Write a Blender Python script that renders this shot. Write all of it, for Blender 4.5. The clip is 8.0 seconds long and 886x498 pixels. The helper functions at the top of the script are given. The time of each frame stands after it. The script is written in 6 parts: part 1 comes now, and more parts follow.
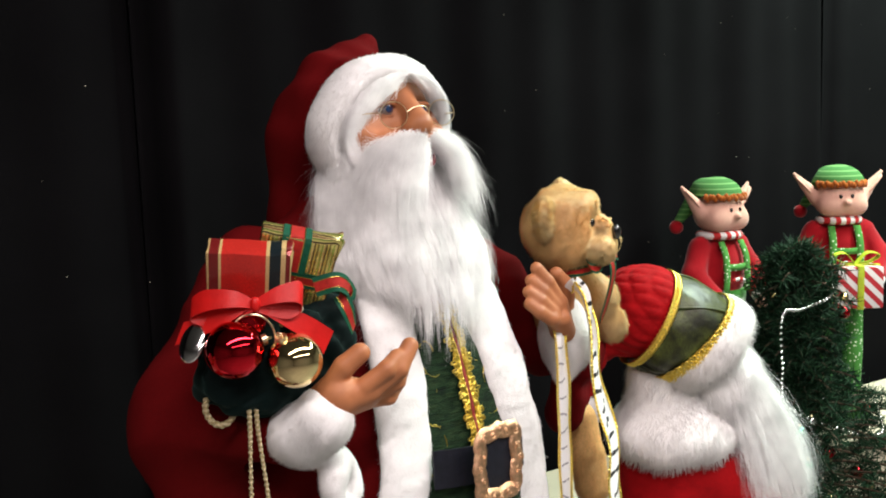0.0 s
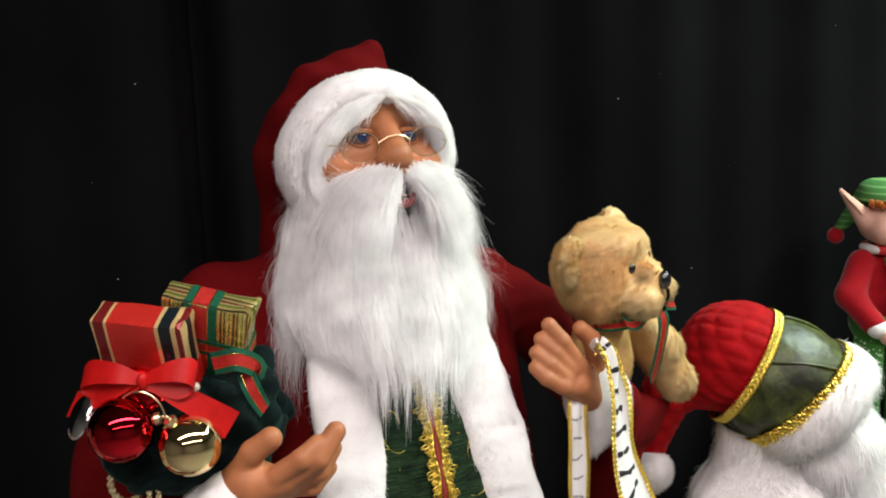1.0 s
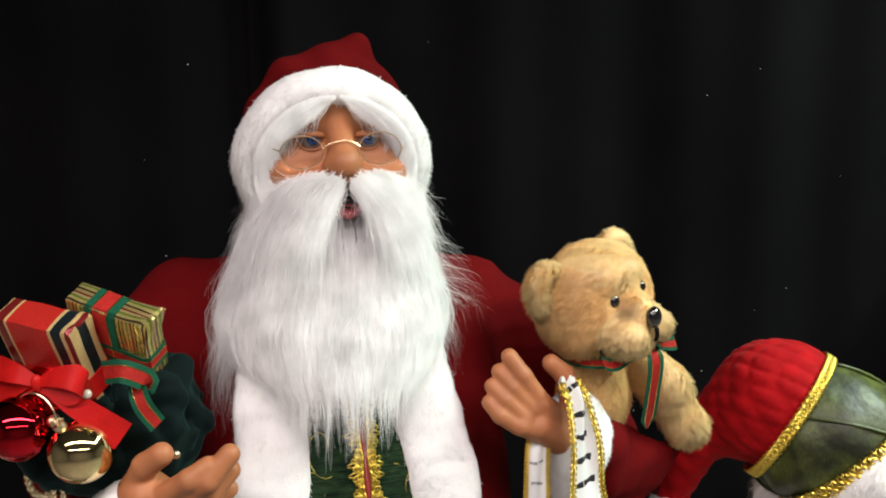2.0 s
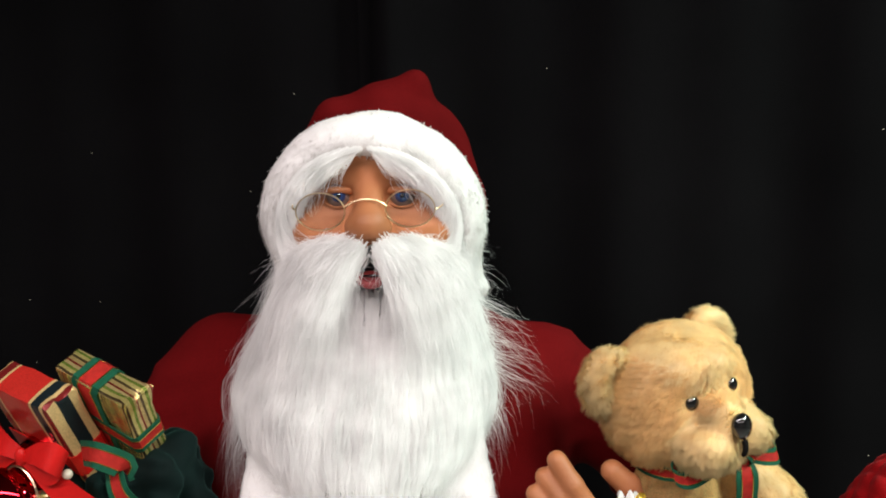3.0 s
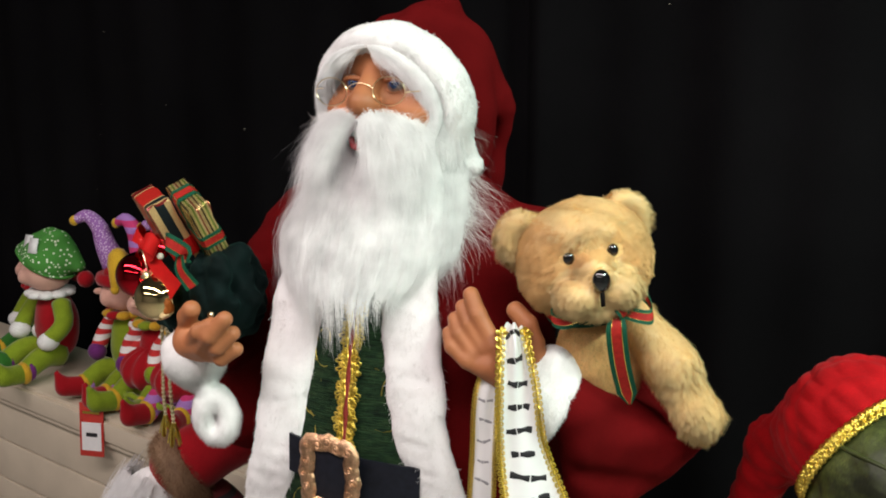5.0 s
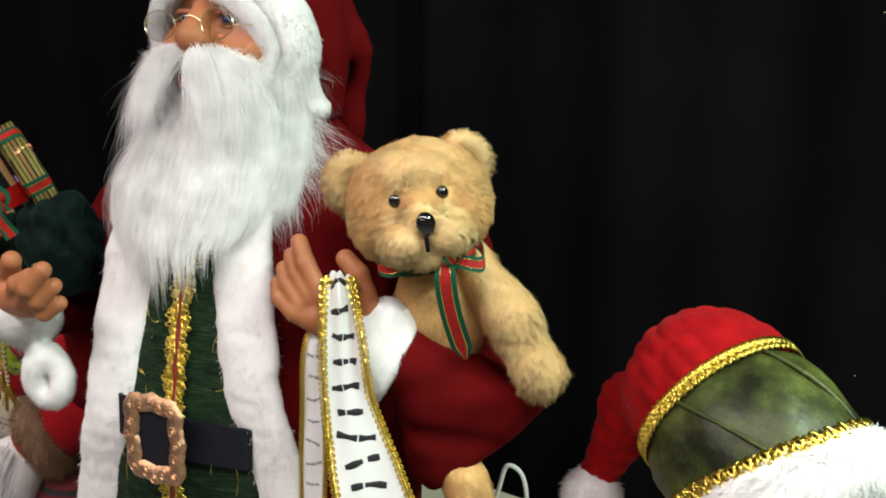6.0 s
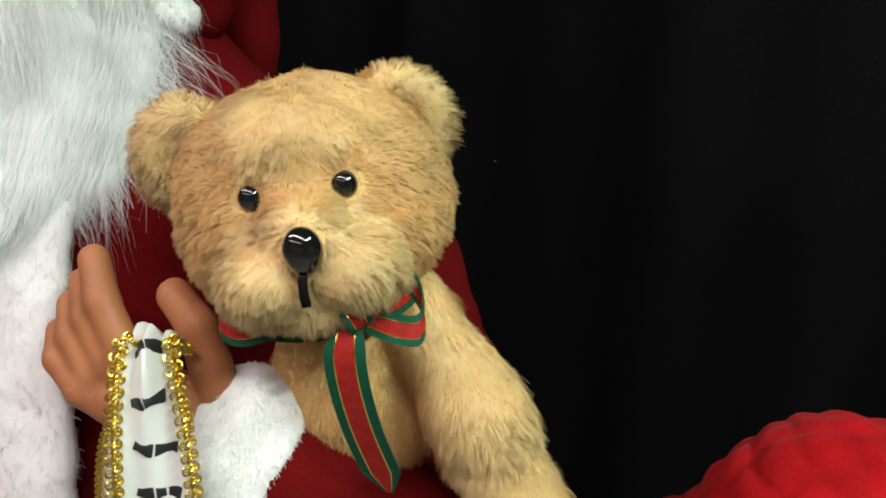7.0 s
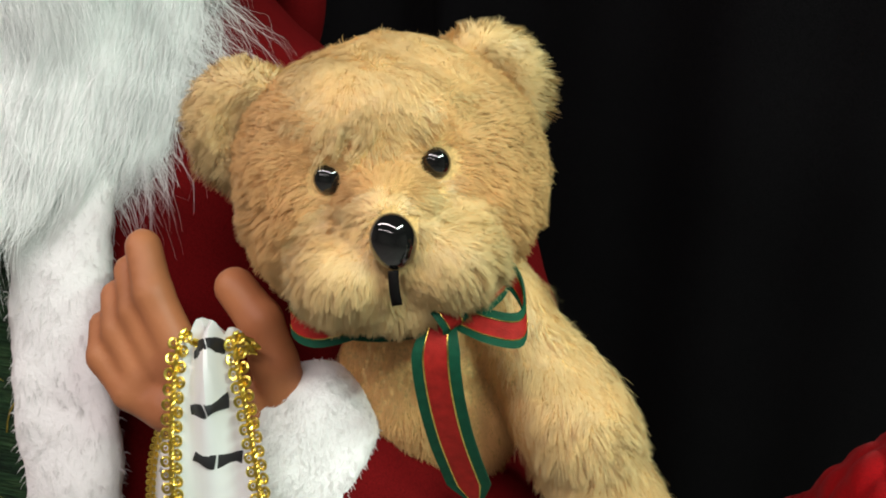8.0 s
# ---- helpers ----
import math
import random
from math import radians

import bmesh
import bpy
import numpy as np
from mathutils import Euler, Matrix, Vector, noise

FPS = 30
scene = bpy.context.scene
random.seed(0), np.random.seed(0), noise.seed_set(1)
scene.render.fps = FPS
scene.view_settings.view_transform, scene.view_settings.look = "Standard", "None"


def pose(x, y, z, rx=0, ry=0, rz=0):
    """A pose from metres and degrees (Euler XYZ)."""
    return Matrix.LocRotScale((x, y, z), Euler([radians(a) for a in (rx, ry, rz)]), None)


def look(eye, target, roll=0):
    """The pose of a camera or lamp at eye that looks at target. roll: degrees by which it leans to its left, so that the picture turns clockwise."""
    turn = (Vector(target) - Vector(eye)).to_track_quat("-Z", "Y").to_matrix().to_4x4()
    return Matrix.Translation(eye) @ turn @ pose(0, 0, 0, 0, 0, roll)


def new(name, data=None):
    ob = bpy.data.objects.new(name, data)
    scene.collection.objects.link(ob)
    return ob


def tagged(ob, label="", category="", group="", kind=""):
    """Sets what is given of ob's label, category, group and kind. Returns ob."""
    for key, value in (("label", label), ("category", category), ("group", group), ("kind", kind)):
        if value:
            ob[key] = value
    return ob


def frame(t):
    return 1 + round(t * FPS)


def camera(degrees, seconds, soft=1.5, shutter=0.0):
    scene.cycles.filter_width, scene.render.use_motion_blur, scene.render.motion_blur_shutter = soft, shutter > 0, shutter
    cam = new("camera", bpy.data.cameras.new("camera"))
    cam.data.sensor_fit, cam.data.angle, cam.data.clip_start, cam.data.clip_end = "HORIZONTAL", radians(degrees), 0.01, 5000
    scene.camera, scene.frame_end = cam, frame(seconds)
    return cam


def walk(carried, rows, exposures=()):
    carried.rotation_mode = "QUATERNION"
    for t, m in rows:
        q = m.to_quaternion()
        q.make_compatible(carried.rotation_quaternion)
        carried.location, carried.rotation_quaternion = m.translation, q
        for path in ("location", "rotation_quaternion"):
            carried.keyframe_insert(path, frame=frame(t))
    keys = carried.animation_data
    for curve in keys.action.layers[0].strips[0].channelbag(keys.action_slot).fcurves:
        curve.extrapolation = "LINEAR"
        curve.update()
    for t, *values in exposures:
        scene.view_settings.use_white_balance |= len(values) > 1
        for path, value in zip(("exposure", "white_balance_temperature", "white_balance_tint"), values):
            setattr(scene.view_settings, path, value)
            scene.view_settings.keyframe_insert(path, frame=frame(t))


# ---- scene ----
# ---- camera and its walk
cam = camera(51.1, 8.0, soft=1.9)
PATH = [
    (0, (-0.824, -1.138, 1.503), (0.468, 0.371, 1.273), -2.0),
    (0.5, (-0.633, -1.09, 1.565), (0.461, 0.557, 1.261), -2.5),
    (1, (-0.419, -1.146, 1.609), (0.42, 0.636, 1.261), -1.7),
    (1.2, (-0.342, -1.175, 1.61), (0.419, 0.643, 1.27), -0.9),
    (2.3, (-0.04, -1.116, 1.653), (0.223, 0.82, 1.226), 0.4),
    (2.5, (0.004, -1.088, 1.648), (0.159, 0.861, 1.227), 0.8),
    (3, (0.09, -1.002, 1.682), (0.049, 0.957, 1.281), -0.5),
    (3.5, (0.189, -0.961, 1.666), (-0.097, 0.975, 1.252), -0.2),
    (4, (0.376, -0.986, 1.64), (-0.281, 0.853, 1.21), 0.0),
    (4.2, (0.441, -1.017, 1.634), (-0.304, 0.783, 1.181), 0.3),
    (5.3, (0.683, -1.17, 1.597), (-0.208, 0.562, 1.143), -0.1),
    (5.5, (0.709, -1.162, 1.584), (-0.156, 0.578, 1.109), -0.1),
    (6, (0.751, -1.025, 1.553), (-0.071, 0.733, 1.072), 0.8),
    (6.3, (0.73, -0.866, 1.524), (-0.027, 0.919, 1.034), 2.3),
    (6.5, (0.707, -0.734, 1.542), (-0.087, 1.017, 0.991), 2.2),
    (7, (0.604, -0.56, 1.497), (-0.247, 1.142, 0.883), 2.7),
    (7.5, (0.549, -0.522, 1.488), (-0.305, 1.16, 0.824), 2.0),
    (8, (0.535, -0.527, 1.486), (-0.311, 1.151, 0.802), 2.5),
]
EXPOSURE = 0.33
walk(cam, [(t, look(eye, target, roll)) for t, eye, target, roll in PATH], [(0.0, EXPOSURE + 0.28), (0.5, EXPOSURE + 0.12), (1.0, EXPOSURE + 0.06), (2.5, EXPOSURE + 0.02), (4.0, EXPOSURE - 0.04), (5.5, EXPOSURE - 0.12), (6.5, EXPOSURE - 0.20), (7.0, EXPOSURE - 0.32), (8.0, EXPOSURE - 0.40)])

# ---- world and lamps: an indoor shop with rows of ceiling tubes
world = bpy.data.worlds.new("World")
scene.world = world
world.use_nodes = True
world.node_tree.nodes["Background"].inputs[0].default_value = (0.9, 0.95, 1.0, 1)
world.node_tree.nodes["Background"].inputs[1].default_value = 0.02


def tube_lamp(x, y, z, length, wide, watts, color, turn=0):
    data = bpy.data.lights.new("ceiling_lamp", "AREA")
    data.shape, data.size, data.size_y, data.energy, data.color = "RECTANGLE", length, wide, watts, color
    ob = new("ceiling_lamp", data)
    ob.matrix_world = pose(x, y, z, 0, 0, turn)
    return tagged(ob, "long fluorescent tube lamp under the ceiling", "lamp", kind="structure")


tube_lamp(-0.30, -1.5, 2.94, 4.2, 0.16, 72, (1.0, 0.885, 0.872))
# unseen rear row, added as fill for the figures' fronts
tube_lamp(-0.4, -3.5, 2.94, 5.0, 0.16, 45, (1.0, 0.885, 0.88))
tube_lamp(2.1, -0.62, 2.94, 1.5, 0.16, 98, (0.81, 1.0, 0.87), 90)

# ---- materials


class Nodes:
    """A short way to write node trees."""

    def __init__(self, name):
        self.m = bpy.data.materials.new(name)
        self.m.use_nodes = True
        self.t = self.m.node_tree
        self.b = self.t.nodes["Principled BSDF"]
        self.out = self.t.nodes["Material Output"]

    def add(self, kind, **values):
        n = self.t.nodes.new("ShaderNode" + kind)
        for k, v in values.items():
            if k in n.inputs:
                n.inputs[k].default_value = v
        return n

    def join(self, a, b):
        self.t.links.new(a, b)

    def coords(self, scale=(1, 1, 1)):
        c, m = self.add("TexCoord"), self.add("Mapping")
        m.inputs["Scale"].default_value = scale
        self.join(c.outputs["Object"], m.inputs["Vector"])
        return m.outputs["Vector"]

    def noise(self, scale, detail=4.0, rough=0.55, stretch=(1, 1, 1)):
        n = self.add("TexNoise", Scale=scale, Detail=detail, Roughness=rough)
        self.join(self.coords(stretch), n.inputs["Vector"])
        return n.outputs["Fac"]

    def ramp(self, fac, stops, hard=False):
        r = self.add("ValToRGB")
        r.color_ramp.interpolation = "CONSTANT" if hard else "LINEAR"
        e = r.color_ramp.elements
        while len(e) < len(stops):
            e.new(0.5)
        for k, (p, c) in enumerate(stops):
            e[k].position, e[k].color = p, (*c, 1)
        self.join(fac, r.inputs["Fac"])
        return r.outputs["Color"]

    def mix(self, fac, a, b, kind="MIX"):
        n = self.t.nodes.new("ShaderNodeMix")
        n.data_type, n.blend_type = "RGBA", kind
        for k, v in ((0, fac), (6, a), (7, b)):
            if hasattr(v, "links"):
                self.join(v, n.inputs[k])
            else:
                n.inputs[k].default_value = v if k == 0 else (*v, 1)
        return n.outputs[2]

    def bump(self, height, strength, far=0.002):
        n = self.add("Bump", Strength=strength, Distance=far)
        self.join(height, n.inputs["Height"])
        self.join(n.outputs["Normal"], self.b.inputs["Normal"])


def cloth(name, color, dark, fine=900, coarse=14, sheen=0.3, rough=0.9, bump=0.35, tint=(1, 1, 1), spec=0.12):
    n = Nodes(name)
    big = n.ramp(n.noise(coarse, 5), [(0.3, dark), (0.7, color)])
    small = n.ramp(n.noise(fine, 3), [(0.25, (0.62, 0.62, 0.62)), (0.75, (1.25, 1.25, 1.25))])
    n.join(n.mix(1.0, big, small, "MULTIPLY"), n.b.inputs["Base Color"])
    n.b.inputs["Roughness"].default_value = rough
    n.b.inputs["Specular IOR Level"].default_value = spec
    n.b.inputs["Sheen Weight"].default_value = sheen
    n.b.inputs["Sheen Roughness"].default_value = 0.4
    n.b.inputs["Sheen Tint"].default_value = (*tint, 1)
    n.bump(n.noise(fine, 3), bump, 0.001)
    return n.m


def hair(name, color, dark, through_light=0.3, rough=0.55, spec=0.25, coarse=30):
    n = Nodes(name)
    geo = n.add("NewGeometry")
    strand = n.ramp(geo.outputs["Random Per Island"], [(0.0, dark), (1.0, color)])
    patch = n.ramp(n.noise(coarse, 3), [(0.3, (0.86, 0.86, 0.86)), (0.7, (1.08, 1.08, 1.08))])
    col = n.mix(1.0, strand, patch, "MULTIPLY")
    n.join(col, n.b.inputs["Base Color"])
    n.b.inputs["Roughness"].default_value = rough
    n.b.inputs["Specular IOR Level"].default_value = spec
    tr, mx = n.add("BsdfTranslucent"), n.add("MixShader", Fac=through_light)
    n.join(col, tr.inputs["Color"])
    n.join(n.b.outputs[0], mx.inputs[1])
    n.join(tr.outputs[0], mx.inputs[2])
    n.join(mx.outputs[0], n.out.inputs["Surface"])
    return n.m


def plain(name, color, rough=0.5, metal=0.0, vary=0.15, scale=60, bump=0.0, coat=0.0, spec=0.5):
    n = Nodes(name)
    lo = tuple(c * (1 - vary) for c in color)
    hi = tuple(min(1, c * (1 + vary)) for c in color)
    n.join(n.ramp(n.noise(scale, 5), [(0.3, lo), (0.7, hi)]), n.b.inputs["Base Color"])
    n.b.inputs["Roughness"].default_value = rough
    n.b.inputs["Metallic"].default_value = metal
    n.b.inputs["Coat Weight"].default_value = coat
    n.b.inputs["Specular IOR Level"].default_value = spec
    if bump:
        n.bump(n.noise(scale * 6, 4), bump)
    return n.m


def striped(name, axis, stops, period, rough=0.4, metal=0.0, bump=0.0, shift=0.0, hard=True):
    """Bands across one axis of the thing's own coordinates."""
    n = Nodes(name)
    sep, mod, add = n.add("SeparateXYZ"), n.add("Math"), n.add("Math")
    n.join(n.coords(), sep.inputs[0])
    add.operation = "MULTIPLY_ADD"
    add.inputs[1].default_value, add.inputs[2].default_value = 1 / period, 100 + shift
    n.join(sep.outputs[axis], add.inputs[0])
    mod.operation = "FRACT"
    n.join(add.outputs[0], mod.inputs[0])
    col = n.ramp(mod.outputs[0], stops, hard)
    grain = n.ramp(n.noise(700, 3), [(0.3, (0.75, 0.75, 0.75)), (0.7, (1.15, 1.15, 1.15))])
    n.join(n.mix(1.0, col, grain, "MULTIPLY"), n.b.inputs["Base Color"])
    n.b.inputs["Roughness"].default_value = rough
    n.b.inputs["Metallic"].default_value = metal
    if bump:
        n.bump(n.noise(90, 4), bump, 0.003)
    return n.m


def dotted(name, ground, dot, size, scale, rough=0.9):
    n = Nodes(name)
    v = n.add("TexVoronoi", Scale=scale)
    n.join(n.coords(), v.inputs["Vector"])
    n.join(n.ramp(v.outputs["Distance"], [(0.0, dot), (size, ground)], True), n.b.inputs["Base Color"])
    n.b.inputs["Roughness"].default_value = rough
    n.bump(n.noise(700, 3), 0.3, 0.001)
    return n.m


M_COAT = cloth("coat_felt", (0.130, 0.0044, 0.0054), (0.092, 0.0028, 0.0034), 1100, 9, 0.0, spec=0.05)
M_HAT = M_COAT
M_FURW = hair("white_plush", (0.88, 0.87, 0.86), (0.84, 0.83, 0.82), 0.5, 0.9, 0.02)
M_BEARD = hair("white_beard", (0.96, 0.955, 0.95), (0.91, 0.905, 0.90), 0.5, 0.65, 0.10)
M_BEARDCORE = plain("white_underbeard", (0.90, 0.895, 0.89), 0.9, 0, 0.03, 60, 0.2, 0, 0.02)
M_PLUSHW = plain("white_plush_backing", (0.86, 0.855, 0.845), 0.95, 0, 0.03, 60, 0.45, 0, 0.02)
M_SKIN = plain("painted_vinyl_skin", (0.40, 0.150, 0.062), 0.52, 0, 0.14, 22, 0.06, 0, 0.35)
M_LIP = plain("painted_lip", (0.30, 0.04, 0.045), 0.4)
# darkened white: the shade under brow and lids is put into the colour
M_EYEW = plain("shaded_eye_white", (0.20, 0.15, 0.13), 0.12, 0, 0.02)
M_IRIS = plain("blue_iris", (0.012, 0.055, 0.18), 0.1, 0, 0.5, 900, coat=1.0)
M_BLACK = plain("black_gloss", (0.006, 0.006, 0.006), 0.06, 0, 0.1, coat=1.0)
M_BELT = plain("black_leatherette", (0.007, 0.008, 0.014), 0.5, 0, 0.3, 120, 0.2, 0, 0.3)
M_GOLD = plain("gold_braid", (0.84, 0.62, 0.12), 0.28, 1.0, 0.25, 400)
M_BUCKLE = plain("rose_gold_cast", (0.80, 0.47, 0.28), 0.28, 1.0, 0.3, 160, 0.5)
M_BRAIDRED = plain("red_braid", (0.22, 0.02, 0.015), 0.6, 0, 0.3, 500)
M_WIRE = plain("gold_wire", (0.88, 0.72, 0.46), 0.32, 1.0, 0.05)
M_BOOT = plain("black_boot", (0.01, 0.01, 0.01), 0.35)


def brocade():
    n = Nodes("green_brocade")
    base = n.ramp(n.noise(45, 6, 0.7, (1, 1, 2.2)), [(0.32, (0.004, 0.011, 0.006)), (0.5, (0.011, 0.031, 0.012)), (0.72, (0.030, 0.058, 0.022))])
    rib = n.ramp(n.noise(160, 3, 0.6, (0.25, 0.25, 3.5)), [(0.35, (0.5, 0.5, 0.5)), (0.65, (1.3, 1.3, 1.3))])
    n.join(n.mix(1.0, base, rib, "MULTIPLY"), n.b.inputs["Base Color"])
    n.b.inputs["Roughness"].default_value = 0.8
    n.b.inputs["Specular IOR Level"].default_value = 0.15
    n.bump(n.noise(160, 4, 0.6, (0.25, 0.25, 3.5)), 0.9, 0.004)
    return n.m


M_VEST = brocade()
M_BEAR = hair("golden_plush", (0.89, 0.605, 0.275), (0.82, 0.525, 0.230), 0.34, 0.40, 0.35, 24)
# paler copy of the pile: pale tips, with velvet sheen put into the colour
M_TUFT = hair("pale_sheen_tufts", (0.95, 0.75, 0.40), (0.89, 0.66, 0.33), 0.34, 0.40, 0.35, 24)
M_BEARSKIN = cloth("golden_backing", (0.80, 0.54, 0.225), (0.76, 0.50, 0.20), 500, 30, 0.0)
M_VELVET = cloth("dark_green_velvet", (0.0022, 0.0105, 0.0098), (0.0008, 0.0036, 0.0034), 900, 25, 0.10, 0.8, 0.2, (0.3, 0.8, 0.7))
M_CORD = striped("gold_white_cord", 2, [(0.0, (0.46, 0.37, 0.18)), (0.5, (0.68, 0.58, 0.36))], 0.006, 0.5, 0.2)
M_REDBALL = plain("red_mirror_glaze", (0.55, 0.012, 0.022), 0.05, 1.0, 0.05)
M_GOLDBALL = plain("gold_mirror_glaze", (0.86, 0.68, 0.34), 0.05, 1.0, 0.05)
M_SILVER = plain("silver_glaze", (0.8, 0.8, 0.78), 0.12, 1.0, 0.08)
M_SATIN = plain("red_satin", (0.50, 0.008, 0.007), 0.42, 0, 0.12, 60, 0.2, 0, 0.3)
M_PEARL = plain("pearl_bead", (0.62, 0.56, 0.45), 0.15, 0, 0.05, coat=0.8)
M_BANNER = plain("white_satin_ribbon", (0.78, 0.78, 0.77), 0.5, 0, 0.03, 30, 0.05)
M_MATTE = plain("black_stitching", (0.008, 0.007, 0.007), 0.95, 0, 0.2, 300, 0.2, 0, 0.05)
M_INK = plain("black_ink", (0.012, 0.012, 0.014), 0.6)
M_FAINT = plain("faint_grey_ink", (0.30, 0.30, 0.31), 0.6)
M_FABRICBLACK = cloth("black_curtain_cloth", (0.0060, 0.0057, 0.0064), (0.0036, 0.0035, 0.0039), 500, 2.2, 0.0, 0.95, 0.2, spec=0.02)
M_SHELF = plain("cream_painted_board", (0.60, 0.52, 0.40), 0.55, 0, 0.06, 8, 0.05)
M_FLOOR = plain("grey_shop_floor", (0.20, 0.19, 0.18), 0.4, 0, 0.15, 3)
M_WALL = plain("shop_wall_paint", (0.17, 0.165, 0.16), 0.8, 0, 0.06, 2)
M_CEIL = plain("ceiling_board", (0.20, 0.20, 0.20), 0.9, 0, 0.05, 4)

# ---- mesh tools
RNG = np.random.default_rng(7)


def unit(a):
    a = np.asarray(a, float)
    return a / np.maximum(np.linalg.norm(a, axis=-1, keepdims=True), 1e-9)


class Geo:
    """Collects vertices, faces, materials and, for hair, shading normals into one mesh."""

    def __init__(self):
        self.v, self.n, self.f3, self.f4, self.mats, self.count = [], [], [], [], [], 0

    def slot(self, m):
        if m not in self.mats:
            self.mats.append(m)
        return self.mats.index(m)

    def add(self, v, f, m, normals=None):
        """f: an array of triangles or quads, or a list of both; m: a material or an array of slots."""
        v = np.asarray(v, float).reshape(-1, 3)
        if isinstance(f, (list, tuple)):
            three = np.array([q for q in f if len(q) == 3], int).reshape(-1, 3)
            four = np.array([q for q in f if len(q) == 4], int).reshape(-1, 4)
        else:
            three = f if f.shape[1] == 3 else np.zeros((0, 3), int)
            four = f if f.shape[1] == 4 else np.zeros((0, 4), int)
        k = m if isinstance(m, np.ndarray) else None
        for fs, store in ((three, self.f3), (four, self.f4)):
            if len(fs):
                idx = k if k is not None else np.full(len(fs), self.slot(m))
                store.append((fs + self.count, idx))
        self.v.append(v)
        self.n.append(np.zeros_like(v) if normals is None else normals)
        self.count += len(v)
        return self

    def mesh(self, name):
        me = bpy.data.meshes.new(name)
        v, nrm = np.concatenate(self.v), np.concatenate(self.n)
        loops, total, mi = [], [], []
        for store, k in ((self.f3, 3), (self.f4, 4)):
            for fs, idx in store:
                loops.append(fs.ravel())
                total.append(np.full(len(fs), k))
                mi.append(idx)
        loops, total, mi = np.concatenate(loops), np.concatenate(total), np.concatenate(mi)
        me.vertices.add(len(v))
        me.vertices.foreach_set("co", v.astype(np.float32).ravel())
        me.loops.add(len(loops))
        me.loops.foreach_set("vertex_index", loops.astype(np.int32))
        me.polygons.add(len(total))
        me.polygons.foreach_set("loop_start", np.r_[0, np.cumsum(total)[:-1]].astype(np.int32))
        me.polygons.foreach_set("material_index", mi.astype(np.int32))
        for m in self.mats:
            me.materials.append(m)
        me.update(calc_edges=True)
        me.polygons.foreach_set("use_smooth", np.ones(len(total), bool))
        if np.abs(nrm).sum() > 0:
            me.normals_split_custom_set_from_vertices(nrm.astype(np.float32).tolist())
        me.validate()
        return me

    def thing(self, name, label="", category="", group="", kind="", parent=None, flat=None):
        ob = new(name, self.mesh(name))
        if parent:
            ob.parent = parent
        if flat is not None:
            ob.data.set_sharp_from_angle(angle=radians(flat))
        return tagged(ob, label, category, group, kind)


def nets(field, lo, hi, h):
    """The surface where field is zero, as quads."""
    ax = [np.arange(lo[k], hi[k] + h, h) for k in range(3)]
    P = np.stack(np.meshgrid(*ax, indexing="ij"), -1)
    d = field(P)
    s = [n - 1 for n in d.shape]
    acc, cnt = np.zeros((*s, 3)), np.zeros(s)
    corner = lambda o: tuple(slice(o[k], o[k] + s[k]) for k in range(3))
    for axis in range(3):
        for b in (0, 1):
            for c in (0, 1):
                o0 = [0, 0, 0]
                others = [k for k in range(3) if k != axis]
                o0[others[0]], o0[others[1]] = b, c
                o1 = list(o0)
                o1[axis] = 1
                d0, d1 = d[corner(o0)], d[corner(o1)]
                cross = (d0 < 0) != (d1 < 0)
                t = np.where(cross, d0 / np.where(cross, d0 - d1, 1), 0)
                pt = np.broadcast_to(np.array(o0, float), (*s, 3)).copy()
                pt[..., axis] += t
                acc += pt * cross[..., None]
                cnt += cross
    act = cnt > 0
    ids = np.full(s, -1)
    ids[act] = np.arange(act.sum())
    cell = np.stack(np.meshgrid(*[np.arange(n) for n in s], indexing="ij"), -1)[act]
    v = (cell + acc[act] / cnt[act][:, None]) * h + np.array([a[0] for a in ax])
    quads = []
    for axis in range(3):
        b, c = [k for k in range(3) if k != axis]
        sl0 = [slice(None)] * 3
        sl1 = [slice(None)] * 3
        sl0[axis], sl1[axis] = slice(0, -1), slice(1, None)
        a0, a1 = d[tuple(sl0)] < 0, d[tuple(sl1)] < 0
        where = np.argwhere(a0 != a1)
        ok = (where[:, b] > 0) & (where[:, c] > 0) & (where[:, b] < s[b]) & (where[:, c] < s[c])
        where = where[ok]
        flip = a0[tuple(where.T)]
        q = []
        for ob, oc in ((1, 1), (0, 1), (0, 0), (1, 0)):
            w = where.copy()
            w[:, b] -= ob
            w[:, c] -= oc
            q.append(ids[tuple(w.T)])
        q = np.stack(q, 1)
        if axis == 1:
            flip = ~flip
        q[~flip] = q[~flip][:, ::-1]
        quads.append(q)
    return v, np.concatenate(quads)


def ell(P, c, r):
    q = (P - np.array(c)) / np.array(r)
    k0 = np.linalg.norm(q, axis=-1)
    k1 = np.linalg.norm(q / np.array(r), axis=-1)
    return k0 * (k0 - 1) / np.maximum(k1, 1e-6)


def cap(P, a, b, ra, rb=None):
    rb = ra if rb is None else rb
    a, b = np.array(a, float), np.array(b, float)
    ba = b - a
    t = np.clip(((P - a) @ ba) / (ba @ ba), 0, 1)
    return np.linalg.norm(P - a - t[..., None] * ba, axis=-1) - (ra + (rb - ra) * t)


def smin(a, b, k):
    h = np.clip(0.5 + 0.5 * (b - a) / k, 0, 1)
    return b + (a - b) * h - k * h * (1 - h)


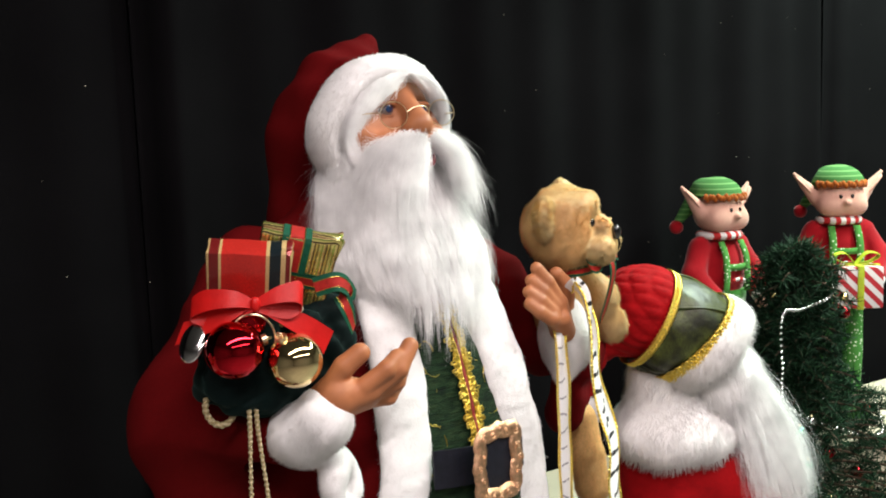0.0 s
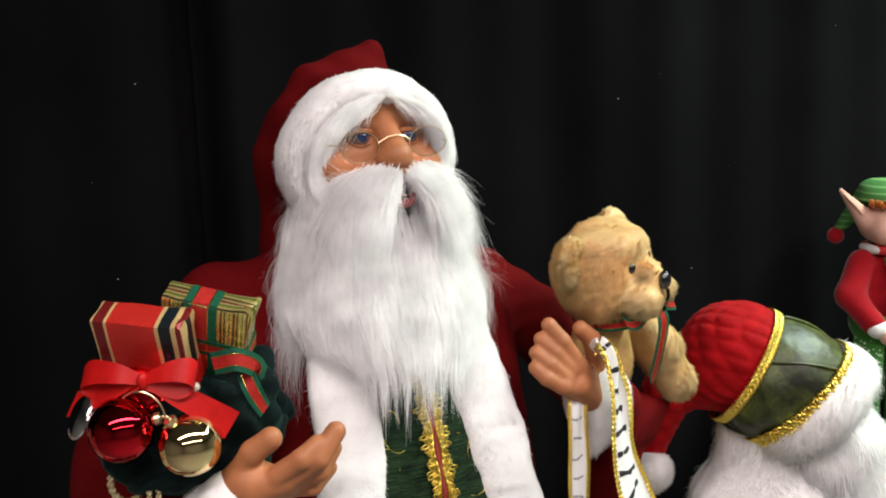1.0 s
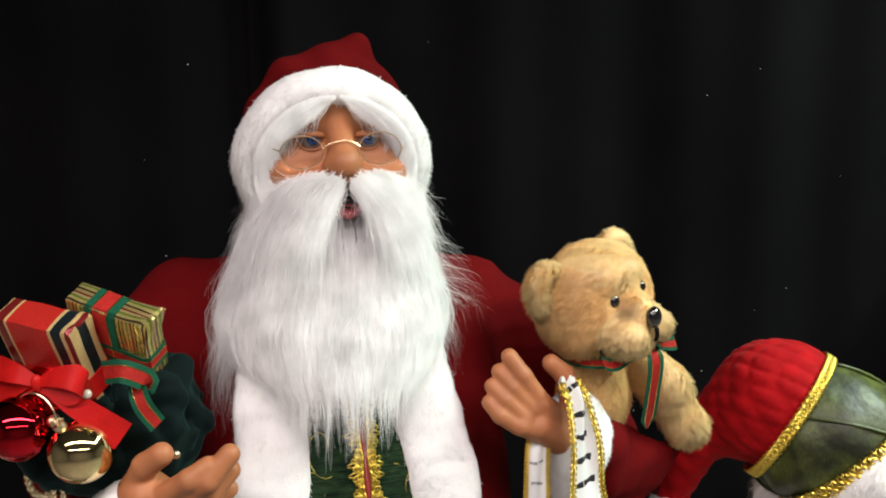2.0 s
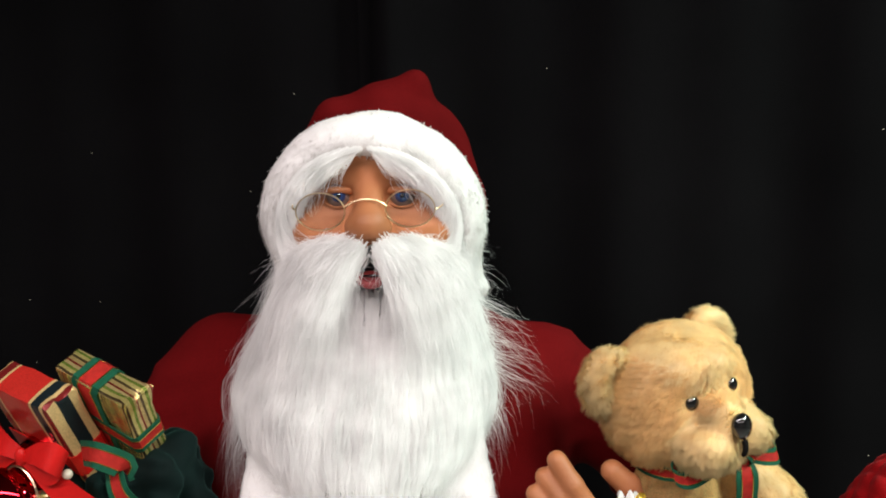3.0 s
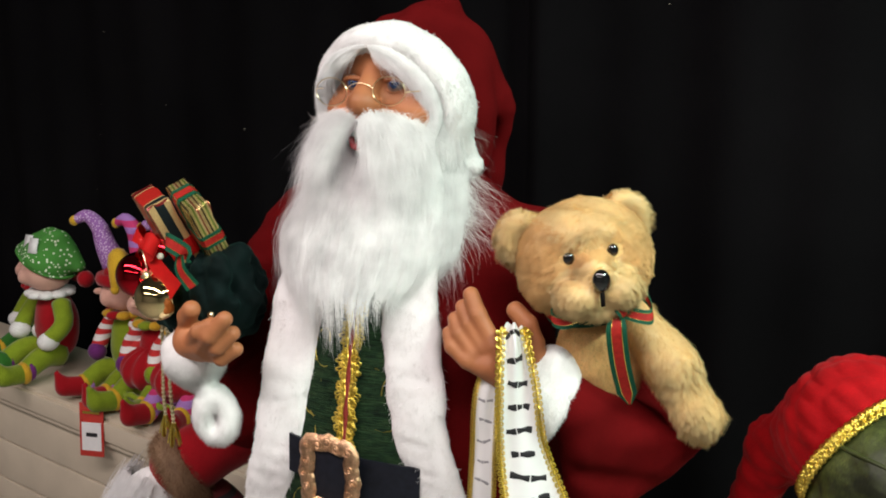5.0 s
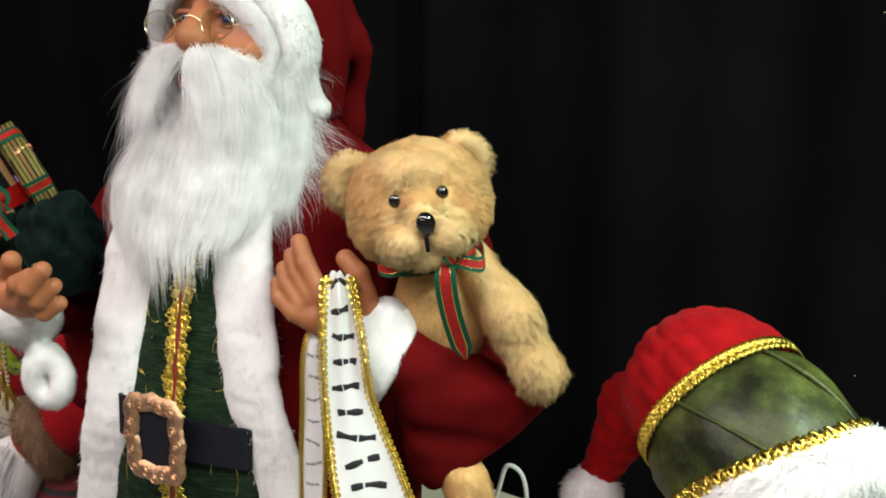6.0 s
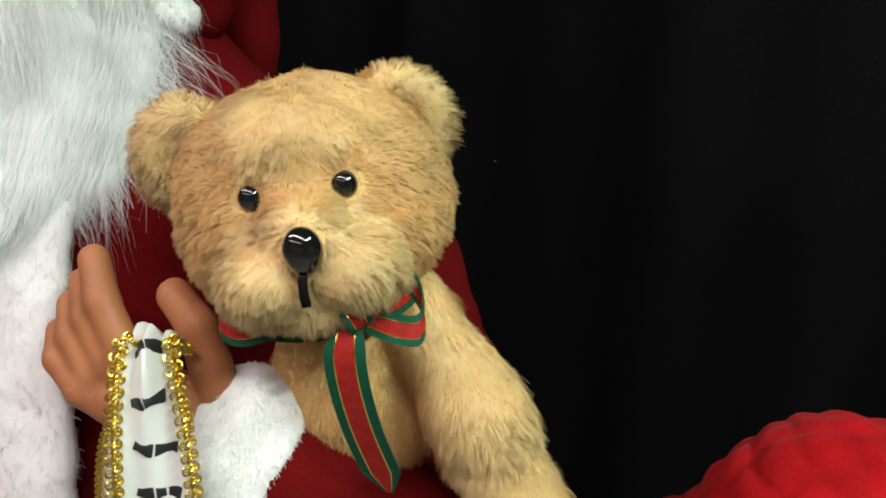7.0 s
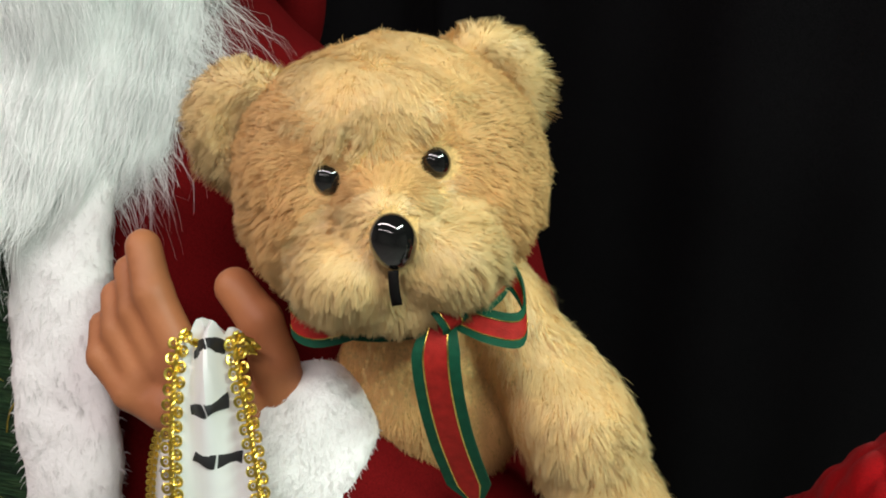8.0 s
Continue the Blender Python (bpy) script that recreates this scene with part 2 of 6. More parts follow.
def wob(P, scale, seed=0.0):
    """A cheap smooth wobble between -1 and 1."""
    x, y, z = P[..., 0] * scale + seed, P[..., 1] * scale + 1.7 * seed, P[..., 2] * scale - seed
    return (np.sin(x + 1.3 * np.sin(y * 0.9 + z)) + np.sin(y * 1.1 + 1.2 * np.sin(z * 1.2 - x)) + np.sin(z * 0.9 + 1.1 * np.sin(x * 1.1 + y))) / 3


def face_normals(v, f):
    return unit(np.cross(v[f[:, 1]] - v[f[:, 0]], v[f[:, 2]] - v[f[:, 0]]))


def vertex_normals(v, f):
    n = np.zeros_like(v)
    fn = np.cross(v[f[:, 2]] - v[f[:, 0]], v[f[:, -1]] - v[f[:, 1]])
    for k in range(f.shape[1]):
        np.add.at(n, f[:, k], fn)
    return unit(n)


def scatter(v, f, count, keep=None):
    """Points spread over a surface, with normals."""
    tri = f if f.shape[1] == 3 else np.concatenate([f[:, [0, 1, 2]], f[:, [0, 2, 3]]])
    vn = vertex_normals(v, f)
    area = np.linalg.norm(np.cross(v[tri[:, 1]] - v[tri[:, 0]], v[tri[:, 2]] - v[tri[:, 0]]), axis=1)
    if keep is not None:
        area = area * keep(v[tri].mean(1))
    pick = RNG.choice(len(tri), count, p=area / area.sum())
    a, b = RNG.random(count), RNG.random(count)
    a, b = np.where(a + b > 1, 1 - a, a), np.where(a + b > 1, 1 - b, b)
    w = np.stack([1 - a - b, a, b], 1)[..., None]
    return (v[tri[pick]] * w).sum(1), unit((vn[tri[pick]] * w).sum(1))


def ribbons(geo, paths, normals, width, m, tip=0.15, twist=0.3):
    """Flat tapered strands. paths: N x S x 3; normals: N x 3 or N x S x 3; width: metres, one or N."""
    N, S = paths.shape[:2]
    if normals.ndim == 2:
        normals = np.repeat(normals[:, None], S, 1)
    normals = np.broadcast_to(normals, paths.shape)
    tang = unit(np.gradient(paths, axis=1))
    side = unit(np.cross(tang, normals))
    lean = RNG.normal(0, twist, (N, 1, 1))
    side = unit(side + lean * normals)
    taper = np.linspace(1, tip, S)[None, :, None] * np.reshape(width, (-1, 1, 1)) / 2
    v = np.stack([paths - side * taper, paths + side * taper], 2).reshape(-1, 3)
    base = (np.arange(N) * S * 2)[:, None] + 2 * np.arange(S - 1)[None]
    f = np.stack([base, base + 1, base + 3, base + 2], -1).reshape(-1, 4)
    fn = np.cross(side, tang)
    if (fn * normals).sum() < 0:
        f = f[:, ::-1]
    geo.add(v, f, m, np.repeat(normals[:, :, None], 2, 2).reshape(-1, 3))


def fur(geo, v, f, count, length, width, m, flow=(0, 0, -0.6), lift=0.7, messy=0.35, keep=None, clump=0.0, bend=(0, 0, -0.25)):
    p, n = scatter(v, f, count, keep)
    way = unit(n * lift + np.asarray(flow) + RNG.normal(0, messy, p.shape))
    if clump:
        way = unit(way + clump * np.stack([wob(p, 160, 1.0), wob(p, 160, 5.0), wob(p, 160, 9.0)], -1))
    way = unit(way - n * np.minimum((way * n).sum(1, keepdims=True) - 0.12, 0))
    L = (length * RNG.uniform(0.55, 1.15, count))[:, None]
    paths = np.stack([p - n * 0.0008, p + way * L * 0.5, p + way * L * 0.95 + np.asarray(bend) * L], 1)
    ribbons(geo, paths, unit(n + np.array((0, -0.1, 0.3))), width * RNG.uniform(0.7, 1.3, count), m, 0.15, 0.12)


def sweep(path, radius, sides=10, closed=False, flat=1.0, up=(0, 0, 1), caps=True):
    """A tube along points; radius: one or one a point; flat: height of the section against its width."""
    p = np.asarray(path, float)
    n = len(p)
    r = np.broadcast_to(np.asarray(radius, float), (n,))
    t = unit(np.roll(p, -1, 0) - np.roll(p, 1, 0)) if closed else unit(np.gradient(p, axis=0))
    s = np.zeros_like(p)
    ref = np.asarray(up, float)
    for k in range(n):
        c = np.cross(t[k], ref)
        if np.linalg.norm(c) < 0.05:
            c = np.cross(t[k], (0.3, 1, 0.2))
        c = unit(c)
        if k and c @ s[k - 1] < 0:
            c = -c
        s[k] = c
    b = np.cross(s, t)
    a = np.linspace(0, 2 * np.pi, sides, endpoint=False)
    v = p[:, None] + r[:, None, None] * (np.cos(a)[None, :, None] * s[:, None] + flat * np.sin(a)[None, :, None] * b[:, None])
    f = []
    rings = n if closed else n - 1
    k = np.arange(rings)[:, None] * sides
    k2 = (np.arange(1, rings + 1) % n)[:, None] * sides
    j = np.arange(sides)[None]
    j2 = (j + 1) % sides
    q = np.stack([k + j, k2 + j, k2 + j2, k + j2], -1).reshape(-1, 4)
    v = v.reshape(-1, 3)
    if caps and not closed:
        v = np.concatenate([v, p[:1], p[-1:]])
        i0, i1 = n * sides, n * sides + 1
        f = q.tolist()
        for m in range(sides):
            f.append([i0, m, (m + 1) % sides])
            f.append([i1, (n - 1) * sides + (m + 1) % sides, (n - 1) * sides + m])
        return v, f
    return v, q


def ball(c, r, nu=16, nv=10, turn=None):
    r = np.broadcast_to(np.asarray(r, float), (3,))
    th = np.linspace(0, np.pi, nv + 1)[1:-1]
    ph = np.linspace(0, 2 * np.pi, nu, endpoint=False)
    v = np.stack([np.sin(th)[:, None] * np.cos(ph), np.sin(th)[:, None] * np.sin(ph), np.repeat(np.cos(th)[:, None], nu, 1)], -1).reshape(-1, 3)
    v = np.concatenate([v, [[0, 0, 1], [0, 0, -1]]]) * r
    if turn is not None:
        v = v @ np.array(turn).T
    f = []
    for k in range(nv - 2):
        for j in range(nu):
            f.append([k * nu + j, (k + 1) * nu + j, (k + 1) * nu + (j + 1) % nu, k * nu + (j + 1) % nu])
    top, bot = len(v) - 2, len(v) - 1
    for j in range(nu):
        f.append([top, j, (j + 1) % nu])
        f.append([bot, (nv - 2) * nu + (j + 1) % nu, (nv - 2) * nu + j])
    return v + np.array(c), f


def block(lo, hi, bev=0.0):
    """A box with its edges cut off."""
    bm = bmesh.new()
    bmesh.ops.create_cube(bm, size=1)
    lo, hi = Vector(lo), Vector(hi)
    for w in bm.verts:
        w.co = Vector([lo[k] + (w.co[k] + 0.5) * (hi[k] - lo[k]) for k in range(3)])
    if bev:
        bmesh.ops.bevel(bm, geom=bm.edges[:], offset=bev, segments=2, affect="EDGES", profile=0.6)
    v = np.array([w.co[:] for w in bm.verts])
    bm.verts.index_update()
    f = [[w.index for w in q.verts] for q in bm.faces]
    bm.free()
    out = []
    for q in f:
        if len(q) <= 4:
            out.append(q)
        else:
            out += [[q[0], q[k], q[k + 1]] for k in range(1, len(q) - 1)]
    return v, out


def curve(points, count):
    """Smooth points through the given ones."""
    p = np.asarray(points, float)
    t = np.arange(len(p))
    m = np.gradient(p, axis=0)
    x = np.linspace(0, len(p) - 1, count)
    k = np.minimum(x.astype(int), len(p) - 2)
    u = (x - k)[:, None]
    return (2 * u**3 - 3 * u**2 + 1) * p[k] + (u**3 - 2 * u**2 + u) * m[k] + (-2 * u**3 + 3 * u**2) * p[k + 1] + (u**3 - u**2) * m[k + 1]


def strip(path, across, width, thick=0.0006, m=None):
    """A band of cloth with thickness along a path; across: the direction of its width, one or a point each; width likewise."""
    p = np.asarray(path, float)
    n = len(p)
    a = unit(np.broadcast_to(np.asarray(across, float), (n, 3)))
    w = np.broadcast_to(np.asarray(width, float), (n,))[:, None] / 2
    t = unit(np.gradient(p, axis=0))
    up = unit(np.cross(t, a)) * thick / 2
    v = np.stack([p - a * w - up, p + a * w - up, p + a * w + up, p - a * w + up], 1).reshape(-1, 3)
    f = []
    for k in range(n - 1):
        for j in range(4):
            f.append([4 * k + j, 4 * k + (j + 1) % 4, 4 * k + 4 + (j + 1) % 4, 4 * k + 4 + j])
    f += [[3, 2, 1, 0], [4 * n - 4, 4 * n - 3, 4 * n - 2, 4 * n - 1]]
    return v, f


def part(name, pieces, parent, label=""):
    """pieces: (v, f, material) of one mesh that belongs to a thing."""
    g = Geo()
    for v, f, m in pieces:
        g.add(v, f, m)
    return g.thing(name, label, parent=parent, flat=40)


def empty(name, label, category, at=None, group=""):
    ob = new(name)
    ob.empty_display_size = 0.05
    if at is not None:
        ob.matrix_world = at
    return tagged(ob, label, category, group)


def simple(name, pieces, label, category, group="", kind="", flat=40):
    g = Geo()
    for v, f, m in pieces:
        g.add(v, f, m)
    return g.thing(name, label, category, group, kind, flat=flat)

# ---- the room: floor, walls, ceiling, black curtains, shelf


def slab(name, lo, hi, m, label, bev=0.0):
    v, f = block(lo, hi, bev)
    return simple(name, [(v, f, m)], label, "", kind="structure")


slab("floor", (-4.2, -5.2, -0.10), (4.8, 1.6, 0.0), M_FLOOR, "grey smooth shop floor")
slab("ceiling", (-4.2, -5.2, 3.0), (4.8, 1.6, 3.1), M_CEIL, "grey ceiling boards with tube lamps")
slab("wall_north", (-4.2, 1.46, 0.0), (4.8, 1.6, 3.0), M_WALL, "plain wall behind black curtains")
slab("wall_south", (-4.2, -5.2, 0.0), (4.8, -5.06, 3.0), M_WALL, "plain painted shop wall")
slab("wall_west", (-4.2, -5.06, 0.0), (-4.06, 1.46, 3.0), M_WALL, "plain painted shop wall")
slab("wall_east", (4.66, -5.06, 0.0), (4.8, 1.46, 3.0), M_WALL, "plain painted shop wall")


# the shelf and the curtains run at a slant behind the figures
SHELF_Z, SHELF_DEEP, SHELF_TURN = 0.70, 0.27, -8.64
SHELF_POSE = pose(0, 0.204, 0, 0, 0, SHELF_TURN)


def on_shelf(x, back, z=0.0):
    """The place at x whose distance behind the shelf's front edge is back."""
    turn = radians(SHELF_TURN)
    return (x, 0.204 + math.tan(turn) * x + back / math.cos(turn), SHELF_Z + z)


def curtain(x0, x1, seed):
    nx, nz = 150, 16
    s, h = np.meshgrid(np.linspace(0, 1, nx), np.linspace(0.02, 2.96, nz), indexing="ij")
    x = x0 + (x1 - x0) * s
    fold = 0.010 * np.sin(s * 31 + seed) + 0.006 * np.sin(s * 73 + 2 * seed + h * 0.4) + 0.004 * np.sin(h * 2 + s * 9)
    edge = 0.035 * (np.exp(-((s - 0.004) / 0.008) ** 2) + np.exp(-((1 - s - 0.004) / 0.008) ** 2)) - 0.015 * np.exp(-((s - 0.03) / 0.012) ** 2)
    y = 0.378 + fold + edge
    front = np.stack([x, y, h], -1).reshape(-1, 3)
    v = np.concatenate([front, front + [0, 0.004, 0]])
    k = np.arange(nx - 1)[:, None] * nz + np.arange(nz - 1)[None]
    q = np.stack([k, k + nz, k + nz + 1, k + 1], -1).reshape(-1, 4)
    f = np.concatenate([q, q[:, ::-1] + nx * nz])
    simple("curtain", [(v, f, M_FABRICBLACK)], "black hanging cloth curtain panel with soft folds", "curtain", "black curtain panels", flat=80).matrix_world = SHELF_POSE


for k, (x0, x1) in enumerate(((-3.85, -2.60), (-2.60, -0.148), (-0.148, 1.95), (1.95, 4.55))):
    curtain(x0, x1, k * 1.9)

lint = Geo()
for _ in range(75):
    c = (RNG.uniform(-1.6, 2.2), 0.350, RNG.uniform(0.9, 2.3))
    lint.add(*ball(c, (RNG.uniform(0.0006, 0.0022), 0.0006, RNG.uniform(0.0005, 0.0009)), 5, 3), M_PEARL)
lint.thing("lint", "tiny pale lint specks on the black curtain", "lint", kind="stuff").matrix_world = SHELF_POSE


def display_shelf(x0, x1, top, label):
    ob = empty("shelf", label, "shelf", SHELF_POSE)
    part("shelf_top", [(*block((x0, 0.0, top - 0.032), (x1, SHELF_DEEP, top), 0.006), M_SHELF)], ob)
    part("lip", [(*block((x0, -0.012, top - 0.060), (x1, 0.004, top - 0.010), 0.004), M_SHELF)], ob)
    part("moulding", [(*block((x0, -0.003, top - 0.078), (x1, 0.008, top - 0.063), 0.003), M_SHELF)], ob)
    for k in range(5):
        hi = top - 0.085 - 0.122 * k
        if hi > 0.02:
            part("board", [(*block((x0, 0.012, max(0.0, hi - 0.117)), (x1, 0.03, hi), 0.003), M_SHELF)], ob)
    part("back_board", [(*block((x0, 0.032, 0.0), (x1, 0.05, top - 0.04)), M_SHELF)], ob)


display_shelf(-3.4, 3.5, SHELF_Z, "long cream painted display shelf with grooved board front")

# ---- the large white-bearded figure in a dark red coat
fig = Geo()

# coat with both sleeves, one cloth
LEFT_WRIST, RIGHT_WRIST = (-0.262, -0.165, 1.15), (0.300, -0.148, 1.180)


def flat_sleeve(P, a, b, c, ra, rb, rc):
    """Cloth stretched flat between three corners, with its own thickness at each."""
    a, b, c = (np.array(q, float) for q in (a, b, c))
    n = unit(np.cross(b - a, c - a))
    e1, e2, q = b - a, c - a, P - a
    d11, d12, d22 = e1 @ e1, e1 @ e2, e2 @ e2
    q1, q2 = q @ e1, q @ e2
    den = d11 * d22 - d12 * d12
    u, w = (d22 * q1 - d12 * q2) / den, (d11 * q2 - d12 * q1) / den
    u, w = np.clip(u, 0, 1), np.clip(w, 0, 1)
    over = np.maximum(u + w - 1, 0) / 2
    u, w = np.clip(u - over, 0, 1), np.clip(w - over, 0, 1)
    near = a + u[..., None] * e1 + w[..., None] * e2
    return np.linalg.norm(P - near, axis=-1) - (ra + (rb - ra) * u + (rc - ra) * w)


def coat_field(P):
    z = P[..., 2]
    x, y = P[..., 0], P[..., 1]
    zz = [0.08, 0.5, 0.85, 1.00, 1.08, 1.20, 1.30, 1.36, 1.40, 1.44]
    rx = np.interp(z, zz, [0.30, 0.27, 0.245, 0.235, 0.225, 0.215, 0.215, 0.19, 0.12, 0.07])
    yf = np.interp(z, zz, [-0.23, -0.23, -0.225, -0.222, -0.216, -0.187, -0.15, -0.115, -0.07, -0.04])
    yb = np.interp(z, zz, [0.14, 0.15, 0.17, 0.18, 0.18, 0.18, 0.17, 0.14, 0.11, 0.09])
    cy, ry = (yf + yb) / 2, (yb - yf) / 2
    q = np.sqrt((x / rx) ** 2 + ((y - cy) / ry) ** 2 + 1e-9)
    body = (q - 1) * np.minimum(rx, ry) * 0.9
    body = np.maximum(body, np.maximum(z - 1.43, 0.08 - z))
    l = smin(cap(P, (-0.192, 0.028, 1.337), (-0.304, -0.015, 1.168), 0.060, 0.067), cap(P, (-0.305, -0.01, 1.16), LEFT_WRIST, 0.068, 0.036), 0.04)
    l = smin(l, cap(P, (-0.31, 0.0, 1.12), (-0.29, -0.03, 1.0), 0.065, 0.055), 0.05)
    r = smin(cap(P, (0.19, 0.04, 1.314), (0.280, 0.01, 1.258), 0.062, 0.053), cap(P, (0.280, 0.01, 1.258), (0.370, -0.005, 1.125), 0.053, 0.050), 0.02)
    r = smin(r, cap(P, (0.375, -0.066, 1.125), RIGHT_WRIST, 0.034, 0.040), 0.03)
    r = smin(r, flat_sleeve(P, (0.312, -0.138, 1.140), (0.447, -0.084, 1.134), (0.318, -0.104, 1.040), 0.034, 0.010, 0.036), 0.016)
    r = r + 0.014 * np.exp(-(cap(P, (0.292, -0.170, 1.098), (0.392, -0.115, 1.075), 0.0) / 0.012) ** 2)
    d = smin(smin(body, l, 0.035), r, 0.035)
    fold = 0.004 * wob(P * np.array([1, 1, 0.35]), 38, 2.0) + 0.0042 * np.abs(np.sin(48 * (P[..., 0] * 0.7 - P[..., 2]) + 5 * wob(P, 14, 1.0))) ** 0.6 * np.clip((np.abs(x) - 0.19) / 0.04, 0, 1)
    return d + fold * np.clip((np.abs(x) - 0.10) / 0.06, 0, 1)


v, f = nets(coat_field, (-0.48, -0.30, 0.05), (0.50, 0.27, 1.47), 0.0075)
mid = v[f].mean(1)
zk = [0.08, 0.6, 0.92, 1.06, 1.20, 1.30, 1.42]
inner_l = np.interp(mid[:, 2], zk, [-0.17, -0.155, -0.135, -0.098, -0.09, -0.08, -0.07])
inner_r = np.interp(mid[:, 2], zk, [0.18, 0.165, 0.155, 0.13, 0.108, 0.08, 0.07])
vest = (mid[:, 0] > inner_l) & (mid[:, 0] < inner_r) & (mid[:, 1] < -0.03)
fig.add(v, f, np.where(vest, fig.slot(M_VEST), fig.slot(M_COAT)))


def front_y(x, z):
    """The front of the coat at x, z."""
    ys = np.linspace(-0.30, 0.0, 151)
    P = np.stack([np.full(151, x), ys, np.full(151, z)], -1)
    return ys[np.argmax(coat_field(P) < 0)]


# fur bands down the coat's front
def fur_band(points, half, thick, count, length, up=None):
    path = curve(points, 150)
    n = len(path)
    side = np.tile([1.0, -0.0, 0.0], (n, 1))
    a = np.linspace(0, 2 * np.pi, 14, endpoint=False)
    out = unit(np.cross(unit(np.gradient(path, axis=0)), side))
    out = out * np.where((out[:, 1:2] > 0), -1, 1)
    v = path[:, None] + half * np.sign(np.cos(a))[None, :, None] * np.abs(np.cos(a))[None, :, None] ** 0.7 * side[:, None] + thick * np.sin(a)[None, :, None] * out[:, None]
    v = v.reshape(-1, 3)
    v += 0.0025 * np.stack([wob(v, 60, 1), wob(v, 60, 2), wob(v, 60, 3)], -1) + 0.0010 * np.stack([wob(v, 240, 4), wob(v, 240, 5), wob(v, 240, 6)], -1)
    k = np.arange(n - 1)[:, None] * 14
    j = np.arange(14)[None]
    f = np.stack([k + j, k + (j + 1) % 14, k + 14 + (j + 1) % 14, k + 14 + j], -1).reshape(-1, 4)
    if (face_normals(v, f) * (v[f].mean(1) - np.repeat(path[:-1] + 0, 14, 0))).sum() < 0:
        f = f[:, ::-1]
    fig.add(v, f, M_PLUSHW)
    fur(fig, v, f, count, length, 0.0013, M_FURW, (0, 0, -0.7), 0.35, 0.3, lambda c: (c[:, 1] < path[:, 1].max() + 0.02) & (c[:, 2] > 0.75), 0.35)


for s, pts in ((-1, [(1.37, -0.072), (1.30, -0.082), (1.20, -0.09), (1.06, -0.101), (0.92, -0.138), (0.6, -0.16), (0.12, -0.18)]),
               (1, [(1.37, 0.068), (1.31, 0.070), (1.22, 0.092), (1.11, 0.113), (0.985, 0.144), (0.6, 0.17), (0.12, 0.19)])):
    fur_band([(x, front_y(x, z) - 0.006, z) for z, x in pts], 0.042, 0.015, 5000, 0.0065)

# braid down the vest: a red middle with gold loops on both sides
bz = np.linspace(1.30, 0.86, 60)
bx = np.interp(bz, [0.86, 1.07, 1.27], [0.012, 0.018, 0.008])
bpath = np.stack([bx, [front_y(x, z) - 0.004 for x, z in zip(bx, bz)], bz], -1)
fig.add(*strip(bpath - np.array((0, 0.003, 0)), (1, 0, 0), 0.0065, 0.003), M_BRAIDRED)
for s in (-1, 1):
    fig.add(*sweep([(x + s * (0.0044 + 0.0010 * math.sin(z * 700)), y - 0.003, z) for x, y, z in bpath[np.linspace(0, 59, 240).astype(int)] + np.stack([np.zeros(240), np.zeros(240), np.linspace(0, -0.0074, 240) % 0.0074], -1)], 0.0016, 5), M_GOLD)
# gold lace: a fan of loops every few centimetres on both sides
for k, z in enumerate(np.arange(0.865, 1.295, 0.0105)):
    x = np.interp(z, [0.86, 1.07, 1.27], [0.012, 0.018, 0.008])
    y = front_y(x, z) - 0.005
    full = 0.45 + 0.55 * abs(math.sin(z * 88)) ** 1.5
    for s in (-1, 1):
        for th in (-62, -31, 0, 31, 62):
            th = radians(th + RNG.normal(0, 7))
            d = np.array((s * math.cos(th), 0, math.sin(th)))
            q = np.array((-s * math.sin(th), 0, math.cos(th)))
            L = (0.0165 - 0.004 * abs(th)) * full * RNG.uniform(0.85, 1.1)
            loop = [np.array((x + s * 0.0050, y - 0.0015 - 0.002 * math.sin(g / 2), z)) + d * L * (0.5 - 0.5 * math.cos(g)) + q * 0.0026 * math.sin(g) for g in np.linspace(0, 2 * np.pi, 8)[:-1]]
            fig.add(*sweep(loop, 0.0011, 4, True), M_GOLD)
# thin gold curls sewn on the vest
for cx, cz, r, s in ((-0.045, 1.165, 0.030, 1), (0.068, 1.16, 0.030, -1), (-0.035, 1.215, 0.020, 1), (0.055, 1.225, 0.022, -1), (0.075, 1.01, 0.03, -1), (-0.05, 0.99, 0.03, 1), (-0.055, 1.10, 0.028, -1)):
    pts = [(cx + s * r * (0.35 + 0.65 * u) * math.cos(5.2 * u), cz + 1.6 * r * (0.35 + 0.65 * u) * math.sin(5.2 * u)) for u in np.linspace(0, 1, 16)]
    pts = [(min(max(x, -0.085), 0.10), z) for x, z in pts]
    fig.add(*sweep([(x, front_y(x, z) - 0.0008, z) for x, z in pts], 0.0006, 4), M_GOLD)

# head: face with nose, cheeks, brow and eye hollows


def face_field(P):
    d = ell(P, (0, -0.015, 1.53), (0.088, 0.098, 0.115))
    for s in (-1, 1):
        d = smin(d, ell(P, (s * 0.052, -0.078, 1.515), (0.033, 0.030, 0.026)), 0.02)
        d = smin(d, ell(P, (s * 0.014, -0.128, 1.524), (0.008, 0.011, 0.008)), 0.008)
        d = -smin(-d, ell(P, (s * 0.032, -0.116, 1.551), (0.024, 0.016, 0.014)), 0.008)
        d = smin(d, ell(P, (s * 0.034, -0.086, 1.536), (0.026, 0.010, 0.009)), 0.014)
    d = smin(d, ell(P, (0.0, -0.085, 1.462), (0.055, 0.042, 0.045)), 0.02)
    d = smin(d, cap(P, (0, -0.106, 1.566), (0.001, -0.132, 1.532), 0.010, 0.017), 0.014)
    d = smin(d, ell(P, (0.001, -0.137, 1.527), (0.0150, 0.016, 0.0145)), 0.008)
    return np.maximum(d, P[..., 2] - 1.605)


